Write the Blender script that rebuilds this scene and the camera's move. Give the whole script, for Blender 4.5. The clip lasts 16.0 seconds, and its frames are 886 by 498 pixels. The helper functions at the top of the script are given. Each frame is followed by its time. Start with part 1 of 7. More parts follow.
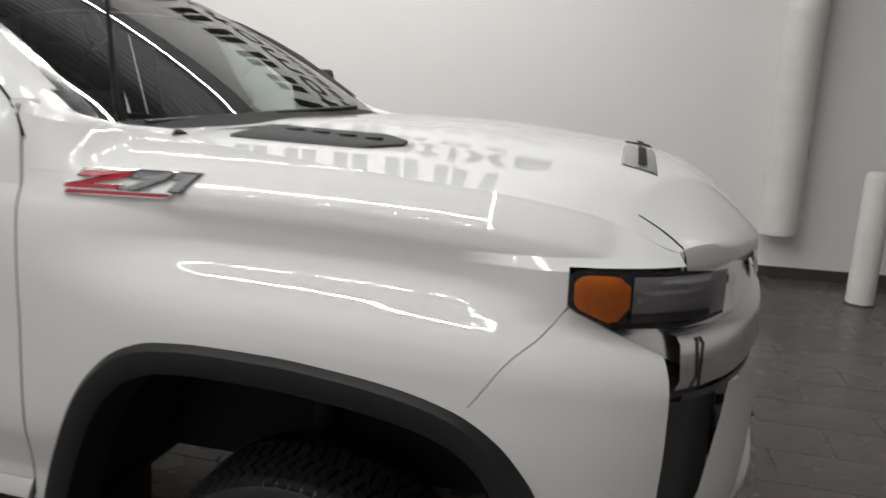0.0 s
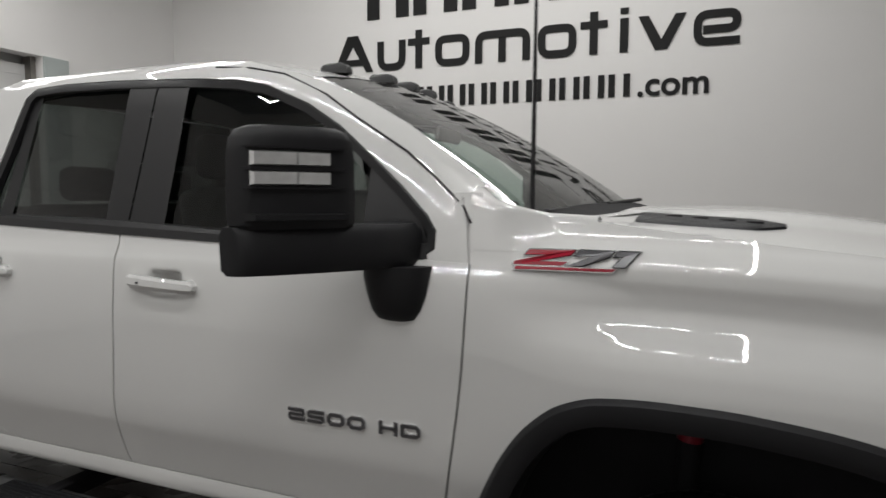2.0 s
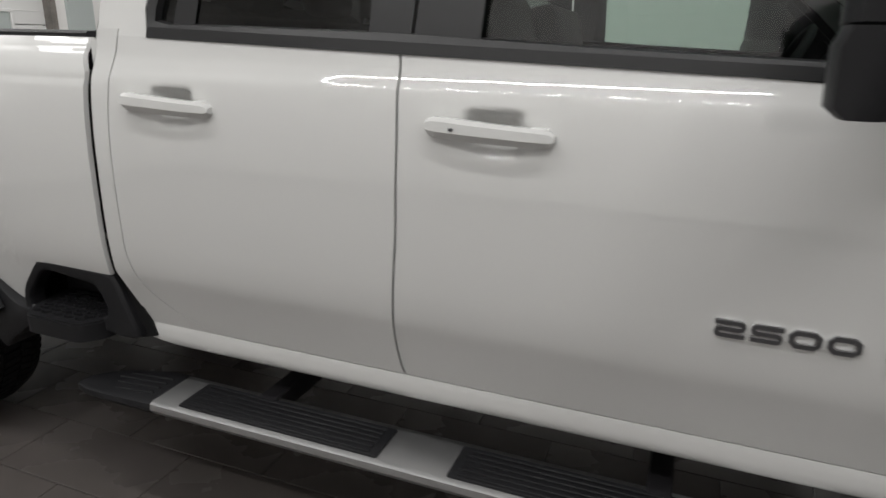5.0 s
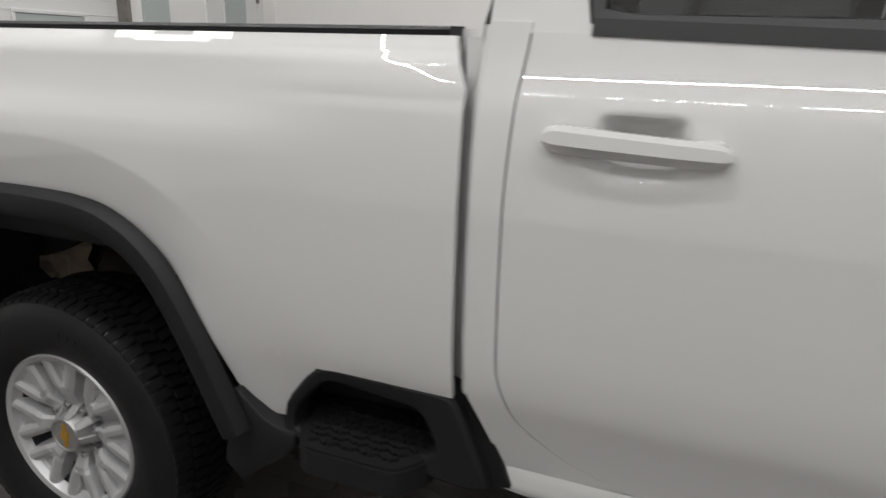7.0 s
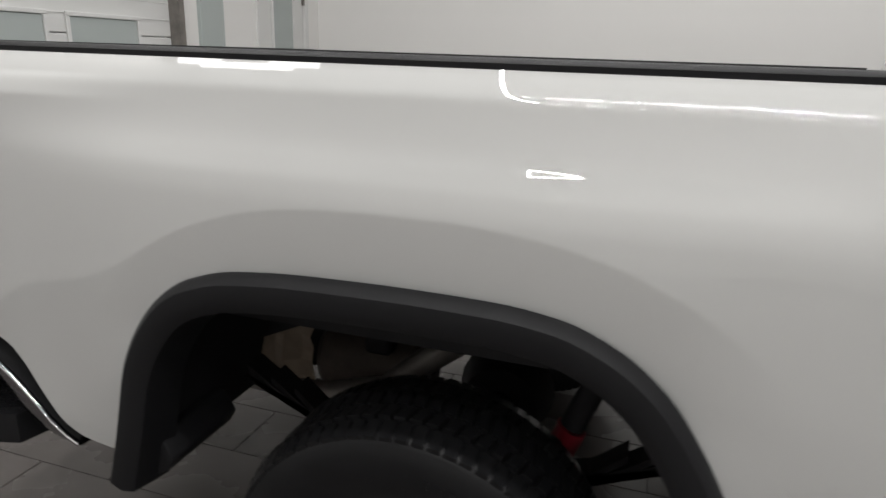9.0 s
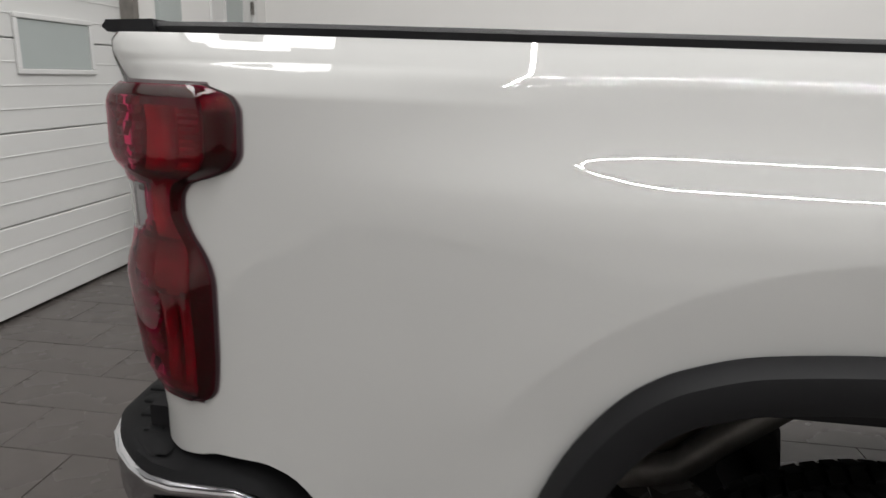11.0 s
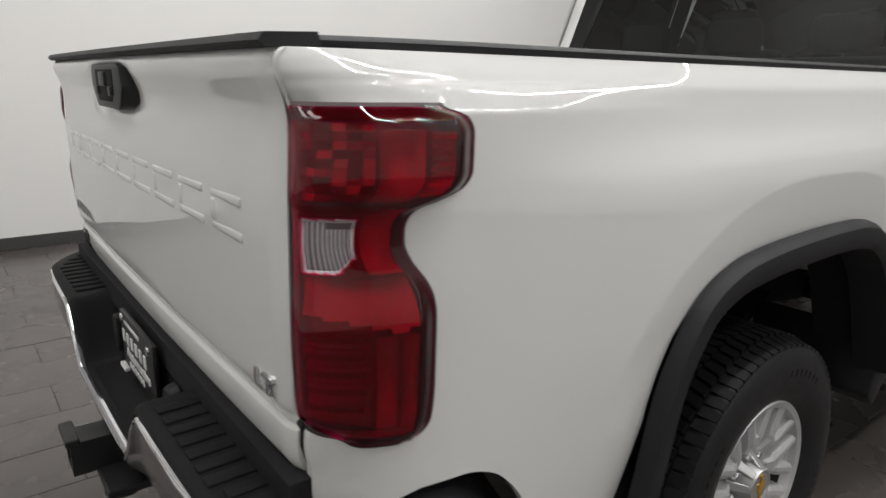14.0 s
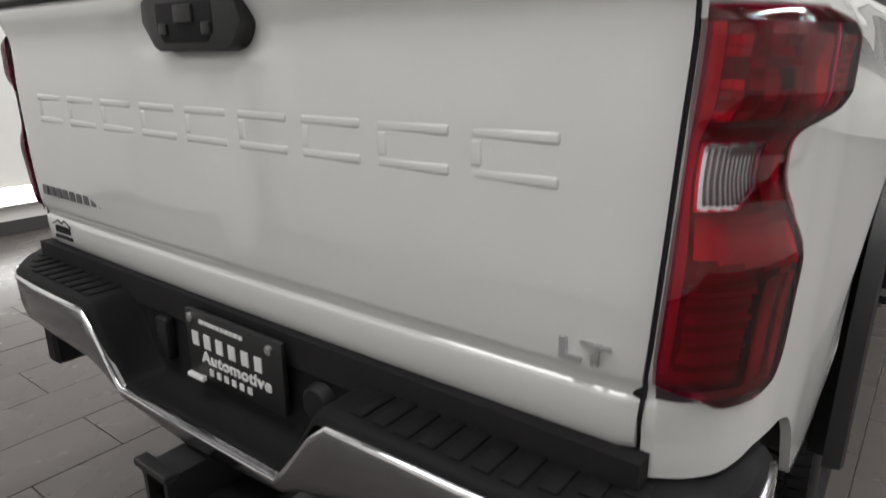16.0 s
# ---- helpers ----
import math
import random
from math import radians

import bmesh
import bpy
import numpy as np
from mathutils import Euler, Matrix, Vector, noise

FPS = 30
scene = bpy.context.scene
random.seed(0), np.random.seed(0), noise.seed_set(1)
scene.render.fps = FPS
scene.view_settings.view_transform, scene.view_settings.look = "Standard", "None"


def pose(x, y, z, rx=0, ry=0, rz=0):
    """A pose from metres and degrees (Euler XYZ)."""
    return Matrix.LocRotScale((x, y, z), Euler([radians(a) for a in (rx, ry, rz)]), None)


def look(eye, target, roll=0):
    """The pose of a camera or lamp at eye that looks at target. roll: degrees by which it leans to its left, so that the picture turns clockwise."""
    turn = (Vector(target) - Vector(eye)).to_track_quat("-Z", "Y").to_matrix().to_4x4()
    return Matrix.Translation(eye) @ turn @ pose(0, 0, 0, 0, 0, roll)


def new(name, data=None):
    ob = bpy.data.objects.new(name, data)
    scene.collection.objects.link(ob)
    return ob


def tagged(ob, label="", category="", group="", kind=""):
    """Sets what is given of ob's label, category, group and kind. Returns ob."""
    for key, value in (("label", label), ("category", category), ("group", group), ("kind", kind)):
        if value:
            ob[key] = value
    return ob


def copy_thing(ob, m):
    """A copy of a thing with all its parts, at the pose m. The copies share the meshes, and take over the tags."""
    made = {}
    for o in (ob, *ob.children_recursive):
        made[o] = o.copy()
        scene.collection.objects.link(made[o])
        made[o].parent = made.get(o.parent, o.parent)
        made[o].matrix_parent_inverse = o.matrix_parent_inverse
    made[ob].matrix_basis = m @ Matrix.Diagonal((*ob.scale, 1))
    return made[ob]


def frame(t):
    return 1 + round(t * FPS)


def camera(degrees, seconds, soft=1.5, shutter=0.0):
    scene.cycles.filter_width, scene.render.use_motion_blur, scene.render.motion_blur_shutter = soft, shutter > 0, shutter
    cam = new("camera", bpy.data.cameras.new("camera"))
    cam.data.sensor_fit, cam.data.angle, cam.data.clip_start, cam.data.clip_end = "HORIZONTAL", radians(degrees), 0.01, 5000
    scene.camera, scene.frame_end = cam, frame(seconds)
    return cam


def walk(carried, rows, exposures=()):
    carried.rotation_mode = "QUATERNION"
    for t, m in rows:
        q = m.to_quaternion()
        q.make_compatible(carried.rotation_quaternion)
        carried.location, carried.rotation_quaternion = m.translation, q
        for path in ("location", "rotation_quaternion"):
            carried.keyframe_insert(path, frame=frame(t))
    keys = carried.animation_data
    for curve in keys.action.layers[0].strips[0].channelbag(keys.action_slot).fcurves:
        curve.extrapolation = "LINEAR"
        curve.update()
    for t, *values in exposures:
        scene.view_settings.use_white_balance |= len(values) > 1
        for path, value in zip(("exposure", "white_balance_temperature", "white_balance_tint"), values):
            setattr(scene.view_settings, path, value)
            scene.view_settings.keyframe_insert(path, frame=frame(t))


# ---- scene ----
cam = camera(68.37, 16.0, shutter=0.4)
PATH = [
    (0.0, look((0.512, -2.066, 1.590), (-0.013, -0.190, 1.139), 1.31)),
    (0.5, look((0.467, -2.254, 1.612), (-0.177, -0.385, 1.309), 0.36)),
    (1.0, look((0.315, -2.494, 1.624), (-0.346, -0.621, 1.391), 0.47)),
    (1.5, look((0.111, -2.584, 1.607), (-0.603, -0.723, 1.438), 0.41)),
    (2.0, look((-0.165, -2.546, 1.561), (-0.932, -0.705, 1.398), 0.28)),
    (2.5, look((-0.348, -2.519, 1.520), (-1.132, -0.693, 1.294), 0.17)),
    (3.0, look((-0.523, -2.483, 1.477), (-1.309, -0.693, 1.052), 0.03)),
    (3.2, look((-0.591, -2.485, 1.452), (-1.370, -0.703, 0.988), 0.21)),
    (4.0, look((-0.897, -2.437, 1.420), (-1.627, -0.667, 0.842), 0.80)),
    (4.5, look((-1.125, -2.371, 1.441), (-1.820, -0.597, 0.833), 1.02)),
    (5.3, look((-1.537, -2.278, 1.461), (-2.212, -0.497, 0.852), 1.24)),
    (5.5, look((-1.645, -2.264, 1.456), (-2.324, -0.483, 0.852), 1.29)),
    (6.0, look((-1.908, -2.206, 1.424), (-2.610, -0.424, 0.845), 1.44)),
    (6.5, look((-2.225, -2.099, 1.418), (-2.922, -0.315, 0.841), 1.50)),
    (7.0, look((-2.542, -2.030, 1.417), (-3.230, -0.242, 0.842), 1.60)),
    (7.5, look((-2.843, -1.992, 1.421), (-3.504, -0.192, 0.850), 1.94)),
    (8.0, look((-3.092, -1.937, 1.434), (-3.719, -0.126, 0.861), 2.15)),
    (8.5, look((-3.340, -1.942, 1.470), (-3.940, -0.122, 0.898), 2.05)),
    (9.0, look((-3.652, -1.935, 1.470), (-4.236, -0.111, 0.894), 1.88)),
    (9.5, look((-3.907, -1.968, 1.482), (-4.436, -0.123, 0.916), 2.30)),
    (10.0, look((-4.143, -1.916, 1.444), (-4.615, -0.058, 0.884), 2.25)),
    (10.2, look((-4.264, -1.874, 1.440), (-4.706, -0.006, 0.884), 2.20)),
    (11.0, look((-4.661, -1.785, 1.402), (-4.886, 0.134, 0.889), 2.07)),
    (11.5, look((-4.848, -1.756, 1.394), (-4.853, 0.184, 0.908), 2.13)),
    (12.3, look((-5.043, -1.798, 1.429), (-4.678, 0.096, 0.902), 1.10)),
    (12.5, look((-5.077, -1.806, 1.444), (-4.630, 0.062, 0.888), 0.59)),
    (13.0, look((-5.251, -1.820, 1.471), (-4.523, -0.050, 0.889), 0.29)),
    (13.5, look((-5.462, -1.774, 1.446), (-4.418, -0.156, 0.903), 0.57)),
    (14.0, look((-5.590, -1.627, 1.414), (-4.410, -0.095, 0.906), 0.95)),
    (14.5, look((-5.728, -1.446, 1.413), (-4.406, -0.038, 0.908), 0.90)),
    (15.0, look((-5.862, -1.260, 1.435), (-4.421, 0.020, 0.902), 0.45)),
    (15.5, look((-5.941, -1.127, 1.430), (-4.429, 0.060, 0.875), -0.03)),
    (16.0, look((-5.958, -1.080, 1.332), (-4.437, 0.086, 0.759), -0.21)),
]
walk(cam, PATH, exposures=((0.0, 0.20), (0.5, -0.06), (1.0, -0.10), (1.5, -0.26), (2.5, -0.32), (3.0, 0.02), (5.5, 0.05), (7.5, 0.01), (8.0, -0.01), (8.5, -0.06), (9.0, -0.06), (10.0, 0.03), (12.5, 0.06), (13.5, 0.20), (14.5, 0.36), (15.0, 0.42), (16.0, 0.46)))

# ---- world and lights ----
world = bpy.data.worlds.new("room_world")
scene.world = world
world.use_nodes = True
world.node_tree.nodes["Background"].inputs[0].default_value = (0.9, 0.95, 1.0, 1)
world.node_tree.nodes["Background"].inputs[1].default_value = 0.02

CEIL = 6.05
LED_Z = 4.55
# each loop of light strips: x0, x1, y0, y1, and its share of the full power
# the last loop is fill added to brighten the tailgate, not a known fixture
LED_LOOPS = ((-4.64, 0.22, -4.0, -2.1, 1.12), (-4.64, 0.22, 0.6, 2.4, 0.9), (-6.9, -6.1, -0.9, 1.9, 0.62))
# channels that join the two long loops at their ends: x, y0, y1
LED_LINKS = ((-4.64, -2.06, 0.56), (0.22, -2.06, 0.56))
LED_POWER = 11.5   # watts per metre of strip


def led_lamp(x, y, length, along_x, share, width=0.026):
    lamp = bpy.data.lights.new("led_strip_light", "AREA")
    lamp.shape, lamp.size, lamp.size_y = "RECTANGLE", (length if along_x else width), (width if along_x else length)
    lamp.energy, lamp.color = LED_POWER * share * length, (1.0, 0.99, 0.973)
    ob = new("led_strip_light", lamp)
    ob.location = (x, y, LED_Z - 0.035)
    return ob


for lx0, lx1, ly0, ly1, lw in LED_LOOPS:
    lwide = 0.026 if lx1 > -5 else 0.40      # broad dim panels for the western loop, an added fill
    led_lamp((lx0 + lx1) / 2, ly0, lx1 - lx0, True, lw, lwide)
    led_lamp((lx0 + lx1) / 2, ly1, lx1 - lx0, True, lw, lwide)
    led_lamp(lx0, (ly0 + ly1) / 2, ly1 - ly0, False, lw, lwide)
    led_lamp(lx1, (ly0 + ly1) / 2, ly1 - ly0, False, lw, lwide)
# added lamps beside the long outer channels, aimed to brighten the upper walls
for lx0, lx1, ly, turn in ((-4.64, 0.22, 2.46, 118), (-4.64, 0.22, -4.06, -118)):
    wash = led_lamp((lx0 + lx1) / 2, ly, lx1 - lx0, True, 1.25)
    wash.location.z = LED_Z + 0.05
    wash.rotation_euler = (radians(turn), 0, 0)
for kx, ky0, ky1 in LED_LINKS:
    led_lamp(kx, (ky0 + ky1) / 2, ky1 - ky0, False, 0.7)

# ---- materials ----
def material(name, base, rough=0.5, metal=0.0, coat=0.0, vary=0.08, scale=6.0, grain=0.0, grain_scale=120.0, stain=0.0, trans=0.0, ior=1.45, spec=0.5, coat_rough=0.03, rough_vary=0.06, coat_ior=1.5):
    """A principled material whose colour, gloss and relief vary at two scales."""
    m = bpy.data.materials.new(name)
    m.use_nodes = True
    nt = m.node_tree
    b = nt.nodes["Principled BSDF"]
    b.inputs["Roughness"].default_value, b.inputs["Metallic"].default_value = rough, metal
    b.inputs["Coat Weight"].default_value, b.inputs["Coat Roughness"].default_value = coat, coat_rough
    b.inputs["IOR"].default_value, b.inputs["Specular IOR Level"].default_value, b.inputs["Coat IOR"].default_value = ior, spec, coat_ior
    b.inputs["Transmission Weight"].default_value = trans
    co = nt.nodes.new("ShaderNodeTexCoord")
    n1, n2 = nt.nodes.new("ShaderNodeTexNoise"), nt.nodes.new("ShaderNodeTexNoise")
    n1.inputs["Scale"].default_value, n1.inputs["Detail"].default_value = scale, 5
    n2.inputs["Scale"].default_value, n2.inputs["Detail"].default_value = grain_scale, 3
    nt.links.new(co.outputs["Object"], n1.inputs["Vector"])
    nt.links.new(co.outputs["Object"], n2.inputs["Vector"])
    ramp = nt.nodes.new("ShaderNodeMixRGB")
    ramp.inputs[1].default_value = (*[c * (1 - vary) for c in base], 1)
    ramp.inputs[2].default_value = (*[min(1, c * (1 + vary)) for c in base], 1)
    nt.links.new(n1.outputs["Fac"], ramp.inputs[0])
    col = ramp.outputs[0]
    if stain:
        n3 = nt.nodes.new("ShaderNodeTexNoise")
        n3.inputs["Scale"].default_value, n3.inputs["Detail"].default_value, n3.inputs["Roughness"].default_value = scale * 0.33, 8, 0.65
        nt.links.new(co.outputs["Object"], n3.inputs["Vector"])
        cr = nt.nodes.new("ShaderNodeValToRGB")
        cr.color_ramp.elements[0].position, cr.color_ramp.elements[1].position = 0.42, 0.68
        cr.color_ramp.elements[0].color, cr.color_ramp.elements[1].color = (1, 1, 1, 1), (1 - stain, 1 - stain, 1 - stain, 1)
        nt.links.new(n3.outputs["Fac"], cr.inputs[0])
        mu = nt.nodes.new("ShaderNodeMixRGB")
        mu.blend_type = "MULTIPLY"
        mu.inputs[0].default_value = 1
        nt.links.new(col, mu.inputs[1])
        nt.links.new(cr.outputs[0], mu.inputs[2])
        col = mu.outputs[0]
    nt.links.new(col, b.inputs["Base Color"])
    if rough_vary:
        mr = nt.nodes.new("ShaderNodeMapRange")
        mr.inputs["To Min"].default_value, mr.inputs["To Max"].default_value = max(0.0, rough - rough_vary), min(1.0, rough + rough_vary)
        nt.links.new(n1.outputs["Fac"], mr.inputs["Value"])
        nt.links.new(mr.outputs[0], b.inputs["Roughness"])
    if grain:
        bu = nt.nodes.new("ShaderNodeBump")
        bu.inputs["Strength"].default_value, bu.inputs["Distance"].default_value = grain, 0.002
        nt.links.new(n2.outputs["Fac"], bu.inputs["Height"])
        nt.links.new(bu.outputs[0], b.inputs["Normal"])
    return m


def glass_material(name, tint, ior=1.5, rough=0.0):
    """A thin tinted pane: it lets light through in its tint and mirrors more at a glancing view."""
    m = bpy.data.materials.new(name)
    m.use_nodes = True
    nt = m.node_tree
    nt.nodes.clear()
    out = nt.nodes.new("ShaderNodeOutputMaterial")
    tr, gl, mix, fr = (nt.nodes.new(k) for k in ("ShaderNodeBsdfTransparent", "ShaderNodeBsdfGlossy", "ShaderNodeMixShader", "ShaderNodeFresnel"))
    tr.inputs[0].default_value = (*tint, 1)
    gl.inputs["Roughness"].default_value = rough
    fr.inputs["IOR"].default_value = ior
    nt.links.new(fr.outputs[0], mix.inputs[0])
    nt.links.new(tr.outputs[0], mix.inputs[1])
    nt.links.new(gl.outputs[0], mix.inputs[2])
    nt.links.new(mix.outputs[0], out.inputs[0])
    return m


def glow_material(name, colour, strength):
    m = bpy.data.materials.new(name)
    m.use_nodes = True
    b = m.node_tree.nodes["Principled BSDF"]
    b.inputs["Base Color"].default_value = (*colour, 1)
    b.inputs["Emission Color"].default_value, b.inputs["Emission Strength"].default_value = (*colour, 1), strength
    return m


PAINT = material("white_car_paint", (0.64, 0.64, 0.63), 0.4, coat=1.0, vary=0.01, scale=900, coat_rough=0.012, rough_vary=0.02, spec=0.0, coat_ior=1.72)
BLACK_PLASTIC = material("black_textured_plastic", (0.012, 0.012, 0.0135), 0.50, vary=0.15, spec=0.32, scale=20, grain=0.25, grain_scale=900)
BLACK_TRIM = material("satin_black_trim", (0.013, 0.013, 0.014), 0.4, vary=0.1, scale=30, grain=0.08, grain_scale=700)
BLACK_GLOSS = material("gloss_black", (0.012, 0.012, 0.014), 0.12, coat=0.6, vary=0.1, scale=40)
# dark underbody parts; also strips and sheets standing for shade in seams, slots, openings
DARK_VOID = material("dark_underbody_and_gap_shade", (0.018, 0.017, 0.019), 0.75, vary=0.3, spec=0.2, scale=9)
RUBBER = material("tyre_rubber", (0.009, 0.009, 0.0095), 0.62, spec=0.28, vary=0.25, scale=14, grain=0.3, grain_scale=400)
SILVER = material("machined_silver", (0.62, 0.62, 0.63), 0.28, metal=1.0, vary=0.08, scale=25)
RIM_SILVER = material("silver_painted_alloy", (0.50, 0.50, 0.51), 0.40, metal=0.45, vary=0.06, scale=25)
CHROME = material("chrome", (0.78, 0.78, 0.80), 0.06, metal=1.0, vary=0.02, scale=40, rough_vary=0.03)
SATIN_CHROME = material("satin_chrome", (0.88, 0.88, 0.89), 0.24, metal=1.0, vary=0.03, scale=40, rough_vary=0.05)
# chrome whose colour is darkened to imitate the floor it mirrors
SHADED_CHROME = material("shaded_bumper_chrome", (0.34, 0.34, 0.36), 0.20, metal=1.0, vary=0.05, scale=20, rough_vary=0.05)
STEP_PAD = material("black_step_pad", (0.011, 0.011, 0.012), 0.62, vary=0.15, spec=0.16, scale=20, grain=0.3, grain_scale=700)
BRUSHED = material("brushed_aluminium", (0.42, 0.42, 0.42), 0.48, metal=1.0, vary=0.06, scale=60, rough_vary=0.08)
STEEL = material("dull_steel", (0.30, 0.28, 0.26), 0.5, metal=0.8, vary=0.3, scale=12, stain=0.4)
RED_PAINT = material("red_emblem_enamel", (0.30, 0.006, 0.022), 0.25, coat=0.8, vary=0.1, scale=60)
TAN_SHIELD = material("tan_heat_shield", (0.26, 0.21, 0.16), 0.55, metal=0.2, vary=0.35, scale=22, grain=0.5, grain_scale=60)
DULL_STEEL = material("dull_exhaust_steel", (0.30, 0.28, 0.26), 0.5, metal=0.6, vary=0.4, scale=14, stain=0.4)
TYRE = material("tyre_sidewall_rubber", (0.011, 0.011, 0.012), 0.40, spec=0.28, vary=0.25, scale=30, grain=0.15, grain_scale=260, rough_vary=0.10)
CAP_GREY = material("cap_silver_paint", (0.40, 0.40, 0.40), 0.36, metal=0.7, vary=0.08, scale=30)
BROWN_STEEL = material("dark_brown_steel", (0.075, 0.06, 0.05), 0.55, metal=0.4, vary=0.4, scale=18, stain=0.4)
RED_SHOCK = material("red_shock_paint", (0.22, 0.006, 0.02), 0.4, vary=0.2, scale=20)
GREY_EMBLEM = material("dark_grey_emblem", (0.10, 0.10, 0.105), 0.3, metal=0.6, vary=0.15, scale=60)
GRILLE_GREY = material("dark_grey_grille_plastic", (0.055, 0.055, 0.057), 0.4, vary=0.2, scale=30, grain=0.2, grain_scale=300)
GOLD = material("gold_emblem", (0.75, 0.42, 0.06), 0.3, metal=0.7, vary=0.1, scale=60)
AMBER = material("amber_reflector", (0.80, 0.20, 0.006), 0.2, coat=0.8, vary=0.25, scale=90, grain=0.6, grain_scale=260)
LAMP_BACK = material("tail_lamp_housing", (0.26, 0.21, 0.22), 0.35, vary=0.25, scale=34)
LAMP_EDGE = material("tail_lamp_rim", (0.05, 0.03, 0.035), 0.35, vary=0.2, scale=30)
LAMP_BOWL = material("reverse_lamp_bowl", (0.86, 0.86, 0.86), 0.22, metal=0.0, vary=0.14, scale=60)
LAMP_SILVER = material("tail_lamp_reflector", (0.55, 0.52, 0.55), 0.22, metal=0.45, vary=0.22, scale=26, rough_vary=0.14)
LAMP_DARK = material("tail_lamp_shade", (0.20, 0.16, 0.16), 0.4, vary=0.2, scale=40)
WHITE_LENS = material("clear_reverse_lens", (0.66, 0.66, 0.66), 0.12, metal=0.5, coat=1.0, vary=0.15, scale=50)
LENS_CLEAR = glass_material("clear_lens", (0.94, 0.92, 0.94))
RED_GLASS = glass_material("red_tinted_lens", (0.86, 0.004, 0.13), 1.48)
GLASS_FRONT = glass_material("light_green_tinted_glass", (0.60, 0.70, 0.65), 1.72)
GLASS_REAR = glass_material("dark_privacy_glass", (0.20, 0.215, 0.21), 1.68)
GLASS_BACK = glass_material("tinted_back_glass", (0.46, 0.50, 0.48), 1.5)
GLASS_SHIELD = glass_material("windshield_glass", (0.70, 0.78, 0.74), 2.7)
INTERIOR = material("dark_cabin_fabric", (0.035, 0.035, 0.037), 0.75, vary=0.25, scale=18, grain=0.04, grain_scale=200)
WALL = material("matte_white_wall_paint", (0.80, 0.79, 0.775), 0.62, vary=0.02, scale=2.2, grain=0.12, grain_scale=240, rough_vary=0.05)
CEILING = material("grey_ceiling_paint", (0.27, 0.275, 0.285), 0.6, vary=0.1, scale=3)
BASEBOARD = material("dark_grey_vinyl_baseboard", (0.055, 0.052, 0.05), 0.5, vary=0.12, scale=8, grain=0.1)
FLOOR_TILE = material("dark_grey_porcelain_tile", (0.106, 0.094, 0.088), 0.27, vary=0.22, scale=2.4, stain=0.28, grain=0.12, grain_scale=160, rough_vary=0.12)
GROUT = material("dark_grout", (0.070, 0.062, 0.058), 0.7, vary=0.15, scale=20)
SIGN_BLACK = material("black_vinyl_lettering", (0.012, 0.012, 0.012), 0.6, spec=0.25, vary=0.1, scale=8)
POST_WHITE = material("white_bollard_sleeve", (0.74, 0.72, 0.69), 0.45, vary=0.05, scale=5, stain=0.12)
DOOR_WHITE = material("white_painted_steel_door", (0.70, 0.70, 0.69), 0.45, vary=0.03, scale=4, grain=0.1, grain_scale=200)
FROSTED = material("frosted_window_glass", (0.42, 0.46, 0.45), 0.25, vary=0.04, scale=3)
LOW_GLOW = glow_material("low_wall_light_diffuser", (1.0, 0.99, 0.97), 5.0)
LETTER_WHITE = material("white_printed_lettering", (0.72, 0.72, 0.72), 0.5, vary=0.04, scale=30)

# ---- mesh tools ----
def finish(bm, name, smooth=True, angle=40):
    me = bpy.data.meshes.new(name)
    bm.to_mesh(me)
    bm.free()
    if smooth:
        me.shade_smooth()
        me.set_sharp_from_angle(angle=radians(angle))
    return me


def part(name, bm, mat, parent=None, label="", smooth=True, angle=40):
    """Links a bmesh as one mesh object, under a thing or a part if one is given."""
    ob = new(name, finish(bm, name, smooth, angle))
    ob.data.materials.append(mat)
    if parent is not None:
        ob.parent = parent
    return tagged(ob, label)


def both(name, bm, mat, parent, label="", smooth=True, angle=40):
    """The part on the camera's side of the truck, and its mirror image on the far side."""
    far = bm.copy()
    for v in far.verts:
        v.co.y = -v.co.y
    bmesh.ops.reverse_faces(far, faces=far.faces[:])
    a = part(name, bm, mat, parent, label, smooth, angle)
    b = part(name, far, mat, parent, label, smooth, angle)
    return a, b


def box_bm(x0, x1, y0, y1, z0, z1, bevel=0.0, seg=2, bm=None):
    bm2 = bmesh.new()
    bmesh.ops.create_cube(bm2, size=1)
    for v in bm2.verts:
        v.co = Vector(((x0 + x1) / 2 + v.co.x * (x1 - x0), (y0 + y1) / 2 + v.co.y * (y1 - y0), (z0 + z1) / 2 + v.co.z * (z1 - z0)))
    if bevel:
        bmesh.ops.bevel(bm2, geom=bm2.edges[:], offset=bevel, segments=seg, affect="EDGES", profile=0.5)
    return join(bm, bm2)


def join(bm, other):
    if bm is None:
        return other
    me = bpy.data.meshes.new("tmp")
    other.to_mesh(me)
    other.free()
    bm.from_mesh(me)
    bpy.data.meshes.remove(me)
    return bm


def moved(bm, m):
    bmesh.ops.transform(bm, matrix=m, verts=bm.verts[:])
    return bm


def loft(rings, closed=True, caps=True, bm=None):
    """A skin through rings of points, each ring with the same count."""
    bm = bm or bmesh.new()
    vs = [[bm.verts.new(p) for p in ring] for ring in rings]
    n = len(rings[0])
    for a, b in zip(vs, vs[1:]):
        for i in range(n if closed else n - 1):
            j = (i + 1) % n
            bm.faces.new((a[i], a[j], b[j], b[i]))
    if caps and closed:
        bm.faces.new(vs[0][::-1])
        bm.faces.new(vs[-1])
    bmesh.ops.recalc_face_normals(bm, faces=bm.faces[:])
    return bm


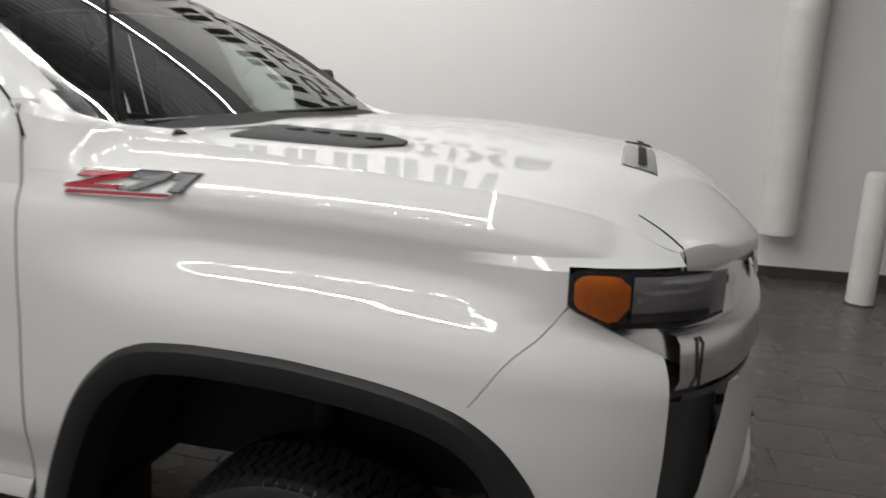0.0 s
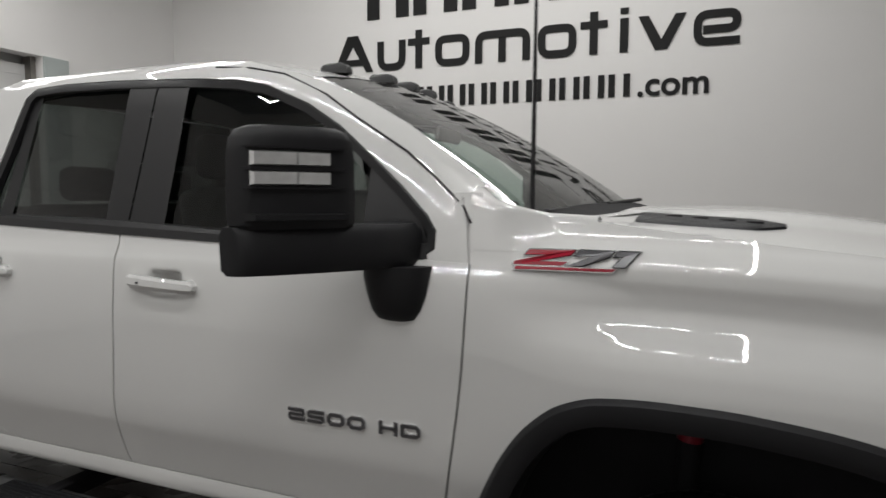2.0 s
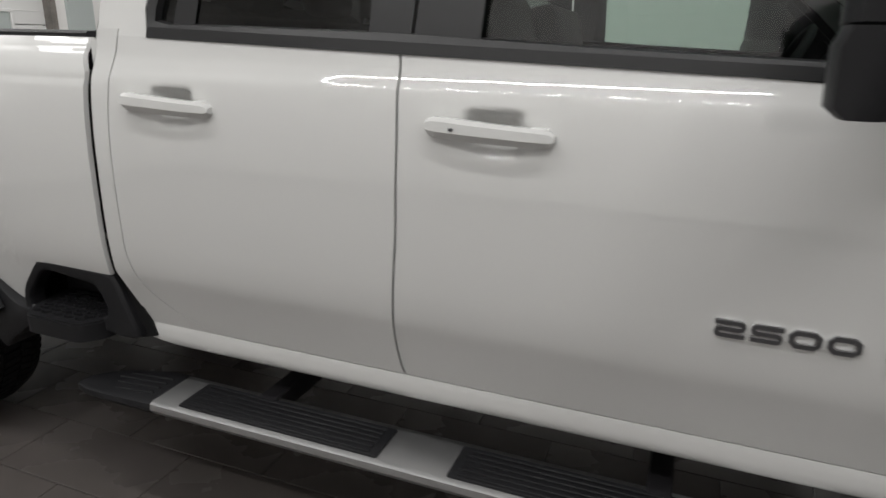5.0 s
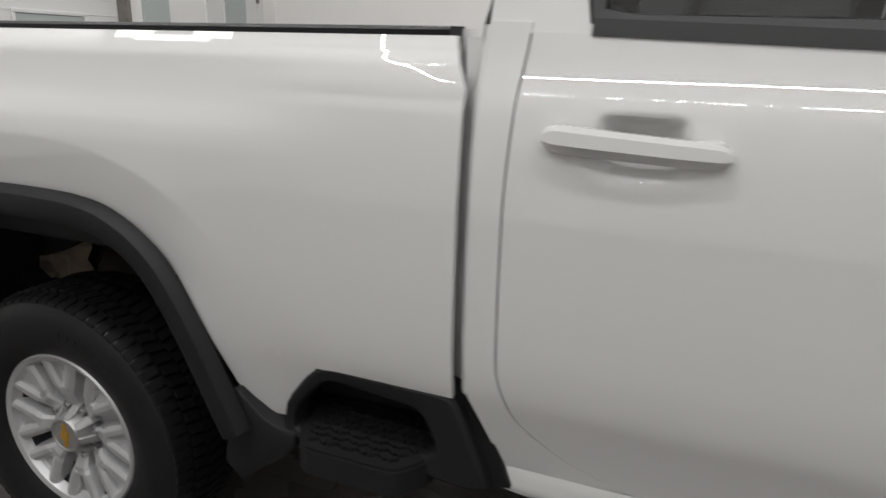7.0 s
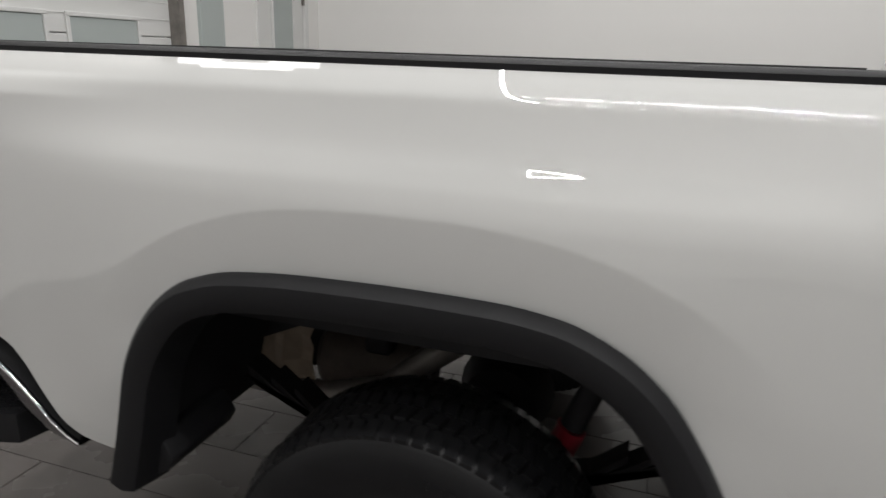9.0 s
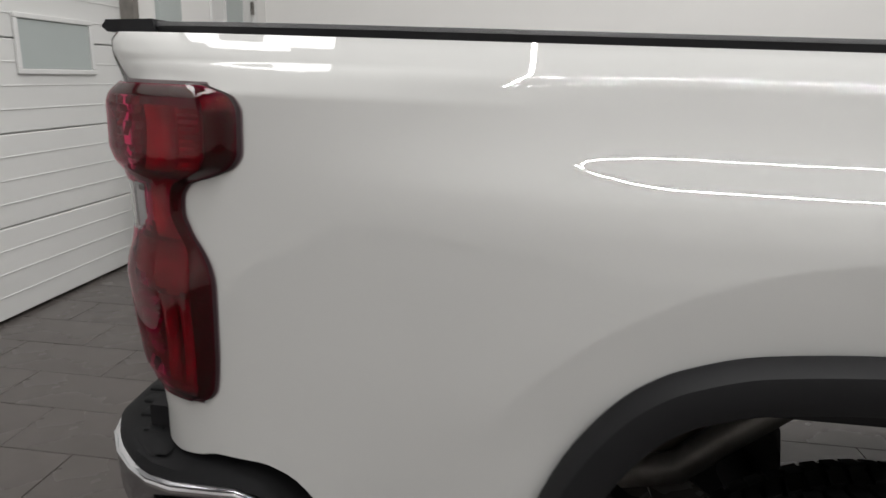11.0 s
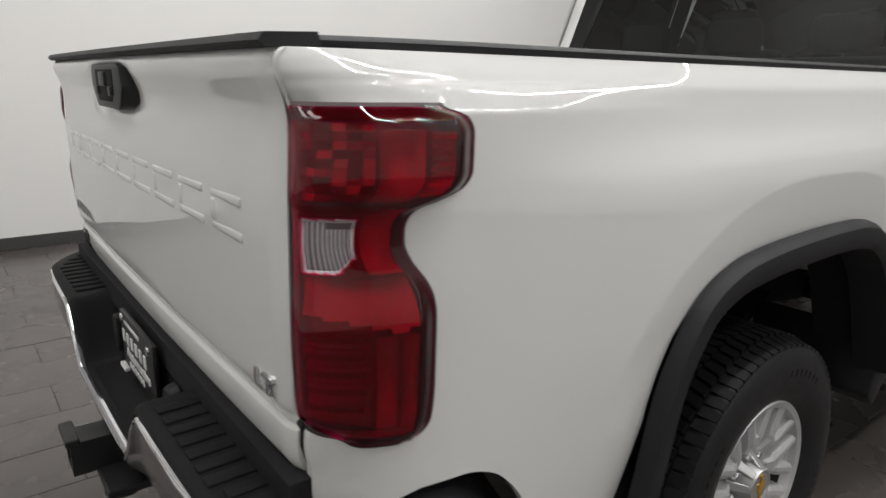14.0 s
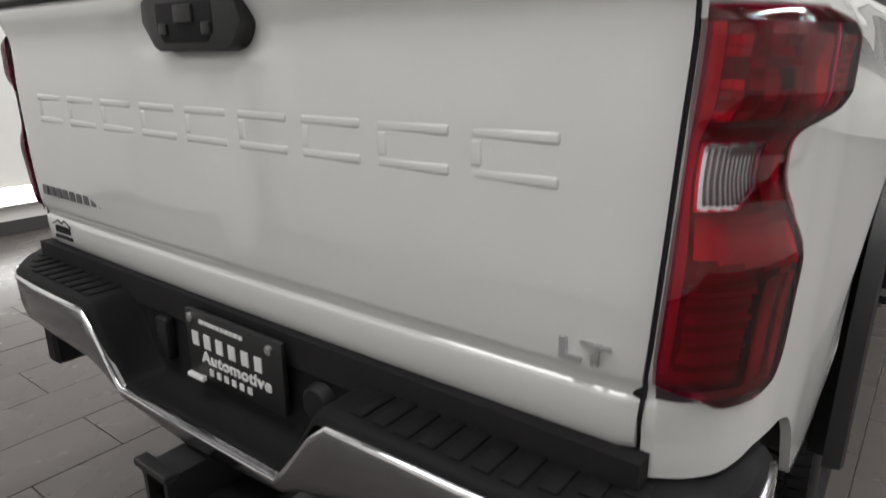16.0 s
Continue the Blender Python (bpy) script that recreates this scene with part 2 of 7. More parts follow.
def prism(outline, y0, y1, bevel=0.0, bm=None):
    """An outline in x and z, drawn out from y0 to y1."""
    b2 = bmesh.new()
    a = [b2.verts.new((x, y0, z)) for x, z in outline]
    b = [b2.verts.new((x, y1, z)) for x, z in outline]
    n = len(a)
    b2.faces.new(a)
    b2.faces.new(b[::-1])
    for i in range(n):
        b2.faces.new((a[i], b[i], b[(i + 1) % n], a[(i + 1) % n]))
    bmesh.ops.recalc_face_normals(b2, faces=b2.faces[:])
    if bevel:
        bmesh.ops.bevel(b2, geom=b2.edges[:], offset=bevel, segments=2, affect="EDGES", profile=0.5)
    return join(bm, b2)


def revolve(profile, seg=64, closed=False):
    """A profile of (radius, y) turned about the y axis."""
    bm = bmesh.new()
    rings = [[bm.verts.new((r * math.cos(a), y, r * math.sin(a))) for a in (2 * math.pi * k / seg for k in range(seg))] for r, y in profile]
    pairs = list(zip(rings, rings[1:])) + ([(rings[-1], rings[0])] if closed else [])
    for a, b in pairs:
        for k in range(seg):
            bm.faces.new((a[k], b[k], b[(k + 1) % seg], a[(k + 1) % seg]))
    bmesh.ops.recalc_face_normals(bm, faces=bm.faces[:])
    return bm


def tube(points, radius, seg=10, caps=True):
    """A round bar along a line of points."""
    rings = []
    for i, p in enumerate(points):
        d = (Vector(points[min(i + 1, len(points) - 1)]) - Vector(points[max(i - 1, 0)])).normalized()
        u = d.cross(Vector((0, 0, 1)))
        u = u.normalized() if u.length > 1e-3 else Vector((1, 0, 0))
        w = d.cross(u)
        r = radius[i] if isinstance(radius, (list, tuple)) else radius
        rings.append([Vector(p) + r * (math.cos(a) * u + math.sin(a) * w) for a in (2 * math.pi * k / seg for k in range(seg))])
    return loft(rings, True, caps)


def pchip(points):
    """A smooth line through points of (x, y) that never overshoots them."""
    X, Y = [p[0] for p in points], [p[1] for p in points]
    d = [(Y[i + 1] - Y[i]) / (X[i + 1] - X[i]) for i in range(len(X) - 1)]
    m = [d[0]] + [2 * a * b / (a + b) if a * b > 0 else 0.0 for a, b in zip(d, d[1:])] + [d[-1]]

    def f(x):
        x = min(max(x, X[0]), X[-1])
        i = min(max(int(np.searchsorted(X, x)) - 1, 0), len(d) - 1)
        h = X[i + 1] - X[i]
        t = (x - X[i]) / h
        return (1 + 2 * t) * (1 - t) ** 2 * Y[i] + t * (1 - t) ** 2 * h * m[i] + t * t * (3 - 2 * t) * Y[i + 1] + t * t * (t - 1) * h * m[i + 1]
    return f


def softened(f, a, b, w):
    """The line f between a and b with its bends eased over a width w."""
    xs = np.linspace(a - w, b + w, int((b - a + 2 * w) / 0.002) + 1)
    ys = np.array([f(x) for x in xs])
    n = max(1, int(w / 0.002))
    kern = np.hanning(2 * n + 3)[1:-1]
    ys2 = np.convolve(np.pad(ys, n, mode="edge"), kern / kern.sum(), mode="valid")
    return pchip(list(zip(xs[::2].tolist(), ys2[::2].tolist())))


def text_bm(body, size, extrude, spacing=1.0, offset=0.0):
    """Lettering in the built-in font as a mesh, lying in x and y, its base at the origin."""
    cu = bpy.data.curves.new("lettering", "FONT")
    cu.body, cu.size, cu.extrude, cu.space_character, cu.offset, cu.resolution_u = body, size, extrude, spacing, offset, 4
    ob = bpy.data.objects.new("lettering", cu)
    scene.collection.objects.link(ob)
    me = bpy.data.meshes.new_from_object(ob.evaluated_get(bpy.context.evaluated_depsgraph_get()))
    bm = bmesh.new()
    bm.from_mesh(me)
    bpy.data.objects.remove(ob)
    bpy.data.curves.remove(cu)
    return bm


def arc_path(points, radius, steps=5):
    """A line of corner points in x and z, its inner corners rounded."""
    out = [points[0]]
    for a, b, c in zip(points, points[1:], points[2:]):
        va, vc = Vector(a) - Vector(b), Vector(c) - Vector(b)
        r = min(radius, va.length * 0.5, vc.length * 0.5)
        p, q = Vector(b) + va.normalized() * r, Vector(b) + vc.normalized() * r
        for k in range(steps + 1):
            t = k / steps
            out.append(tuple(p * (1 - t) ** 2 + Vector(b) * 2 * t * (1 - t) + q * t * t))
    return out + [points[-1]]


def stroke(path, width, y0, y1, closed=False, bm=None):
    """A flat stroke of even width along a line in x and z, standing from y0 to y1."""
    pts = [Vector(p) for k, p in enumerate(path) if k == 0 or (Vector(p) - Vector(path[k - 1])).length > 1e-6]
    n, left, right = len(pts), [], []
    for k, p in enumerate(pts):
        a = pts[k - 1] if (k or closed) else None
        b = pts[(k + 1) % n] if (k < n - 1 or closed) else None
        d0 = (p - a).normalized() if a is not None else (b - p).normalized()
        d1 = (b - p).normalized() if b is not None else d0
        m = Vector((-(d0 + d1).y, (d0 + d1).x)).normalized()
        h = width / 2 / max(0.4, m.dot(Vector((-d0.y, d0.x))))
        left.append(p + m * h)
        right.append(p - m * h)
    rings = [[Vector((l.x, y0, l.y)), Vector((r.x, y0, r.y)), Vector((r.x, y1, r.y)), Vector((l.x, y1, l.y))] for l, r in zip(left, right)]
    b2 = loft(rings + ([rings[0]] if closed else []), True, not closed)
    return join(bm, b2)


def fit_box(bm, x0, x1, z0, z1, y):
    """Stands flat lettering upright in the plane y, filling a box of x and z."""
    xs, ys = [v.co.x for v in bm.verts], [v.co.y for v in bm.verts]
    ax, bx, ay, by = min(xs), max(xs), min(ys), max(ys)
    for v in bm.verts:
        v.co = Vector((x0 + (v.co.x - ax) / (bx - ax) * (x1 - x0), y - v.co.z, z0 + (v.co.y - ay) / (by - ay) * (z1 - z0)))
    return bm

# ---- the room ----
RX0, RX1, RY0, RY1 = -7.2, 6.5, -6.2, 4.57
TH = 0.2


def structure(name, bm, mat, label, category):
    return tagged(part(name, bm, mat, None, "", False), label, category, "", "structure")


structure("wall_north", box_bm(RX0 - 0.6, RX1 + TH, RY1, RY1 + TH, 0, CEIL), WALL, "smooth white painted showroom wall with black lettering", "wall")
structure("wall_south", box_bm(RX0 - 0.6, RX1 + TH, RY0 - TH, RY0, 0, CEIL), WALL, "plain white painted wall opposite the sign", "wall")
structure("wall_east", box_bm(RX1, RX1 + TH, RY0, RY1, 0, CEIL), WALL, "plain white painted wall ahead of the truck", "wall")
# west wall with an opening for the overhead door and one for the glazed door
wb = box_bm(RX0 - TH, RX0, RY0, -1.6, 0, CEIL)
box_bm(RX0 - TH, RX0, -1.6, 2.62, 3.1, CEIL, bm=wb)
box_bm(RX0 - TH, RX0, 2.62, 3.42, 0, CEIL, bm=wb)
box_bm(RX0 - TH, RX0, 3.42, 4.33, 2.12, CEIL, bm=wb)
box_bm(RX0 - TH, RX0, 4.33, RY1, 0, CEIL, bm=wb)
structure("wall_west", wb, WALL, "white painted wall with overhead door and glazed door", "wall")
# ribbed steel deck
cb = bmesh.new()
prof = []
for k in range(72):
    y = RY0 - TH + k * 0.155
    prof += [(y, CEIL), (y + 0.06, CEIL), (y + 0.075, CEIL + 0.04), (y + 0.14, CEIL + 0.04)]
prof.append((RY1 + TH, CEIL))
loft([[Vector((x, min(y, RY1 + TH), z)) for y, z in prof] for x in (RX0 - 0.6, RX1 + TH)], False, False, cb)
box_bm(RX0 - 0.6, RX1 + TH, RY0 - TH, RY1 + TH, CEIL + 0.06, CEIL + 0.15, bm=cb)
structure("ceiling", cb, CEILING, "dark painted ribbed steel deck ceiling carrying light strips", "ceiling")
structure("floor", box_bm(RX0 - 0.6, RX1 + TH, RY0 - TH, RY1 + TH, -0.2, -0.006), GROUT, "dark grey porcelain tile floor with thin grout joints", "floor")
for bx0, bx1, by0, by1 in ((RX0, RX1, RY1 - 0.012, RY1), (RX0, RX1, RY0, RY0 + 0.012), (RX1 - 0.012, RX1, RY0 + 0.012, RY1 - 0.012), (RX0, RX0 + 0.012, 4.33, RY1 - 0.012), (RX0, RX0 + 0.012, 2.62, 3.42), (RX0, RX0 + 0.012, RY0 + 0.012, -1.6)):
    structure("baseboard", box_bm(bx0, bx1, by0, by1, 0, 0.105, 0.003, 1), BASEBOARD, "dark grey vinyl baseboard along the wall", "baseboard")


def led_fixture(x0, x1, y0, y1, w=0.055):
    """A loop of light channels hung under the ceiling; the western one is added."""
    thing = tagged(new("light_loop"), "rectangular loop of white LED light channels, the western one added as fill", "ceiling light", "ceiling light loops")
    thing.location = (0, 0, 0)
    for a in ((x0 - w, x1 + w, y0 - w, y0 + w), (x0 - w, x1 + w, y1 - w, y1 + w), (x0 - w, x0 + w, y0 + w, y1 - w), (x1 - w, x1 + w, y0 + w, y1 - w)):
        part("light_channel", box_bm(a[0], a[1], a[2], a[3], LED_Z, LED_Z + 0.08, 0.004, 1), POST_WHITE, thing)
    for x in (x0, x1):
        for y in (y0, y1):
            part("suspension_wire", tube([(x, y, LED_Z + 0.08), (x, y, CEIL)], 0.004, 6), STEEL, thing)
    return thing


# the western loop's channels only house the added fill lamps
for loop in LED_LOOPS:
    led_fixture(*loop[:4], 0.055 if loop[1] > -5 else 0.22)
for kx, ky0, ky1 in LED_LINKS:
    link = tagged(new("light_bar"), "slim straight white LED light channel under the ceiling", "ceiling light", "ceiling light bars")
    part("light_channel", box_bm(kx - 0.055, kx + 0.055, ky0 + 0.03, ky1 - 0.03, LED_Z, LED_Z + 0.08, 0.004, 1), POST_WHITE, link)
    part("suspension_wire", tube([(kx, (ky0 + ky1) / 2, LED_Z + 0.08), (kx, (ky0 + ky1) / 2, CEIL)], 0.004, 6), STEEL, link)

# ---- the pickup truck: body ----
truck = tagged(new("pickup_truck"), "white heavy-duty crew cab pickup truck parked on the tiled floor", "pickup truck")

AXF, AXR, HUB_Z = -0.14, -4.03, 0.403      # axles and hub height

# half width of the body in plan, from tail to nose
PLAN = pchip([(-5.26, 0.815), (-5.243, 0.86), (-5.215, 0.908), (-5.17, 0.95), (-5.11, 0.978), (-5.03, 0.992), (-4.9, 1.0), (-2.0, 1.0), (0.2, 1.0), (0.36, 0.995), (0.48, 0.978), (0.58, 0.945), (0.66, 0.895), (0.73, 0.82), (0.79, 0.70), (0.83, 0.54), (0.86, 0.30), (0.875, 0.0)])
# how far out the side stands at each height
SIDE_DOOR = softened(pchip([(0.56, 0.920), (0.63, 0.9390), (0.70, 0.9575), (0.76, 0.9745), (0.80, 0.9862), (0.812, 0.9888), (0.84, 0.9930), (0.90, 0.9980), (1.0, 1.0), (1.14, 0.9985), (1.25, 0.9925), (1.315, 0.985), (1.349, 0.978), (1.374, 0.966), (1.405, 0.9535), (1.47, 0.940)]), 0.5, 1.6, 0.008)
SHOULDER = [(1.40, 0.9385), (1.405, 0.9362), (1.411, 0.9316), (1.419, 0.9250), (1.429, 0.9160), (1.439, 0.9060), (1.449, 0.8950), (1.46, 0.882), (1.49, 0.862)]
SIDE_WING = softened(pchip([(0.50, 0.945), (0.62, 0.960), (0.78, 0.984), (0.90, 0.998), (1.00, 1.004), (1.10, 1.004), (1.155, 0.999), (1.195, 0.988), (1.235, 0.966), (1.275, 0.942), (1.305, 0.934), (1.335, 0.936), (1.37, 0.941)] + SHOULDER + [(1.515, 0.852), (1.56, 0.838)]), 0.45, 1.6, 0.012)
SIDE_BED = softened(pchip([(0.50, 0.945), (0.62, 0.960), (0.78, 0.984), (0.90, 0.998), (1.00, 1.004), (1.12, 1.005), (1.215, 1.0025), (1.259, 0.995), (1.290, 0.980), (1.314, 0.966), (1.336, 0.9565), (1.358, 0.9495), (1.38, 0.9435)] + SHOULDER + [(1.56, 0.838)]), 0.45, 1.6, 0.010)
CAB_Y = pchip([(1.36, 0.962), (1.40, 0.955), (1.44, 0.945), (1.60, 0.900), (1.80, 0.845), (1.92, 0.812), (1.97, 0.790), (2.005, 0.755), (2.03, 0.70)])
GATE_X = pchip([(0.842, -5.232), (0.86, -5.242), (0.90, -5.2465), (0.916, -5.2455), (0.9235, -5.2385), (0.931, -5.2400), (0.952, -5.2500), (0.985, -5.253), (1.10, -5.256), (1.25, -5.256), (1.31, -5.253), (1.345, -5.252), (1.372, -5.254), (1.395, -5.261), (1.418, -5.269), (1.432, -5.270), (1.444, -5.263), (1.452, -5.245)])
GATE_Y = pchip([(0.84, 0.830), (0.92, 0.834), (1.0, 0.841), (1.2, 0.851), (1.36, 0.857), (1.452, 0.859)])   # half width of the tailgate
BELT = pchip([(-2.95, 1.456), (-2.0, 1.440), (-1.0, 1.392), (-0.5, 1.38)])


def plan_point(x, out):
    """The point at x along the plan whose body side stands out as given (1 is full width)."""
    y = PLAN(x)
    slope = (PLAN(x + 0.004) - PLAN(x - 0.004)) / 0.008
    n = Vector((-slope, 1.0)).normalized()
    d = 1.0 - out
    return Vector((x - n.x * d, -(y - n.y * d)))


def panel(xs, zlo, zhi, rows, side, left=None, right=None, dents=(), warp=None, fold=0.016, lift=0.0, crowd=1.0):
    """A sheet of body side: columns at xs, from zlo to zhi, with slanted ends and folded edges."""
    bm = bmesh.new()
    n, pts = len(xs), []
    for i, x0 in enumerate(xs):
        u, col = (x0 - xs[0]) / (xs[-1] - xs[0]), []
        for j in range(rows + 1):
            z = zlo(x0) + (zhi(x0) - zlo(x0)) * (1 - (1 - j / rows) ** crowd)
            x = x0 + ((left(z) - xs[0]) * (1 - u) if left else 0) + ((right(z) - xs[-1]) * u if right else 0)
            out = side(x, z) + lift
            for dx, dz, rx, rz, depth, sharp in dents:
                out -= depth * math.exp(-abs((x - dx) / rx) ** sharp - abs((z - dz) / rz) ** sharp)
            p = plan_point(x, out)
            if warp:
                p = warp(p, x, z)
            col.append(Vector((p.x, p.y, z)))
        pts.append(col)
    vs = [[bm.verts.new(p) for p in col] for col in pts]
    for i in range(n - 1):
        for j in range(rows):
            bm.faces.new((vs[i][j], vs[i + 1][j], vs[i + 1][j + 1], vs[i][j + 1]))
    if fold:
        rim = [pts[i][0] for i in range(n)] + [pts[-1][j] for j in range(1, rows + 1)] + [pts[i][-1] for i in range(n - 2, -1, -1)] + [pts[0][j] for j in range(rows - 1, 0, -1)]
        a = [bm.verts.new(p) for p in rim]
        b = [bm.verts.new(p + Vector((0, fold, 0))) for p in rim]
        for k in range(len(rim)):
            m = (k + 1) % len(rim)
            bm.faces.new((a[k], b[k], b[m], a[m]))
    return bm


def ramp01(v, a, b):
    t = max(0.0, min(1.0, (v - a) / (b - a)))
    return t * t * (3 - 2 * t)


def eased(points, r):
    """A closed outline with each corner rounded into three points."""
    out = []
    n = len(points)
    for k in range(n):
        p, a, b = Vector(points[k]), Vector(points[k - 1]), Vector(points[(k + 1) % n])
        ra, rb = min(r, (a - p).length * 0.45), min(r, (b - p).length * 0.45)
        q0, q2 = p + (a - p).normalized() * ra, p + (b - p).normalized() * rb
        q1 = q0 * 0.25 + p * 0.5 + q2 * 0.25
        out += [(q.x, q.y) for q in (q0, q1, q2)]
    return out


def span(a, b, n):
    return [a + (b - a) * k / n for k in range(n + 1)]


# wheel arches: outer edge of the black lip, relative to the axle
ARCH_REAR = [(-0.645, 0.58), (-0.613, 0.70), (-0.573, 0.860), (-0.523, 0.956), (-0.468, 1.018), (-0.413, 1.051), (-0.318, 1.078), (-0.165, 1.091), (0.028, 1.095), (0.163, 1.093), (0.268, 1.081), (0.360, 1.045), (0.437, 0.985), (0.494, 0.908), (0.552, 0.803), (0.603, 0.697), (0.645, 0.61)]
ARCH_FRONT = [(-0.63, 0.56), (-0.592, 0.7), (-0.554, 0.798), (-0.505, 0.901), (-0.445, 0.984), (-0.362, 1.051), (-0.265, 1.082), (-0.14, 1.09), (0.0, 1.088), (0.14, 1.077), (0.27, 1.059), (0.38, 1.029), (0.46, 0.979), (0.52, 0.901), (0.565, 0.798), (0.6, 0.69), (0.62, 0.585)]


def arch_over(points, axle, inset=-0.008):
    top = pchip([(x, z) for x, z in points])
    return lambda x: top(x - axle) + inset if points[0][0] < x - axle < points[-1][0] else 0.0


HOLLOW = pchip([(-5.3, 1.0), (-4.6, 1.0), (-4.4, 0.965), (-4.2, 0.953), (-4.0, 0.927), (-3.84, 0.90), (-3.7, 0.875), (-3.5, 0.84)])


def bed_side(x, z):
    # the bulge over the arch fades into a plain flank towards the cab
    k = min(1.0, max(0.0, (x + 3.55) / 0.5))
    k = k * k * (3 - 2 * k)
    flank = SIDE_DOOR(z) if z < 1.34 else SIDE_DOOR(1.34) + SIDE_WING(z) - SIDE_WING(1.34) + (z - 1.34) * 0.02
    # the hollow under the shoulder grows shallower towards the cab
    g = HOLLOW(x)
    a = SIDE_BED(z) + (SIDE_BED(min(z, 1.337)) - 0.995) * (g - 1.0) * (1.0 if z > 1.259 else 0.0)
    if x < -4.45:
        # the flank flattens out towards the tail lamps
        q = min(1.0, (-4.45 - x) / 0.62)
        q = q * q * (3 - 2 * q) * max(0.0, min(1.0, (1.41 - z) / 0.04))
        flat = 0.984 - 0.018 * max(0.0, min(1.0, (x + 5.25) / 0.12))
        a += ((flat if z > 0.95 else min(flat, SIDE_BED(z))) - a) * q
    # the flare round the arch
    r = (abs((x - AXR) / 0.66) ** 2.6 + abs((z - 0.40) / 0.70) ** 2.6) ** (1 / 2.6)
    f = max(0.0, min(1.0, (1.34 - r) / 0.30))
    fade = max(0.0, min(1.0, (-3.36 - x) / 0.25))
    a += 0.003 * f * f * (3 - 2 * f) * fade
    # inside a crease round the arch the flare turns under
    d = 0.72 * (1.17 - r)
    a -= 0.15 * 0.5 * (d + math.sqrt(d * d + 0.000002)) * fade * max(0.0, min(1.0, (z - 0.80) / 0.15)) * min(1.0, max(0.0, (1.35 - z) / 0.05))
    return a + (min(flank, 1.0) - a) * k * max(0.0, min(1.0, (1.42 - z) / 0.1))


def door_side(x, z):
    return SIDE_DOOR(z)


SEAM_A = pchip([(0.56, -0.885), (0.60, -0.862), (0.68, -0.829), (0.754, -0.808), (0.936, -0.776), (1.145, -0.755), (1.341, -0.749), (1.44, -0.752), (1.50, -0.766), (1.56, -0.80)])
SEAM_B = pchip([(0.58, -1.962), (0.62, -1.984), (0.68, -2.001), (0.75, -2.006), (0.88, -2.001), (1.03, -1.993), (1.23, -1.992), (1.40, -2.0), (1.446, -2.006), (1.50, -2.01)])
SEAM_C = pchip([(0.60, -2.45), (0.632, -2.54), (0.656, -2.621), (0.70, -2.717), (0.783, -2.805), (0.88, -2.832), (1.156, -2.835), (1.345, -2.827), (1.44, -2.818), (1.52, -2.806)])
GAP = 0.0032

# front door, rear door, the strip of cab behind it
HANDLES = ((-1.780, 1.276), (-2.633, 1.287))
dents = [d for hx, hz in HANDLES for d in ((hx + 0.008, hz + 0.014, 0.056, 0.026, 0.038, 5), (hx + 0.012, hz - 0.020, 0.078, 0.030, 0.015, 3))]


def finer(a, b, n, c, w):
    """Steps from a to b, closer together within w of c."""
    return sorted(set([x for x in span(a, b, n) if abs(x - c) > w] + span(c - w, c + w, 52)))


front_door, front_door_far = both("front_door", panel(finer(-2.0, -0.75, 70, HANDLES[0][0], 0.13), lambda x: 0.642, BELT, 150, door_side, lambda z: SEAM_B(z) + GAP, lambda z: SEAM_A(z) - GAP, dents), PAINT, truck)
rear_door, rear_door_far = both("rear_door", panel(finer(-2.8, -2.0, 50, HANDLES[1][0], 0.13), lambda x: 0.642, BELT, 150, door_side, lambda z: SEAM_C(z) + GAP * 0.6, lambda z: SEAM_B(z) - GAP, dents), PAINT, truck)
both("cab_corner", panel(span(-2.888, -2.83, 6), lambda x: 0.60, lambda x: 1.47, 40, door_side, lambda z: -2.888 + max(0, 0.80 - z) * 0.42, lambda z: SEAM_C(z) - GAP * 0.6), PAINT, truck)
ROCKER = pchip([(0.562, 0.915), (0.572, 0.934), (0.585, 0.942), (0.60, 0.9445), (0.62, 0.9440), (0.6405, 0.9415)])
both("rocker_panel", panel(span(-2.86, -0.868, 60), lambda x: 0.566 + 0.030 * max(0.0, (-2.60 - x) / 0.26) ** 2, lambda x: 0.6395, 12, lambda x, z: ROCKER(z), None, lambda z: SEAM_A(max(z, 0.56)) - GAP - 0.001), PAINT, truck)

# front wing, over the wheel and back to the door
WING_TOP = pchip([(-0.81, 1.546), (-0.70, 1.526), (-0.60, 1.513), (-0.45, 1.497), (-0.3, 1.480), (-0.15, 1.464), (0.0, 1.448), (0.25, 1.424), (0.42, 1.400), (0.54, 1.372), (0.60, 1.350), (0.64, 1.330), (0.67, 1.324)])
WING_DROP = pchip([(-0.80, 0.0), (-0.3, 0.010), (0.0, 0.020), (0.25, 0.038), (0.42, 0.062), (0.54, 0.090), (0.63, 0.130), (0.72, 0.150)])
front_arch = arch_over(ARCH_FRONT, AXF)
CORNER_SEAM = pchip([(0.255, 1.03), (0.27, 1.047), (0.338, 1.138), (0.404, 1.193), (0.437, 1.236)])


def wing_low(x):
    if x > 0.435:
        return 1.307
    if x > 0.262:
        return CORNER_SEAM(x) + 0.0014
    return max(0.575, front_arch(x))


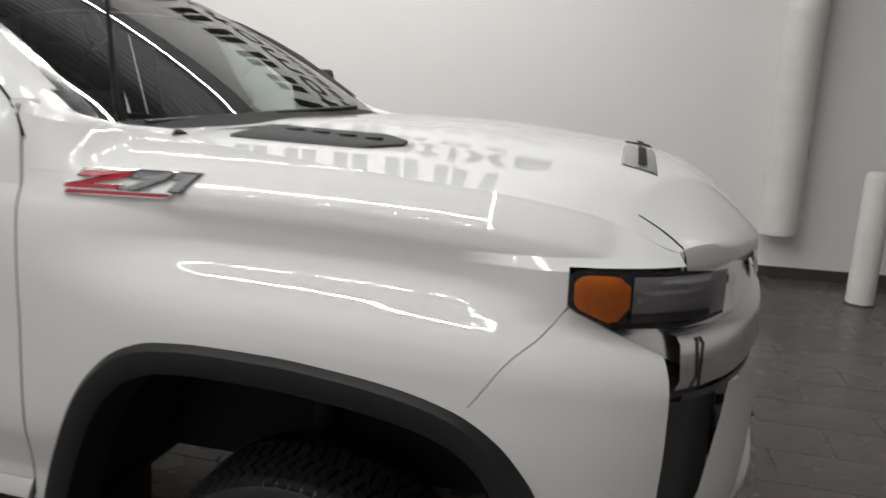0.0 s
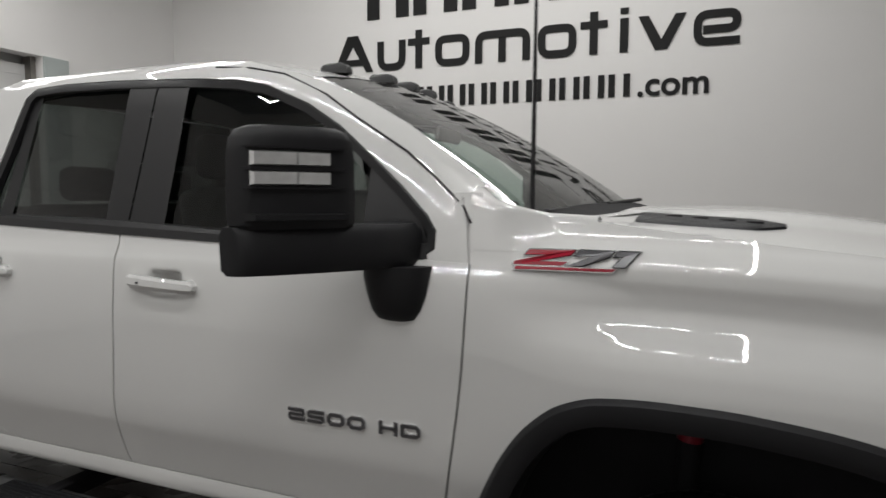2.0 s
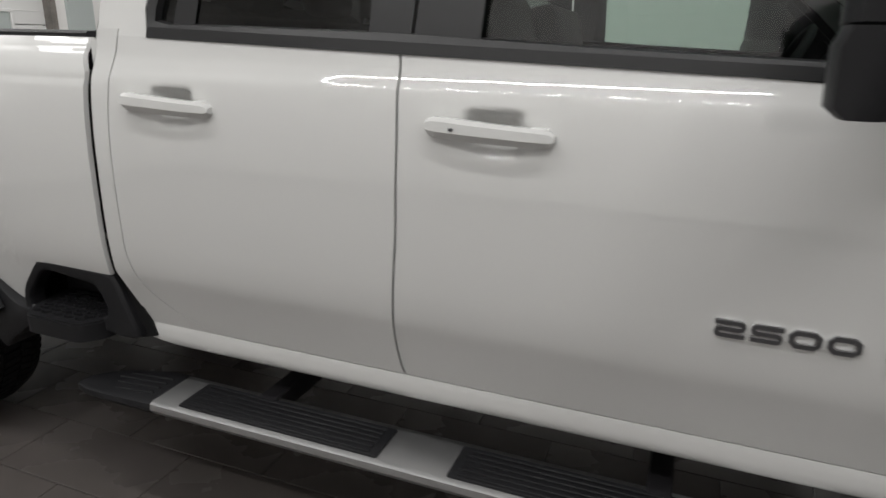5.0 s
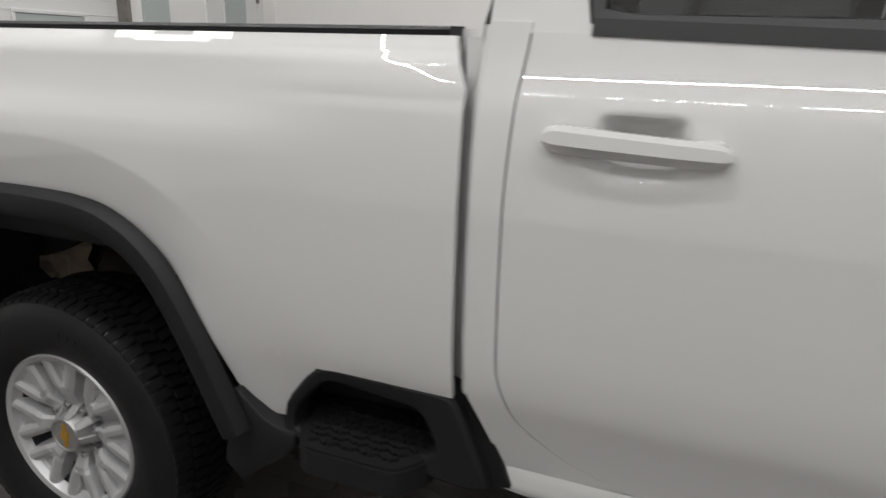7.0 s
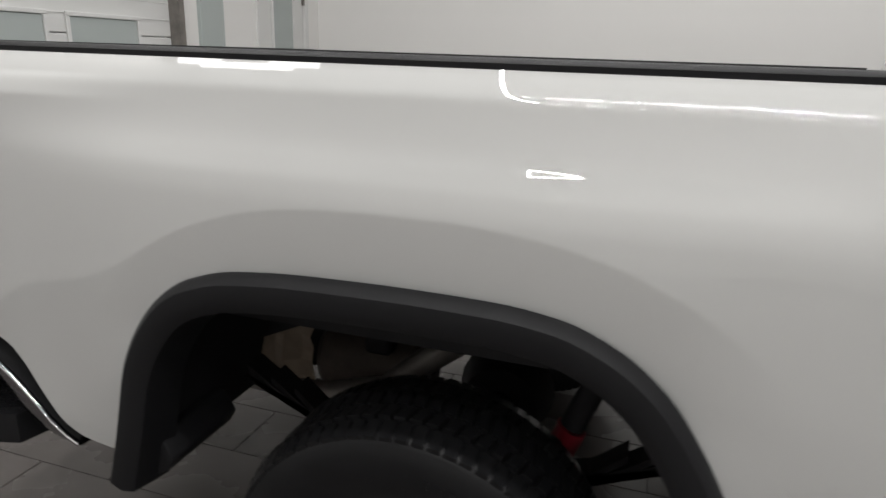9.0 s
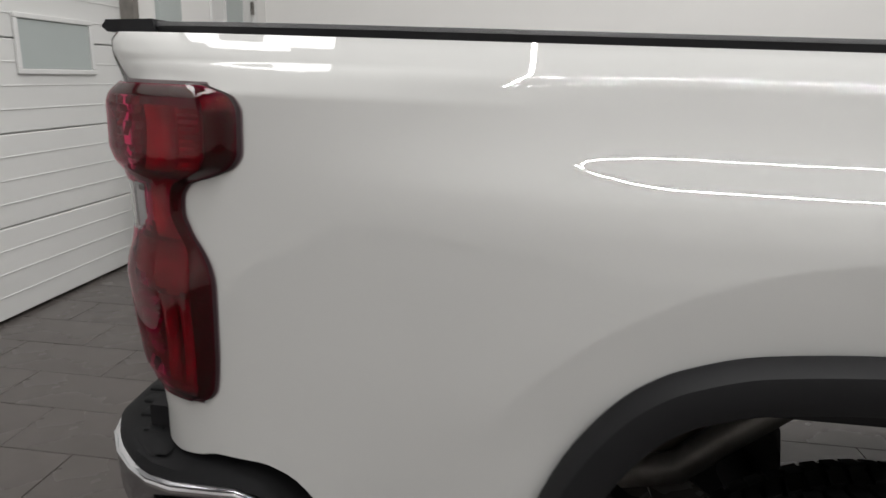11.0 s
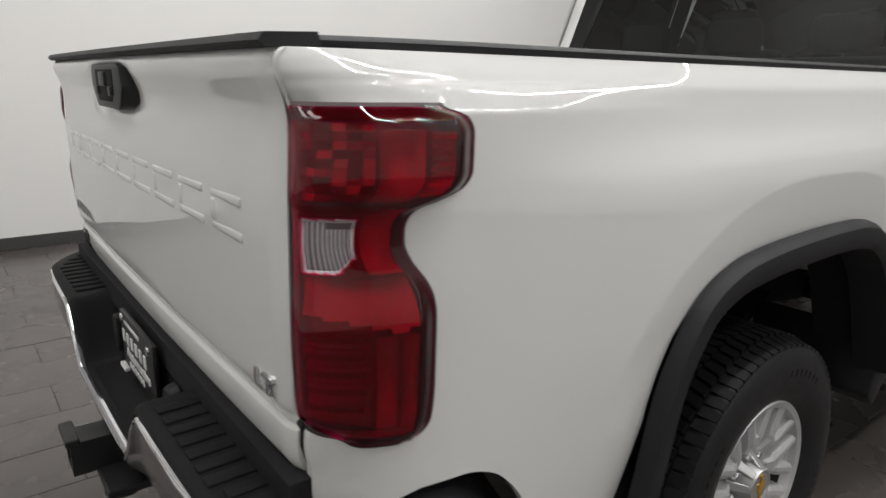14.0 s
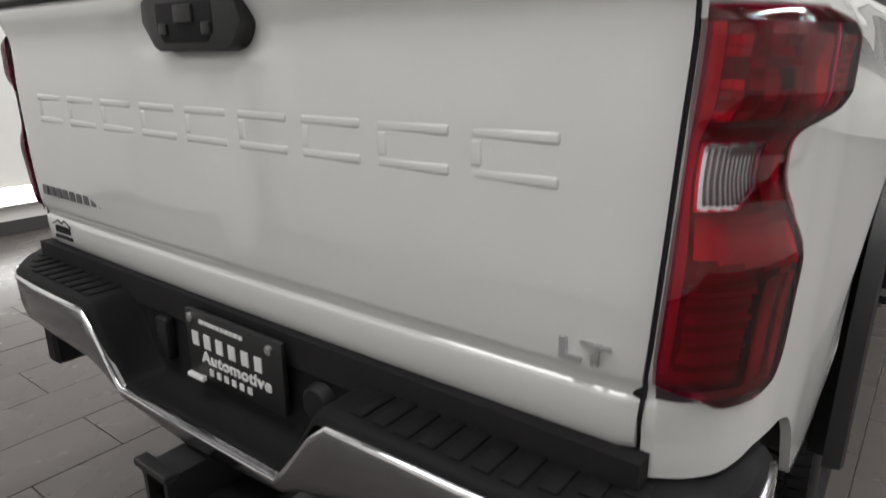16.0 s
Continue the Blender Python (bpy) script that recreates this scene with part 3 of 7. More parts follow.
def front_side(x, z):
    shift = WING_DROP(x) * max(0.0, min(1.0, (z - 1.0) / 0.25))
    k = max(0.0, min(1.0, (x + 0.72) / (0.42 - 0.14 * ramp01(z, 1.30, 1.40))))
    k = k * k * (3 - 2 * k)
    d = SIDE_DOOR(z) if z < 1.42 else CAB_Y(z)
    wing = SIDE_WING(z + shift)
    if x > 0.2:
        # the hollow fades out towards the lamp
        g = min(1.0, (x - 0.2) / 0.24)
        wing += max(0.0, 0.962 - max(0.0, z - 1.30) * 1.1 - wing) * g * g * (3 - 2 * g)
    return d + (wing - d) * (k if z < 1.42 else min(1.0, k * (1 + (z - 1.42) * 8)))


wing_xs = span(-0.742, 0.26, 100) + span(0.266, 0.43, 16) + [0.4349, 0.4351] + span(0.445, 0.655, 16)
WING_MID = 1.307
wing = panel(wing_xs, lambda x: WING_MID, WING_TOP, 90, front_side, None, None, fold=0, crowd=1.25)
lower_xs = [x for x in wing_xs if x < 0.435]
join(wing, panel(lower_xs, wing_low, lambda x: WING_MID, 90, front_side, None, None, fold=0))
bmesh.ops.remove_doubles(wing, verts=wing.verts[:], dist=0.00002)


def folded(points, bm, depth=0.016):
    """A return flange behind an edge."""
    a = [bm.verts.new(p) for p in points]
    b = [bm.verts.new(Vector(p) + Vector((0, depth, 0))) for p in points]
    for k in range(len(a) - 1):
        bm.faces.new((a[k], b[k], b[k + 1], a[k + 1]))


folded([(*plan_point(x, front_side(x, wing_low(x))), wing_low(x)) for x in lower_xs], wing)
folded([(*plan_point(x, front_side(x, WING_TOP(x))), WING_TOP(x)) for x in wing_xs], wing)
folded([(*plan_point(x, front_side(x, WING_MID)), WING_MID) for x in wing_xs if x > 0.435], wing)
join(wing, panel(span(-0.752, -0.742, 5), lambda x: 0.575, WING_TOP, 140, front_side, lambda z: SEAM_A(z) + GAP, None, crowd=1.3))
both("front_wing", wing, PAINT, truck)
# the painted corner ahead of the front wheel
both("bumper_corner", panel(span(0.262, 0.614, 32), lambda x: min(max(front_arch(x), 0.62), CORNER_SEAM(min(x, 0.437)) - 0.004), lambda x: CORNER_SEAM(x) - 0.0014 if x < 0.437 else 1.233 - (x - 0.437) * 0.48, 40, front_side, None, None), PAINT, truck)

# bed side, round the tail
rear_arch = arch_over(ARCH_REAR, AXR)
BED_TOP = 1.447


TAIL_LOW = pchip([(-5.27, 0.810), (-5.20, 0.811), (-5.15, 0.818), (-5.10, 0.830), (-5.03, 0.831), (-4.98, 0.818), (-4.935, 0.780), (-4.885, 0.705), (-4.84, 0.645), (-4.79, 0.618), (-4.66, 0.602)])


def bed_low(x):
    if x > -3.345:
        return min(0.785, 0.66 + (x + 3.30) * 1.65) if x > -3.30 else 0.635
    if x < AXR - 0.667:
        return TAIL_LOW(x)
    return max(0.61, rear_arch(x))


def tail_push(x, z):
    """How far the tail is drawn out and back, so that it meets the tailgate's edge."""
    edge = plan_point(-5.243, bed_side(-5.05, min(z, 1.40)))
    w = max(0.0, min(1.0, (-5.13 - x) / 0.113))
    return Vector((min(0.0, GATE_X(z) + 0.010 + 0.020 * (1 - ramp01(z, 1.374, 1.420)) - edge.x) * w ** 1.7, -max(0.0, GATE_Y(z) + 0.006 - abs(edge.y)) * w ** 1.5))


def tail_warp(p, x, z):
    p = p + tail_push(x, z)
    # above the lamps the side runs back in a smooth cove to the tailgate's top edge
    k = max(0.0, min(1.0, (z - 1.372) / 0.050))
    if x > -4.95 or k == 0:
        return p
    k = k * k * (3 - 2 * k)
    q = min(1.0, (-4.95 - x) / 0.293)
    y0 = abs(plan_point(-4.95, bed_side(-4.95, z)).y)
    y1 = GATE_Y(z) + 0.006
    t = Vector((-4.95 + (GATE_X(z) + 0.008 + 4.95) * q, -(y1 + (y0 - y1) * (1 - q ** 3.2) ** 0.7)))
    return p.lerp(t, k)


bed_xs = [-5.243, -5.241, -5.2385, -5.233, -5.225, -5.215, -5.20, -5.185] + span(-5.17, -4.70, 30) + [-4.6971, -4.6969] + span(-4.69, -3.40, 110) + [-3.39, -3.37, -3.3451, -3.3449, -3.32, -3.3001, -3.2999] + span(-3.29, -2.92, 27)
bed_panel, bed_panel_far = both("bed_side", panel(bed_xs, bed_low, lambda x: BED_TOP, 130, bed_side, None, lambda z: -2.918 - max(0.0, z - 1.36) * 0.5, (), tail_warp, crowd=1.3), PAINT, truck)
both("bed_corner_edge", loft([[Vector((GATE_X(z) + 0.020, -GATE_Y(z) - 0.0045, z)), Vector((GATE_X(z) + 0.0095, -GATE_Y(z) - 0.0055, z)), Vector((GATE_X(z) + 0.011, -GATE_Y(z) - 0.012, z))] for z in span(1.366, 1.447, 14)], False, False), PAINT, truck)
rail = bmesh.new()
for rings in [[[Vector((x, -(plan_point(x, bed_side(x, 1.455)).y * -1 + dy), z)) for dy, z in ((0.006, 1.446), (0.008, 1.457), (0.0, 1.4635), (-0.07, 1.4655), (-0.075, 1.446))] for x in span(-5.235, -2.975, 40)]]:
    loft(rings, True, True, rail)
for v in rail.verts:
    if v.co.x < -5.2:
        v.co.x -= 0.03
both("bed_rail_cap", rail, BLACK_PLASTIC, truck, "black plastic bed rail cap")
# bed inside
bed_in = box_bm(-5.19, -2.98, -0.80, 0.80, 0.90, 0.93)
part("bed_floor", bed_in, BLACK_PLASTIC, truck, "black spray-in bed liner", False)
for sg in (-1, 1):
    part("bed_wall", box_bm(-5.19, -3.0, min(sg * 0.80, sg * 0.84), max(sg * 0.80, sg * 0.84), 0.931, 1.445), BLACK_PLASTIC, truck, "black spray-in bed liner", False)
part("bed_bulkhead", box_bm(-3.0, -2.96, -0.84, 0.84, 0.80, 1.445), BLACK_PLASTIC, truck, "black spray-in bed liner", False)

# dark shell behind the panels, seen in the gaps
both("inner_shell", panel(span(-2.90, -0.765, 30), lambda x: 0.60, lambda x: 1.40, 20, lambda x, z: SIDE_DOOR(z) - 0.05, None, None, (), None, 0), DARK_VOID, truck)
both("cab_corner", panel(span(-2.904, -2.8885, 8), lambda x: 0.80, lambda x: 1.465, 40, lambda x, z: door_side(x, z) - 0.002 - 70.0 * (-2.8885 - x) ** 2, None, None, (), None, 0), PAINT, truck)
# painted cab back inside the gap, and a dark block filling its lower end
both("bed_gap_fill", panel(span(-2.965, -2.886, 8), lambda x: 0.80, lambda x: 1.46, 40, lambda x, z: SIDE_DOOR(z) - 0.034 - 6.0 * (-2.886 - x) ** 2 - 0.15 * (-2.886 - x), None, None, (), None, 0), PAINT, truck)
both("bed_gap_fill", prism([(-2.96, 0.81), (-2.885, 0.81), (-2.80, 0.60), (-2.86, 0.585), (-2.96, 0.80)], -0.955, -0.88), RUBBER, truck)

# wheel arch lips
def arch_lip(points, axle, flare=0.0):
    bm = bmesh.new()
    rings = []
    for k, (px, pz) in enumerate(points):
        a, b = points[max(k - 1, 0)], points[min(k + 1, len(points) - 1)]
        t = Vector((b[0] - a[0], b[1] - a[1])).normalized()
        n = Vector((t.y, -t.x))          # towards the wheel
        ring = []
        for w, out in ((-0.004, 0.996), (0.0, 1.012), (0.012, 1.026), (0.045, 1.030), (0.066, 1.018), (0.072, 0.99), (0.082, 0.93)):
            ring.append(Vector((axle + px + n.x * w, -(out - 0.006 + flare), pz + n.y * w)))
        rings.append(ring)
    loft(rings, False, False, bm)
    return bm


def smooth_arch(points):
    """The same arch with its corners eased."""
    top = pchip(points)
    out = []
    for a, b in zip(points, points[1:]):
        out += [(x, top(x)) for x in span(a[0], b[0], 4)[:-1]]
    return out + [points[-1]]


both("wheel_arch_lip", arch_lip(smooth_arch(ARCH_FRONT), AXF), BLACK_PLASTIC, truck, "black plastic wheel arch lip")
both("wheel_arch_lip", arch_lip(smooth_arch(ARCH_REAR), AXR, 0.008), BLACK_PLASTIC, truck, "black plastic wheel arch lip")


def liner(points, axle, deep):
    sm = smooth_arch(points)
    rings = [[Vector((axle + x * 0.94, y, 0.40 + (z - 0.40) * 0.94)) for x, z in sm] for y in (-0.95, -0.80, deep)]
    bm = loft(rings, False, False)
    back = [bm.verts.new((axle + x * 0.94, deep, 0.40 + (z - 0.40) * 0.94)) for x, z in sm]
    bm.faces.new(back)
    return bm


both("wheel_arch_liner", liner(ARCH_FRONT, AXF, -0.55), DARK_VOID, truck, "black wheel arch liner")

# ---- the pickup truck: cab, hood ----
# window opening and outer edge of the cab side, matched point for point
OPENING = [(-2.66, 1.452), (-2.725, 1.468), (-2.735, 1.52), (-2.715, 1.62), (-2.685, 1.72), (-2.655, 1.84), (-2.632, 1.925), (-2.59, 1.962), (-2.45, 1.972), (-2.2, 1.970), (-1.95, 1.960), (-1.75, 1.948), (-1.62, 1.936), (-1.49, 1.910), (-1.325, 1.842), (-1.20, 1.768), (-1.07, 1.668), (-0.975, 1.592), (-0.885, 1.510), (-0.855, 1.468), (-0.853, 1.418), (-0.882, 1.400)]
OUTER = [(-2.889, 1.452), (-2.889, 1.50), (-2.888, 1.60), (-2.882, 1.70), (-2.870, 1.80), (-2.85, 1.90), (-2.81, 1.975), (-2.74, 2.012), (-2.5, 2.026), (-2.2, 2.032), (-1.95, 2.03), (-1.75, 2.018), (-1.60, 2.00), (-1.45, 1.962), (-1.285, 1.91), (-1.14, 1.845), (-1.0, 1.77), (-0.87, 1.682), (-0.745, 1.592), (-0.792, 1.556), (-0.770, 1.49), (-0.757, 1.396)]


def cab_pt(x, z, inset=0.0):
    return Vector((x, -(CAB_Y(z) - inset), z))


rings = []
for k in range(6):
    t = k / 5
    ring = []
    for n, ((ax, az), (bx, bz)) in enumerate(zip(OPENING + [(-0.884, 1.368)], OUTER + [(-0.760, 1.366)])):
        x, z = ax + (bx - ax) * t, az + (bz - az) * t
        p = cab_pt(x, z)
        if x > -1.5 and z > 1.5 and n < 19:
            p.y += 0.055 * t * t          # the pillar turns in to the windshield
        ring.append(p)
    rings.append(ring)
rings.insert(0, [p + Vector((0, 0.03, 0)) for p in rings[0]])
both("cab_side", loft(rings, False, False), PAINT, truck)

both("pillar_base", loft([[cab_pt(x, z, 0.007) for x in (-0.815, -0.78, -0.735)] for z in span(1.38, 1.57, 8)], False, False), PAINT, truck)

# roof
roof_edge = [(-2.81, 1.975), (-2.74, 2.012), (-2.5, 2.026), (-2.2, 2.032), (-1.95, 2.03), (-1.75, 2.018), (-1.60, 2.00), (-1.45, 1.962), (-1.37, 1.938)]
rr = []
for x, z in roof_edge:
    ye = CAB_Y(z) - (0.055 if x > -1.5 else 0.0)
    rr.append([Vector((x - 0.06 * (1 - s * s) * (1 if x > -1.6 else 0) + (0.10 * (1 - s * s) if x > -1.6 else 0), -ye * s, z + 0.052 * (1 - abs(s) ** 2.6))) for s in span(-1, 1, 24)])
part("roof", loft(rr, False, False), PAINT, truck)
# cab back: body-coloured frame and the dark glass
back = bmesh.new()
bz = [(1.44, 0.935), (1.475, 0.93), (1.62, 0.885), (1.80, 0.838), (1.93, 0.80), (1.985, 0.74), (2.02, 0.60)]
loft([[Vector((-2.905 + (z - 1.44) * 0.17 + (0.03 if z > 1.95 else 0), -w, z)), Vector((-2.915 + (z - 1.44) * 0.17, -w * 0.9, z)), Vector((-2.915 + (z - 1.44) * 0.17, w * 0.9, z)), Vector((-2.905 + (z - 1.44) * 0.17 + (0.03 if z > 1.95 else 0), w, z))] for z, w in bz[:2]], False, False, back)
loft([[Vector((-2.905 + (z - 1.44) * 0.17, -w, z)), Vector((-2.915 + (z - 1.44) * 0.17, -w + 0.075, z))] for z, w in bz[1:6]], False, False, back)
loft([[Vector((-2.905 + (z - 1.44) * 0.17, w, z)), Vector((-2.915 + (z - 1.44) * 0.17, w - 0.075, z))] for z, w in bz[1:6]], False, False, back)
loft([[Vector((-2.82, -0.74, 1.945)), Vector((-2.83, 0.0, 1.955)), Vector((-2.82, 0.74, 1.945))], [Vector((-2.80, -0.74, 1.985)), Vector((-2.80, 0.0, 2.03)), Vector((-2.80, 0.74, 1.985))]], False, False, back)
part("cab_back", back, PAINT, truck)
part("cab_back_lower", box_bm(-2.93, -2.90, -0.93, 0.93, 0.70, 1.445), PAINT, truck, "", False)
rw = part("rear_window", loft([[Vector((-2.912 + (z - 1.44) * 0.17, s * w, z)) for s in (-1, 0, 1)] for z, w in ((1.475, 0.868), (1.62, 0.822), (1.80, 0.775), (1.95, 0.725))], False, False), GLASS_BACK, truck, "dark tinted rear window")
part("window_frame", loft([[Vector((-2.906 + (z - 1.44) * 0.17, s * w, z)) for s in (-1.0, -0.955)] for z, w in ((1.475, 0.868), (1.62, 0.822), (1.80, 0.775), (1.95, 0.725))], False, False), BLACK_GLOSS, rw)

# side glazing: black surround, pillar panels, panes
def inset_ring(points, d):
    c = Vector((sum(p[0] for p in points) / len(points), sum(p[1] for p in points) / len(points)))
    out = []
    n = len(points)
    for k in range(n):
        a, b = Vector(points[k - 1]), Vector(points[(k + 1) % n])
        t = (b - a).normalized()
        nn = Vector((t.y, -t.x))
        p = Vector(points[k])
        if (c - p).dot(nn) < 0:
            nn = -nn
        out.append((p.x + nn.x * d, p.y + nn.y * d))
    return out


LOOP = OPENING + [(-1.2, 1.405), (-1.6, 1.420), (-2.0, 1.440), (-2.4, 1.448)]
inner = inset_ring(LOOP, 0.034)
surround = [[cab_pt(x, z, 0.004) for x, z in LOOP], [cab_pt(x, z, 0.0) for x, z in inset_ring(LOOP, 0.006)], [cab_pt(x, z, 0.006) for x, z in inset_ring(LOOP, 0.030)], [cab_pt(x, z, 0.03) for x, z in inner]]
both("window_surround", loft([list(r) for r in zip(*surround)] + [[r[0] for r in surround]], False, False), BLACK_TRIM, truck, "black rubber window surround")


def quad_panel(corners, y_in, nx=8, nz=10):
    """A sheet between four corners in x and z, lying along the cab side."""
    (ax, az), (bx, bz2), (cx, cz), (dx, dz) = corners
    rows = []
    for j in range(nz + 1):
        t = j / nz
        rows.append([cab_pt((ax + (bx - ax) * s) * (1 - t) + (dx + (cx - dx) * s) * t, (az + (bz2 - az) * s) * (1 - t) + (dz + (cz - dz) * s) * t, y_in) for s in span(0, 1, nx)])
    return loft(rows, False, False)


both("door_pillar_cover", quad_panel([(-1.980, 1.43), (-1.825, 1.425), (-1.825, 1.955), (-1.964, 1.962)], 0.008), BLACK_TRIM, truck)
both("door_pillar_cover", quad_panel([(-2.09, 1.44), (-1.988, 1.43), (-1.971, 1.962), (-2.10, 1.968)], 0.008), BLACK_TRIM, truck)
both("side_window", quad_panel([(-1.88, 1.43), (-0.86, 1.395), (-1.40, 1.89), (-1.80, 1.955)], 0.026), GLASS_FRONT, truck, "lightly tinted front door glass")
both("side_window", quad_panel([(-2.72, 1.455), (-2.10, 1.44), (-2.02, 1.965), (-2.62, 1.965)], 0.026), GLASS_REAR, truck, "dark privacy glass of the rear door")
both("window_divider", quad_panel([(-2.66, 1.46), (-2.59, 1.46), (-2.56, 1.955), (-2.605, 1.955)], 0.02, 3, 6), BLACK_TRIM, truck)
both("mirror_sail", quad_panel([(-1.09, 1.405), (-0.875, 1.405), (-0.91, 1.50), (-1.09, 1.655)], 0.018, 4, 4), BLACK_TRIM, truck)
both("belt_strip", quad_panel([(-2.72, 1.449), (-0.87, 1.392), (-0.88, 1.416), (-2.72, 1.476)], -0.004, 40, 2), BLACK_TRIM, truck)

# windshield and cowl
shield_top = [(-1.37 + 0.065 * (1 - s * s), s * 0.752, 1.936 + 0.052 * (1 - abs(s) ** 2.6) - 0.004) for s in span(-1, 1, 20)]
shield_low = [(-0.675 + 0.185 * (1 - s * s), s * 0.865, 1.515 + 0.03 * (1 - s * s)) for s in span(-1, 1, 20)]
ws = []
for k in range(13):
    t = k / 12
    ws.append([Vector(a).lerp(Vector(b), t) + Vector((0.05, 0, 0.03)) * (4 * t * (1 - t)) * 0.5 for a, b in zip(shield_low, shield_top)])
part("windshield", loft(ws, False, False), GLASS_SHIELD, truck, "windshield mirroring the wall lettering")
edge = [[p + Vector((0.004, 0, 0.004)) for p in r[:2]] for r in ws]
both("windshield_edge", loft([[r[0], r[0].lerp(r[1], 0.55)] for r in edge], False, False), BLACK_GLOSS, truck)
cowl = [[Vector((x, y, z)) for x, y, z in shield_low], [Vector((x + 0.10 + 0.04 * (1 - (y / 0.865) ** 2), y * 0.99, z - 0.03)) for x, y, z in shield_low], [Vector((x + 0.16 + 0.055 * (1 - (y / 0.865) ** 2), y * 0.985, z - 0.02)) for x, y, z in shield_low]]
part("cowl_grille", loft(cowl, False, False), STEP_PAD, truck, "black plastic cowl below the windshield")

# the seam between the front door's frame and the pillar
frame_seam = [(-1.731, -0.775, 1.988), (-1.58, -0.779, 1.974), (-1.46, -0.768, 1.950), (-1.276, -0.808, 1.869), (-1.159, -0.834, 1.794), (-0.975, -0.860, 1.685), (-0.88, -0.880, 1.612), (-0.828, -0.893, 1.567), (-0.785, -0.915, 1.532), (-0.757, -0.932, 1.49)]
both("door_frame_seam", tube([(x, y - 0.0025, z) for x, y, z in frame_seam], 0.0034, 6), DARK_VOID, truck)

# hood
HOOD_MID = pchip([(-0.65, 1.520), (-0.3, 1.531), (0.0, 1.526), (0.3, 1.494), (0.5, 1.468), (0.6, 1.452), (0.7, 1.435), (0.86, 1.405)])
NOSE = pchip([(0.0, 0.850), (0.3, 0.838), (0.5, 0.785), (0.70, 0.710), (0.84, 0.632), (0.90, 0.59)])


# the hood's edge follows the top of the wing
edge_line = [(*plan_point(x, front_side(x, WING_TOP(x))), WING_TOP(x)) for x in span(-0.70, 0.655, 40)]
HOOD_HALF = pchip([(x, -y - 0.004) for x, y, z in edge_line])
HOOD_EDGE = pchip([(x, z) for x, y, z in edge_line])
EDGE_END = edge_line[-1][0]


def hood_half(x):
    return HOOD_HALF(x)


def hood_edge(x):
    return HOOD_EDGE(x) if x < EDGE_END else HOOD_EDGE(EDGE_END) - (x - EDGE_END) * 0.15


def hood_front(s):
    """Where the hood's front lip lies, s from the middle (0) to the corner (1)."""
    return EDGE_END + (NOSE(0) - EDGE_END) * (NOSE(abs(s) * 0.845) - NOSE(0.845)) / (NOSE(0) - NOSE(0.845))


def hood_z(x, y):
    s = min(1.0, abs(y) / hood_half(x))
    dome = 1 / (1 + math.exp((abs(y) - 0.47) / 0.03))
    fade = max(0.0, min(1.0, (0.60 - x) / 0.4))
    rise = HOOD_MID(x) - hood_edge(x)
    z = hood_edge(x) + rise * ((1 - s ** 2.4) * (1 - 0.3 * fade) + 0.3 * fade * dome)
    # rolls down to the lip
    lip_z = 1.274 + (HOOD_EDGE(EDGE_END) - 1.274) * s * s
    roll = (1 - min(1.0, max(0.0, hood_front(s) - x) / 0.34)) ** 3.2 * (1 - s ** 8)
    return z + (lip_z - z) * roll


hood_rows = []
for k in range(49):
    t = k / 48
    row = []
    for s in span(-1, 1, 72):
        xb = -0.54 + 0.16 * (1 - s * s)
        xf = hood_front(s)
        x = xb + (xf - xb) * t
        y = s * hood_half(x)
        row.append(Vector((x, y, hood_z(x, y))))
    hood_rows.append(row)
lip = hood_rows[-1]
hood_rows.append([p + Vector((0.006, 0, -0.010)) for p in lip])
LIP_LOW = lambda y: 1.284 - 0.052 * (1 - (y / 0.87) ** 2)
hood_rows.append([Vector((p.x + 0.006, p.y, min(p.z - 0.014, LIP_LOW(p.y)))) for p in lip])
hood_rows.append([Vector((p.x - 0.05, p.y, min(p.z - 0.018, LIP_LOW(p.y) - 0.004))) for p in lip])
part("hood", loft(hood_rows, False, False), PAINT, truck, "white hood with a raised centre")
both("hood_seam", tube([(0.540, -0.749, 1.3745), (0.562, -0.757, 1.3635), (0.585, -0.770, 1.3515), (0.604, -0.794, 1.341), (0.620, -0.8255, 1.332), (0.6255, -0.8345, 1.315), (0.6295, -0.832, 1.290)], 0.0022, 6), DARK_VOID, truck)


# the wing's rear top, running up into the pillar
INNER = pchip([(-0.765, 1.592), (-0.74, 1.578), (-0.70, 1.545), (-0.65, 1.526), (-0.60, 1.517), (-0.50, 1.508), (-0.44, 1.502)])
shoulder = []
for x in span(-0.765, -0.44, 16):
    w = plan_point(x, front_side(x, WING_TOP(x)))
    yi = 0.852 - max(0.0, x + 0.70) * 0.18
    zt = WING_TOP(x)
    low = plan_point(x, front_side(x, zt - 0.012))
    p0, p2 = Vector((w.x, w.y, zt)), Vector((x, -yi, INNER(x)))
    along = (p0 - Vector((low.x, low.y, zt - 0.012))).normalized()
    p1 = p0 + along * (p2 - p0).length * 0.55
    shoulder.append([p0 * (1 - t) ** 2 + p1 * 2 * t * (1 - t) + p2 * t * t for t in span(0, 1, 8)] + [Vector((x, -yi + 0.03, INNER(x) - 0.02))])
both("wing_shoulder", loft(shoulder, False, False), PAINT, truck)


def on_hood(x, y, lift=0.0):
    return Vector((x, y, hood_z(x, y) + lift))


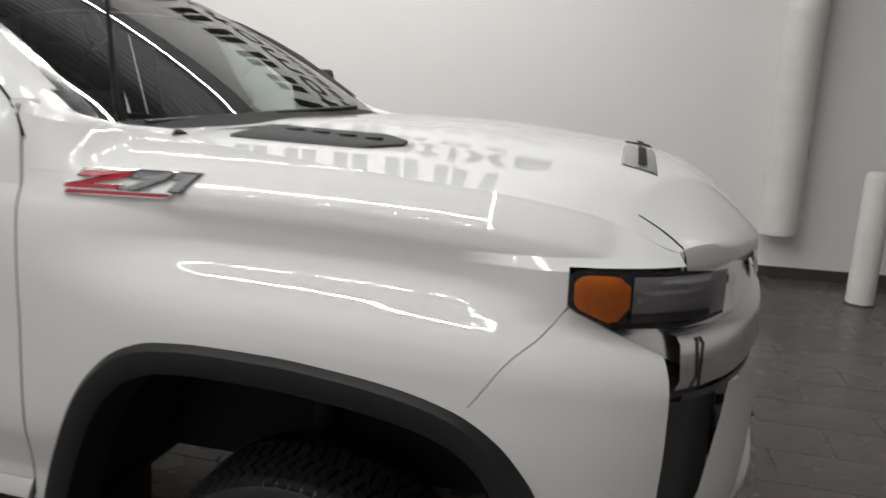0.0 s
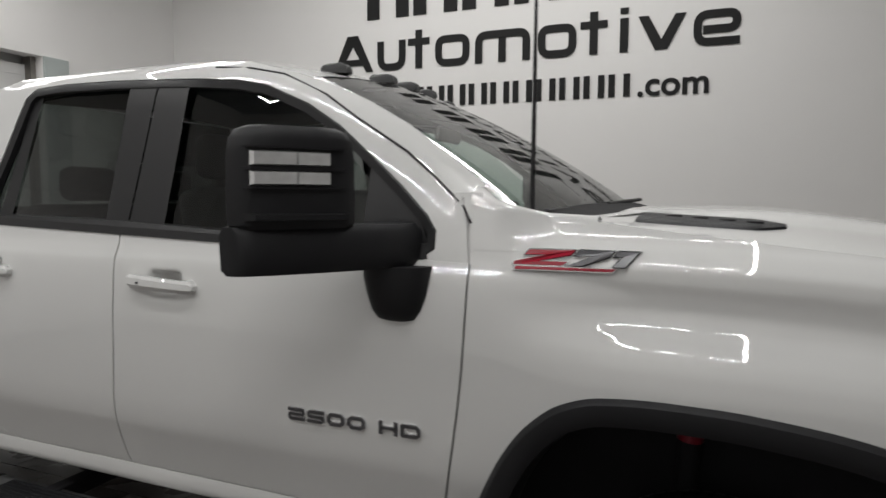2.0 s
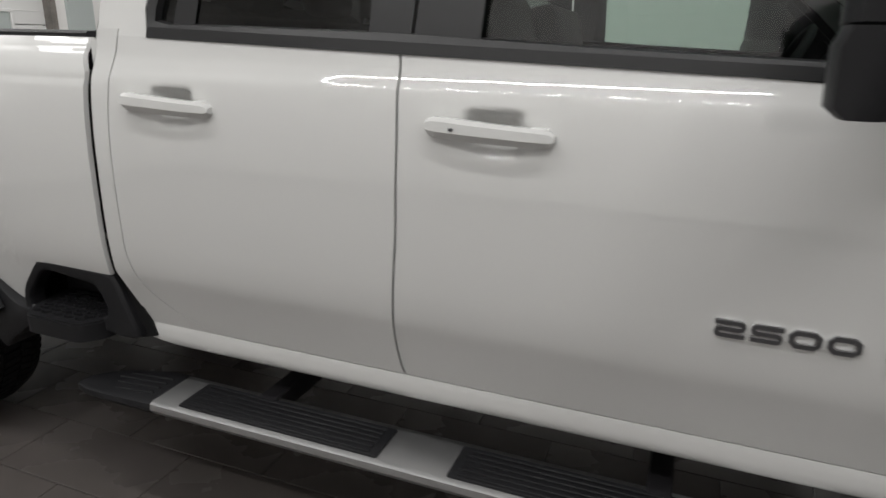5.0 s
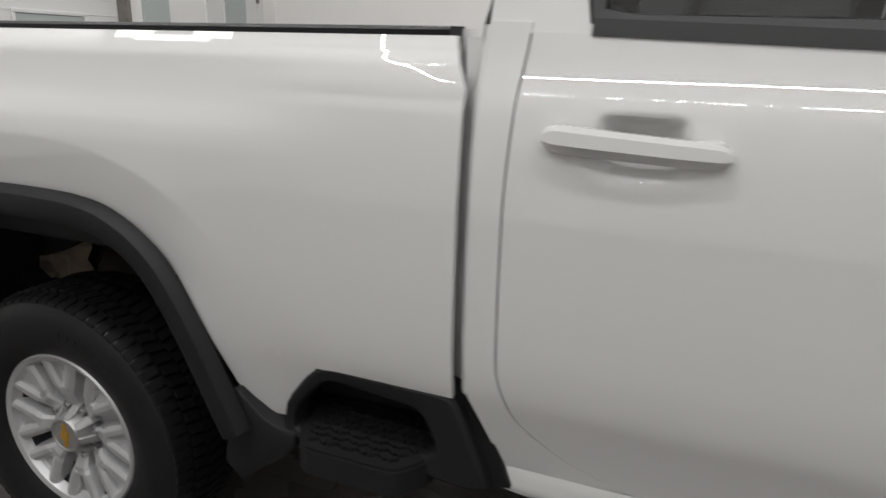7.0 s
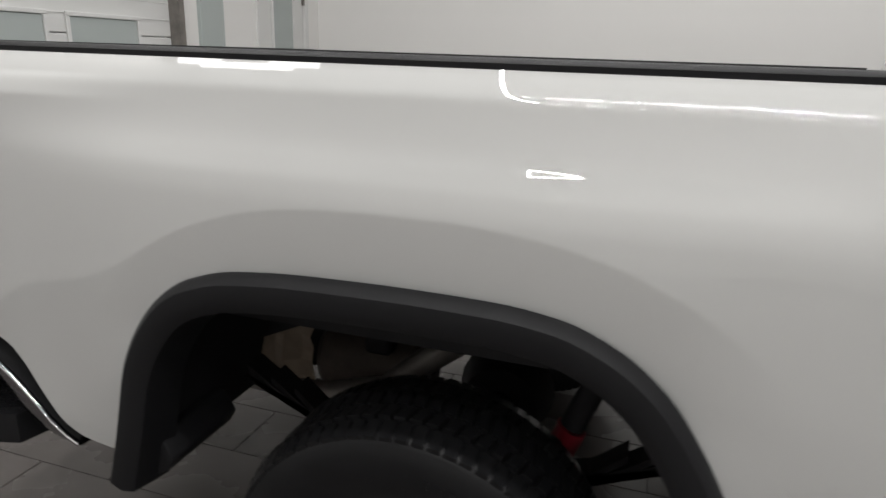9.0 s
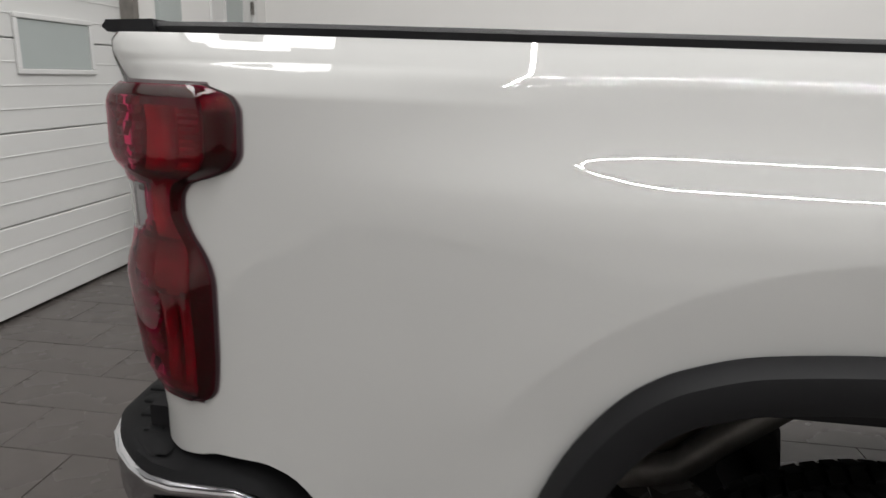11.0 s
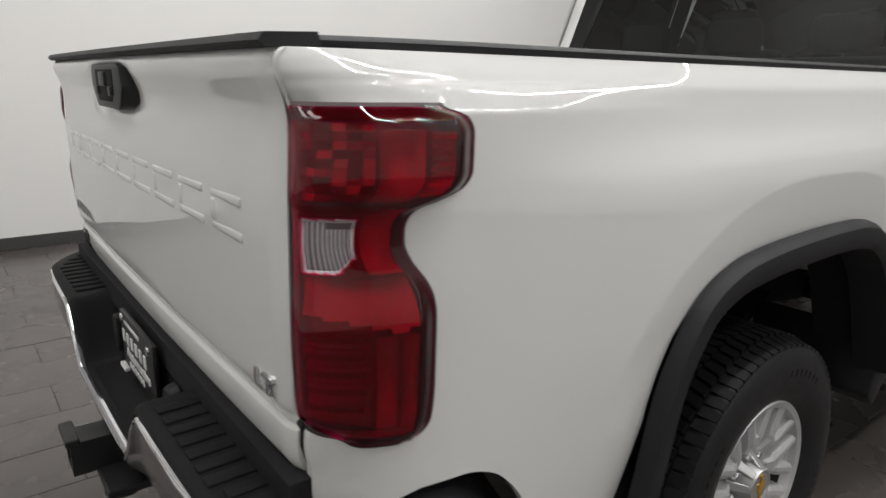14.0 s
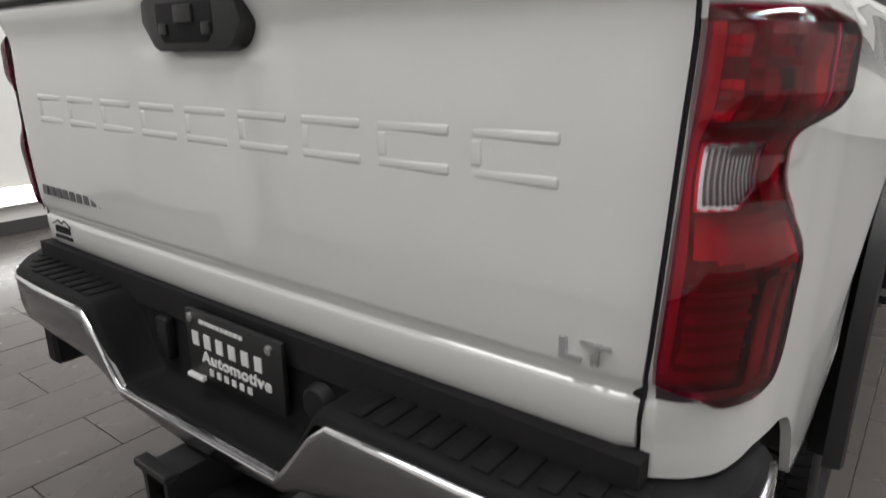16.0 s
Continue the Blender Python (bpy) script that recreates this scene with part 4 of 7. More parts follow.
# black hood vents beside the dome
vr = []
for k in range(15):
    t = k / 14
    x = -0.36 + 0.37 * t
    wv = 0.205 * min(1.0, (1 - t) * 5 + 0.12) * (1 - 0.25 * t)
    c = -0.665 + 0.055 * t
    vr.append([on_hood(x, c + wv * q / 2, h) for q, h in ((-1.0, -0.004), (-0.88, 0.006), (0, 0.010), (0.88, 0.011), (1.0, -0.004))])
vent, vent_far = both("hood_vent", loft(vr, False, False), BLACK_PLASTIC, truck, "black ribbed hood vent insert")
for ob, sg in ((vent, 1), (vent_far, -1)):
    for k in range(4):
        x = -0.29 + 0.068 * k
        a, b = on_hood(x, -0.62, 0.0095), on_hood(x + 0.04, -0.60, 0.0095)
        bm = box_bm(a.x, b.x, -0.008, 0.008, -0.003, 0.0022)
        moved(bm, Matrix.Translation((0, sg * a.y, a.z)))
        part("vent_slot", bm, DARK_VOID, ob)
# scoop inlet at the nose
for sg in (-1, 1):
    y0, y1 = (-0.46, -0.10) if sg < 0 else (0.10, 0.46)
    scoop = part("hood_scoop", loft([[on_hood(x, y, h) for y in span(y0, y1, 10)] for x, h in ((0.495, 0.001), (0.503, 0.004), (0.572, 0.005), (0.580, 0.001))], False, False), CAP_GREY, truck, "grey scoop trim across the hood")
    part("scoop_slot", loft([[on_hood(x, y, 0.0085) for y in span(y0 + 0.03, y1 - 0.03, 10)] for x in (0.535, 0.556)], False, False), DARK_VOID, scoop)

# ---- the pickup truck: wheels ----
def make_wheel():
    """A wheel about the y axis, its face towards -y."""
    wheel = new("wheel")
    wheel.parent = truck
    R, W = 0.418, 0.135
    tyre = part("tyre", revolve([(0.236, -0.118), (0.262, -0.136), (0.31, -0.148), (0.355, -0.146), (0.385, -0.138), (0.399, -0.128), (0.404, -W + 0.02), (0.406, 0), (0.404, W - 0.02), (0.399, 0.128), (0.36, 0.142), (0.27, 0.136), (0.236, 0.118)], 96), TYRE, wheel, "all-terrain tyre with chunky tread")
    # tread blocks in staggered rows, shoulder blocks at the edges
    bm = bmesh.new()
    N = 76
    for k in range(N):
        for row, (y0, y1, skew, r0, r1, ph) in enumerate(((-0.134, -0.090, 0.10, 0.392, R - 0.005, 0.0), (-0.082, -0.038, -0.35, 0.404, R, 0.5), (-0.031, 0.031, 0.30, 0.404, R, 0.15), (0.038, 0.082, -0.35, 0.404, R, 0.65), (0.090, 0.134, 0.10, 0.392, R - 0.005, 0.25))):
            a0 = 2 * math.pi * (k + ph) / N
            wd = 2 * math.pi / N * (0.84 if row in (0, 4) else 0.80)
            vs = []
            for rr in (r0, r1):
                sh = 1.0 if rr == r0 else 0.88
                for yy, sk in ((y0, -skew), (y1, skew)):
                    for e in (-0.5, 0.5):
                        a = a0 + (e * sh + sk * 0.5) * wd
                        r = rr - (0.012 if (row == 0 and yy == y0 or row == 4 and yy == y1) and rr == r1 else 0)
                        vs.append(bm.verts.new((r * math.cos(a), yy, r * math.sin(a))))
            for f in ((0, 1, 5, 4), (1, 3, 7, 5), (3, 2, 6, 7), (2, 0, 4, 6), (4, 5, 7, 6)):
                bm.faces.new([vs[q] for q in f])
    bmesh.ops.recalc_face_normals(bm, faces=bm.faces[:])
    part("tread", bm, TYRE, tyre, "", False)
    # raised marks on the sidewall
    marks = bmesh.new()
    for k in [q for q in range(72) if q % 18 < 7]:
        a = 2 * math.pi * k / 72
        b2 = box_bm(0.318, 0.338, -0.1488, -0.1455, -0.008, 0.008)
        moved(b2, Matrix.Rotation(a, 4, "Y"))
        join(marks, b2)
    tagged(part("sidewall_relief", marks, TYRE, tyre, "", False), kind="stuff")
    rim = part("rim", revolve([(0.175, -0.02), (0.205, -0.055), (0.214, -0.105), (0.222, -0.121), (0.236, -0.126), (0.242, -0.118), (0.238, -0.10), (0.20, -0.06), (0.19, 0.10), (0.235, 0.12)], 72), RIM_SILVER, wheel, "machined silver alloy rim")
    part("rim_dish", revolve([(0.05, -0.070), (0.10, -0.064), (0.16, -0.066), (0.20, -0.080), (0.216, -0.104)], 72), RIM_SILVER, rim)
    def beam(path, top, slope):
        """A faceted bar along (r, offset, half width, height) points, flat on top with sloping flanks."""
        rings = []
        for r, off, wd, y in path:
            rings.append([(r, off + w, yy) for w, yy in ((-wd * slope, y + 0.040), (-wd, y + 0.006), (-wd * top, y), (wd * top, y), (wd, y + 0.006), (wd * slope, y + 0.040))])
        return rings
    for k in range(8):
        a = radians(45 * k + 12)
        ca, sa = math.cos(a), math.sin(a)
        place = lambda rings: loft([[Vector((r * ca - w * sa, y, r * sa + w * ca)) for r, w, y in ring] for ring in rings])
        spoke = part("spoke", place(beam(((0.062, 0, 0.021, -0.084), (0.088, 0, 0.021, -0.094), (0.118, 0, 0.026, -0.108), (0.140, 0, 0.034, -0.110), (0.158, 0, 0.030, -0.098)), 0.62, 1.25)), RIM_SILVER, rim, "", True, 12)
        for sg in (-1, 1):
            part("prong", place(beam(((0.108, sg * 0.008, 0.014, -0.100), (0.135, sg * 0.018, 0.019, -0.112), (0.170, sg * 0.032, 0.020, -0.114), (0.200, sg * 0.043, 0.019, -0.116), (0.229, sg * 0.056, 0.017, -0.121)), 0.35, 1.35)), RIM_SILVER, spoke, "", True, 12)
        part("web", loft([[Vector((r * ca - w * sa, y, r * sa + w * ca)) for w in (-wd, 0.0, wd)] for r, wd, y in ((0.145, 0.022, -0.104), (0.180, 0.030, -0.094), (0.205, 0.034, -0.096), (0.230, 0.040, -0.118))], False, False), RIM_SILVER, spoke, "", True, 12)
        a = radians(45 * k + 34.5)
        ca, sa = math.cos(a), math.sin(a)
        # dark sheet on the closed dish imitates the shade inside an opening
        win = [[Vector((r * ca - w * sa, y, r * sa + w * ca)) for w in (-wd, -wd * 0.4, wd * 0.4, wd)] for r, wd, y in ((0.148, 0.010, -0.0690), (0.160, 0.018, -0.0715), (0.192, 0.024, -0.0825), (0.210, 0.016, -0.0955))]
        part("rim_opening_shade", loft(win, False, False), DARK_VOID, rim, "dark sheet standing for the shaded opening between the spokes", False)
    part("brake_disc", revolve([(0.04, -0.03), (0.165, -0.03), (0.17, -0.02), (0.17, 0.0)], 48), STEEL, wheel)
    cap = part("hub_cap", revolve([(0.0005, -0.131), (0.043, -0.131), (0.0455, -0.1335), (0.0495, -0.1335), (0.052, -0.129), (0.058, -0.104), (0.062, -0.080), (0.064, -0.06)], 40), CAP_GREY, wheel, "silver hub cap with gold emblem")
    for k in range(8):
        a = 2 * math.pi * k / 8
        ca, sa = math.cos(a), math.sin(a)
        rib = loft([[Vector((r * ca - w * sa, y, r * sa + w * ca)) for w, y in ((-wd * 1.2, y0 + 0.045), (-wd, y0 + 0.003), (-wd * 0.8, y0), (wd * 0.8, y0), (wd, y0 + 0.003), (wd * 1.2, y0 + 0.045))] for r, wd, y0 in ((0.047, 0.010, -0.131), (0.054, 0.011, -0.127), (0.066, 0.012, -0.110), (0.078, 0.013, -0.094), (0.084, 0.013, -0.078))])
        part("cap_rib", rib, CAP_GREY, cap, "", True, 15)
    em = prism([(-0.034, -0.004), (-0.012, -0.004), (-0.010, -0.013), (0.014, -0.013), (0.013, -0.004), (0.037, -0.004), (0.034, 0.007), (0.012, 0.007), (0.010, 0.015), (-0.013, 0.015), (-0.012, 0.007), (-0.037, 0.007)], -0.1345, -0.1295)
    part("emblem", moved(em, Matrix.Rotation(radians(80), 4, "Y")), GOLD, cap, "gold emblem")
    for k in range(8):
        a = 2 * math.pi * (k + 0.5) / 8
        nut = revolve([(0.0005, -0.103), (0.008, -0.103), (0.0115, -0.097), (0.0115, -0.06)], 6)
        part("wheel_nut", moved(nut, Matrix.Translation((0.080 * math.cos(a), 0, 0.080 * math.sin(a)))), CHROME, wheel)
    return wheel


wheel_a = make_wheel()
WY = 0.835
wheel_a.matrix_basis = Matrix.Translation((AXR, -WY, HUB_Z)) @ Matrix.Rotation(radians(9), 4, "Y") @ Matrix.Scale(0.964, 4)
copy_thing(wheel_a, Matrix.Translation((AXF, -WY, HUB_Z)) @ Matrix.Rotation(radians(-20), 4, "Y") @ Matrix.Scale(0.964, 4))
copy_thing(wheel_a, Matrix.Translation((AXR, WY, HUB_Z)) @ Matrix.Rotation(radians(180), 4, "Z") @ Matrix.Scale(0.964, 4))
copy_thing(wheel_a, Matrix.Translation((AXF, WY, HUB_Z)) @ Matrix.Rotation(radians(180), 4, "Z") @ Matrix.Scale(0.964, 4))

# running gear seen through the arches
part("rear_axle", tube([(AXR, -0.72, HUB_Z), (AXR, 0.72, HUB_Z)], 0.055, 14), DARK_VOID, truck)
part("differential", moved(revolve([(0.01, -0.14), (0.12, -0.11), (0.16, 0), (0.12, 0.11), (0.01, 0.14)], 20), Matrix.Translation((AXR, 0.0, HUB_Z))), DARK_VOID, truck)
for sy in (-1, 1):
    part("chassis_rail", loft([[Vector((x, sy * 0.46 + dy, z)) for dy, z in ((-0.04, z0), (0.04, z0), (0.04, z1), (-0.04, z1))] for x, z0, z1 in ((-5.15, 0.64, 0.77), (-4.62, 0.70, 0.83), (-4.40, 0.80, 0.95), (-3.62, 0.80, 0.95), (-3.30, 0.62, 0.78), (-2.9, 0.56, 0.74), (0.5, 0.56, 0.74))]), DARK_VOID, truck, "", True, 30)
    for k in range(5):
        pts = [(AXR - 0.72 + 0.07 * k + s * (1.40 - 0.14 * k), sy * 0.57, 0.690 - 0.021 * k - 0.20 * (1 - (2 * s - 1) ** 2)) for s in span(0, 1, 14)]
        leaf = loft([[Vector((x, y - 0.035, z)), Vector((x, y + 0.035, z)), Vector((x, y + 0.035, z + 0.018)), Vector((x, y - 0.035, z + 0.018))] for x, y, z in pts])
        part("leaf_spring", leaf, DARK_VOID, truck, "", False)
    sh = part("shock_absorber", tube([(AXR + 0.16, sy * 0.66, 0.40), (AXR + 0.34, sy * 0.62, 0.86)], 0.028, 12), DARK_VOID, truck)
    part("shock_sleeve", tube([(AXR + 0.24, sy * 0.645, 0.60), (AXR + 0.275, sy * 0.64, 0.69)], 0.034, 12), RED_SHOCK, sh, "red shock absorber sleeve")
    sh2 = part("shock_absorber", tube([(AXF - 0.10, sy * 0.60, 0.45), (AXF - 0.06, sy * 0.60, 0.95)], 0.030, 12), DARK_VOID, truck)
    part("shock_sleeve", tube([(AXF - 0.068, sy * 0.60, 0.87), (AXF - 0.064, sy * 0.60, 0.91)], 0.036, 12), RED_SHOCK, sh2, "red shock absorber sleeve")
part("exhaust_pipe", tube([(-2.6, -0.30, 0.50), (-3.4, -0.32, 0.56), (-3.8, -0.40, 0.78), (-4.05, -0.44, 0.77), (-4.16, -0.45, 0.69), (-4.28, -0.45, 0.58), (-4.5, -0.40, 0.50), (-4.9, -0.36, 0.48)], 0.036, 14), DULL_STEEL, truck, "dull steel exhaust pipe")
part("muffler", moved(revolve([(0.02, -0.35), (0.10, -0.33), (0.11, 0.33), (0.02, 0.35)], 20), Matrix.Translation((-3.15, -0.28, 0.50)) @ Matrix.Rotation(radians(90), 4, "Z")), STEEL, truck)
both("heat_shield", loft([[Vector((x, -0.70, z)), Vector((x, -0.60, z - 0.03)), Vector((x, -0.48, z - 0.12))] for x, z in ((-4.46, 0.93), (-4.36, 0.965), (-4.28, 0.955), (-4.18, 0.985), (-4.08, 0.97), (-3.98, 0.985))], False, False), TAN_SHIELD, truck, "crumpled tan heat shield", True, 15)
part("spare_tyre", moved(revolve([(0.20, -0.10), (0.33, -0.125), (0.375, -0.10), (0.385, 0.0), (0.375, 0.10), (0.33, 0.125), (0.20, 0.10)], 40), Matrix.Translation((-4.66, 0.0, 0.66)) @ Matrix.Rotation(radians(90), 4, "X")), RUBBER, truck, "black spare tyre slung under the bed")
shield_rng = random.Random(5)
shield_rows = [[Vector((x + shield_rng.uniform(-0.012, 0.012), -0.40 - 0.05 * (z - 0.5) + shield_rng.uniform(-0.02, 0.02), z)) for x in span(-4.86, -4.53, 8)] for z in span(0.46, 0.76, 7)]
part("heat_shield", loft(shield_rows, False, False), TAN_SHIELD, truck, "crumpled tan heat shield", True, 15)
part("resonator", moved(revolve([(0.02, -0.17), (0.09, -0.165), (0.115, -0.14), (0.115, 0.14), (0.09, 0.165), (0.02, 0.17)], 24), Matrix.Translation((-4.36, -0.30, 0.59)) @ Matrix.Rotation(radians(90), 4, "Z")), BROWN_STEEL, truck, "dark brown exhaust resonator")
part("crossmember", box_bm(-4.36, -4.28, -0.42, 0.42, 0.66, 0.80, 0.01, 1), DARK_VOID, truck, "", False)
part("fuel_tank", box_bm(-3.55, -2.75, -0.30, 0.42, 0.48, 0.80, 0.04, 2), DARK_VOID, truck)
part("underbody", box_bm(-5.1, 0.45, -0.44, 0.44, 0.78, 0.84), DARK_VOID, truck, "", False)
part("underbody_pan", box_bm(-2.85, -0.80, -0.90, 0.90, 0.56, 0.60, 0.01, 1), DARK_VOID, truck, "", False)
for sy in (-1, 1):
    part("bed_underside", box_bm(-5.05, -2.95, min(sy * 0.46, sy * 0.93), max(sy * 0.46, sy * 0.93), 1.05, 1.10), DARK_VOID, truck, "", False)
# the mud flap behind the rear wheel, splash shield ahead of it
both("mud_flap", prism([(-4.66, 0.66), (-4.58, 0.67), (-4.55, 0.62), (-4.57, 0.585), (-4.61, 0.565), (-4.66, 0.575)], -0.965, -0.74, 0.006), BLACK_PLASTIC, truck, "black plastic mud flap")
both("splash_shield", prism([(-3.424, 0.700), (-3.395, 0.672), (-3.352, 0.638), (-3.315, 0.624), (-3.272, 0.620), (-3.272, 0.588), (-3.30, 0.555), (-3.34, 0.525), (-3.378, 0.500), (-3.42, 0.455), (-3.47, 0.50), (-3.455, 0.58), (-3.44, 0.68)], -0.992, -0.60, 0.010), BLACK_PLASTIC, truck)
both("mud_flap", prism([(-0.76, 0.60), (-0.70, 0.60), (-0.72, 0.38), (-0.80, 0.40)], -0.99, -0.70, 0.006), BLACK_PLASTIC, truck, "black plastic mud flap")
sm = smooth_arch(ARCH_REAR)
rl = loft([[Vector((AXR + x * 0.94, (y if y is not None else -0.80 + 0.26 * max(0.0, min(1.0, (-0.10 - x) / 0.30))), 0.40 + (z - 0.40) * 0.94)) for x, z in sm] for y in (-0.95, -0.85, None)], False, False)
both("wheel_arch_liner", rl, DARK_VOID, truck, "black wheel arch liner")

# ---- the pickup truck: fittings along the side ----
def door_handle(door, x, z, sg, keyhole):
    """A painted bar handle standing over a cup in the door."""
    base = SIDE_DOOR(z)
    rings = []
    for t in [-1, -0.985, -0.96, -0.92] + span(-0.85, 0.85, 12) + [0.92, 0.96, 0.985, 1]:
        e = (1 - abs(t) ** 16) ** 0.5 if abs(t) < 1 else 0.05
        half = (0.0215 - 0.002 * t) * max(0.4, e)
        cx, cz = x + t * 0.141, z - t * 0.006
        o0, o1 = base - 0.004 + 0.012 * (abs(t) < 0.8), base + 0.034 - 0.012 * abs(t) ** 3
        ring = [(o0, -half), (o1 - 0.014, -half), (o1, -half * 0.30), (o1 - 0.0015, half * 0.62), (o1 - 0.009, half), (o0, half)]
        rings.append([Vector((cx, sg * o, cz + h)) for o, h in ring])
    h = part("door_handle", loft(rings), PAINT, door, "white door handle", True, 24)
    part("handle_badge", box_bm(x - 0.04, x + 0.045, min(sg * (base - 0.016), sg * (base - 0.010)), max(sg * (base - 0.016), sg * (base - 0.010)), z - 0.044, z - 0.036, 0.002, 1), PAINT, h)
    for e in (-1, 1):
        part("handle_foot", box_bm(x + e * 0.108 - 0.02, x + e * 0.108 + 0.02, min(sg * (base - 0.01), sg * (base + 0.018)), max(sg * (base - 0.01), sg * (base + 0.018)), z - 0.017, z + 0.017, 0.004, 1), PAINT, h)
    if keyhole:
        part("lock_button", box_bm(x - 0.080, x - 0.069, min(sg * (base + 0.031), sg * (base + 0.0355)), max(sg * (base + 0.031), sg * (base + 0.0355)), z + 0.001, z + 0.008, 0.002, 1), GREY_EMBLEM, h)


for sg, fd, rd in ((-1, front_door, rear_door), (1, front_door_far, rear_door_far)):
    door_handle(fd, *HANDLES[0], sg, True)
    door_handle(rd, *HANDLES[1], sg, False)

# raised model number on the front door
def block_char(char, x0, x1, z0, z1, w, ya, yb):
    """A squared character with cut corners."""
    a, b, c, d, m, r = x0 + w / 2, x1 - w / 2, z0 + w / 2, z1 - w / 2, (z0 + z1) / 2, 0.008
    if char == "H":
        bm = stroke([(a, z0), (a, z1)], w, ya, yb)
        stroke([(b, z0), (b, z1)], w, ya, yb, bm=bm)
        return stroke([(a, m), (b, m)], w * 0.85, ya, yb, bm=bm)
    if char in "0D":
        k = r if char == "0" else 0.0015
        loop = [(a + k, d), (b - r, d), (b, d - r * 0.8), (b, c + r * 0.8), (b - r, c), (a + k, c), (a, c + k), (a, d - k)]
        return stroke(loop, w, ya, yb, True)
    path = [(x0, d), (b, d), (b, m), (a, m), (a, c), (x1, c)] if char == "2" else [(x1, d), (a, d), (a, m), (b, m), (b, c), (x0, c)]
    return stroke(arc_path(path, 0.006, 2), w, ya, yb)


for word, nx0, nx1 in (("2", -1.294, -1.236), ("5", -1.228, -1.170), ("0", -1.162, -1.104), ("0", -1.096, -1.038), ("H", -0.996, -0.938), ("D", -0.930, -0.870)):
    num = part("model_letter", block_char(word, nx0 + 0.001, nx1 - 0.001, 0.911, 0.946, 0.0085, -1.0072, -0.996), GREY_EMBLEM, front_door, "chrome-edged grey raised character", False)
    part("letter_backing", block_char(word, nx0, nx1, 0.909, 0.948, 0.0125, -1.0048, -0.996), CHROME, num, "", False)


# slanted emblem on the front wing
def wing_pt(x, z, lift):
    p = plan_point(x, front_side(x, z) + lift)
    return Vector((p.x, p.y, z))


def wing_plate(outline, lift0, lift1):
    """A flat shape on the wing, standing up from lift0 to lift1."""
    bm = bmesh.new()
    a = [bm.verts.new(wing_pt(x, z, lift1)) for x, z in outline]
    b = [bm.verts.new(wing_pt(x, z, lift0)) for x, z in outline]
    bm.faces.new(a)
    for k in range(len(a)):
        bm.faces.new((a[k], b[k], b[(k + 1) % len(a)], a[(k + 1) % len(a)]))
    bmesh.ops.recalc_face_normals(bm, faces=bm.faces[:])
    return bm


EX0, EX1, EZ0, EZ1 = -0.642, -0.320, 1.379, 1.428


def em(u, v):
    """Slanted emblem space: u along, v up, both 0 to 1."""
    return EX0 + (EX1 - EX0) * (u * 0.87 + 0.13 * v), EZ0 + (EZ1 - EZ0) * v


def grown(points, d):
    """An outline pushed outwards by d."""
    area = sum(p[0] * q[1] - q[0] * p[1] for p, q in zip(points, points[1:] + points[:1]))
    out = []
    for k in range(len(points)):
        a, b, c = Vector(points[k - 1]), Vector(points[k]), Vector(points[(k + 1) % len(points)])
        n1, n2 = Vector(((b - a).y, -(b - a).x)).normalized(), Vector(((c - b).y, -(c - b).x)).normalized()
        n = (n1 + n2) / max(0.5, 1 + n1.dot(n2)) * (1 if area > 0 else -1)
        out.append((b.x + n.x * d, b.y + n.y * d))
    return out


badge = part("emblem_bar", wing_plate(grown([em(u, v) for u, v in ((0.05, 0.0), (0.90, 0.0), (0.915, 0.15), (0.04, 0.15))], 0.0026), -0.004, 0.008), CHROME, truck, "chrome slanted trim emblem with red and silver letters", False)
part("emblem_fill", wing_plate([em(u, v) for u, v in ((0.05, 0.0), (0.90, 0.0), (0.915, 0.15), (0.04, 0.15))], 0.006, 0.0105), RED_PAINT, badge, "", False)
for shape, mat in (([(0.02, 0.98), (0.42, 0.98), (0.42, 0.76), (0.19, 0.42), (0.45, 0.42), (0.43, 0.24), (0.0, 0.24), (-0.01, 0.40), (0.21, 0.74), (0.02, 0.74)], RED_PAINT),
                   ([(0.46, 0.98), (0.76, 0.98), (0.76, 0.72), (0.61, 0.26), (0.49, 0.26), (0.62, 0.72), (0.46, 0.72)], GREY_EMBLEM),
                   ([(0.80, 0.98), (0.97, 0.98), (0.97, 0.26), (0.87, 0.26), (0.87, 0.74), (0.80, 0.74)], GREY_EMBLEM)):
    pts = [em(u, v) for u, v in shape]
    letter = part("emblem_letter", wing_plate(grown(pts, 0.0030), -0.004, 0.009), CHROME, badge, "", False)
    part("letter_fill", wing_plate(pts, 0.007, 0.0115), mat, letter, "", False)

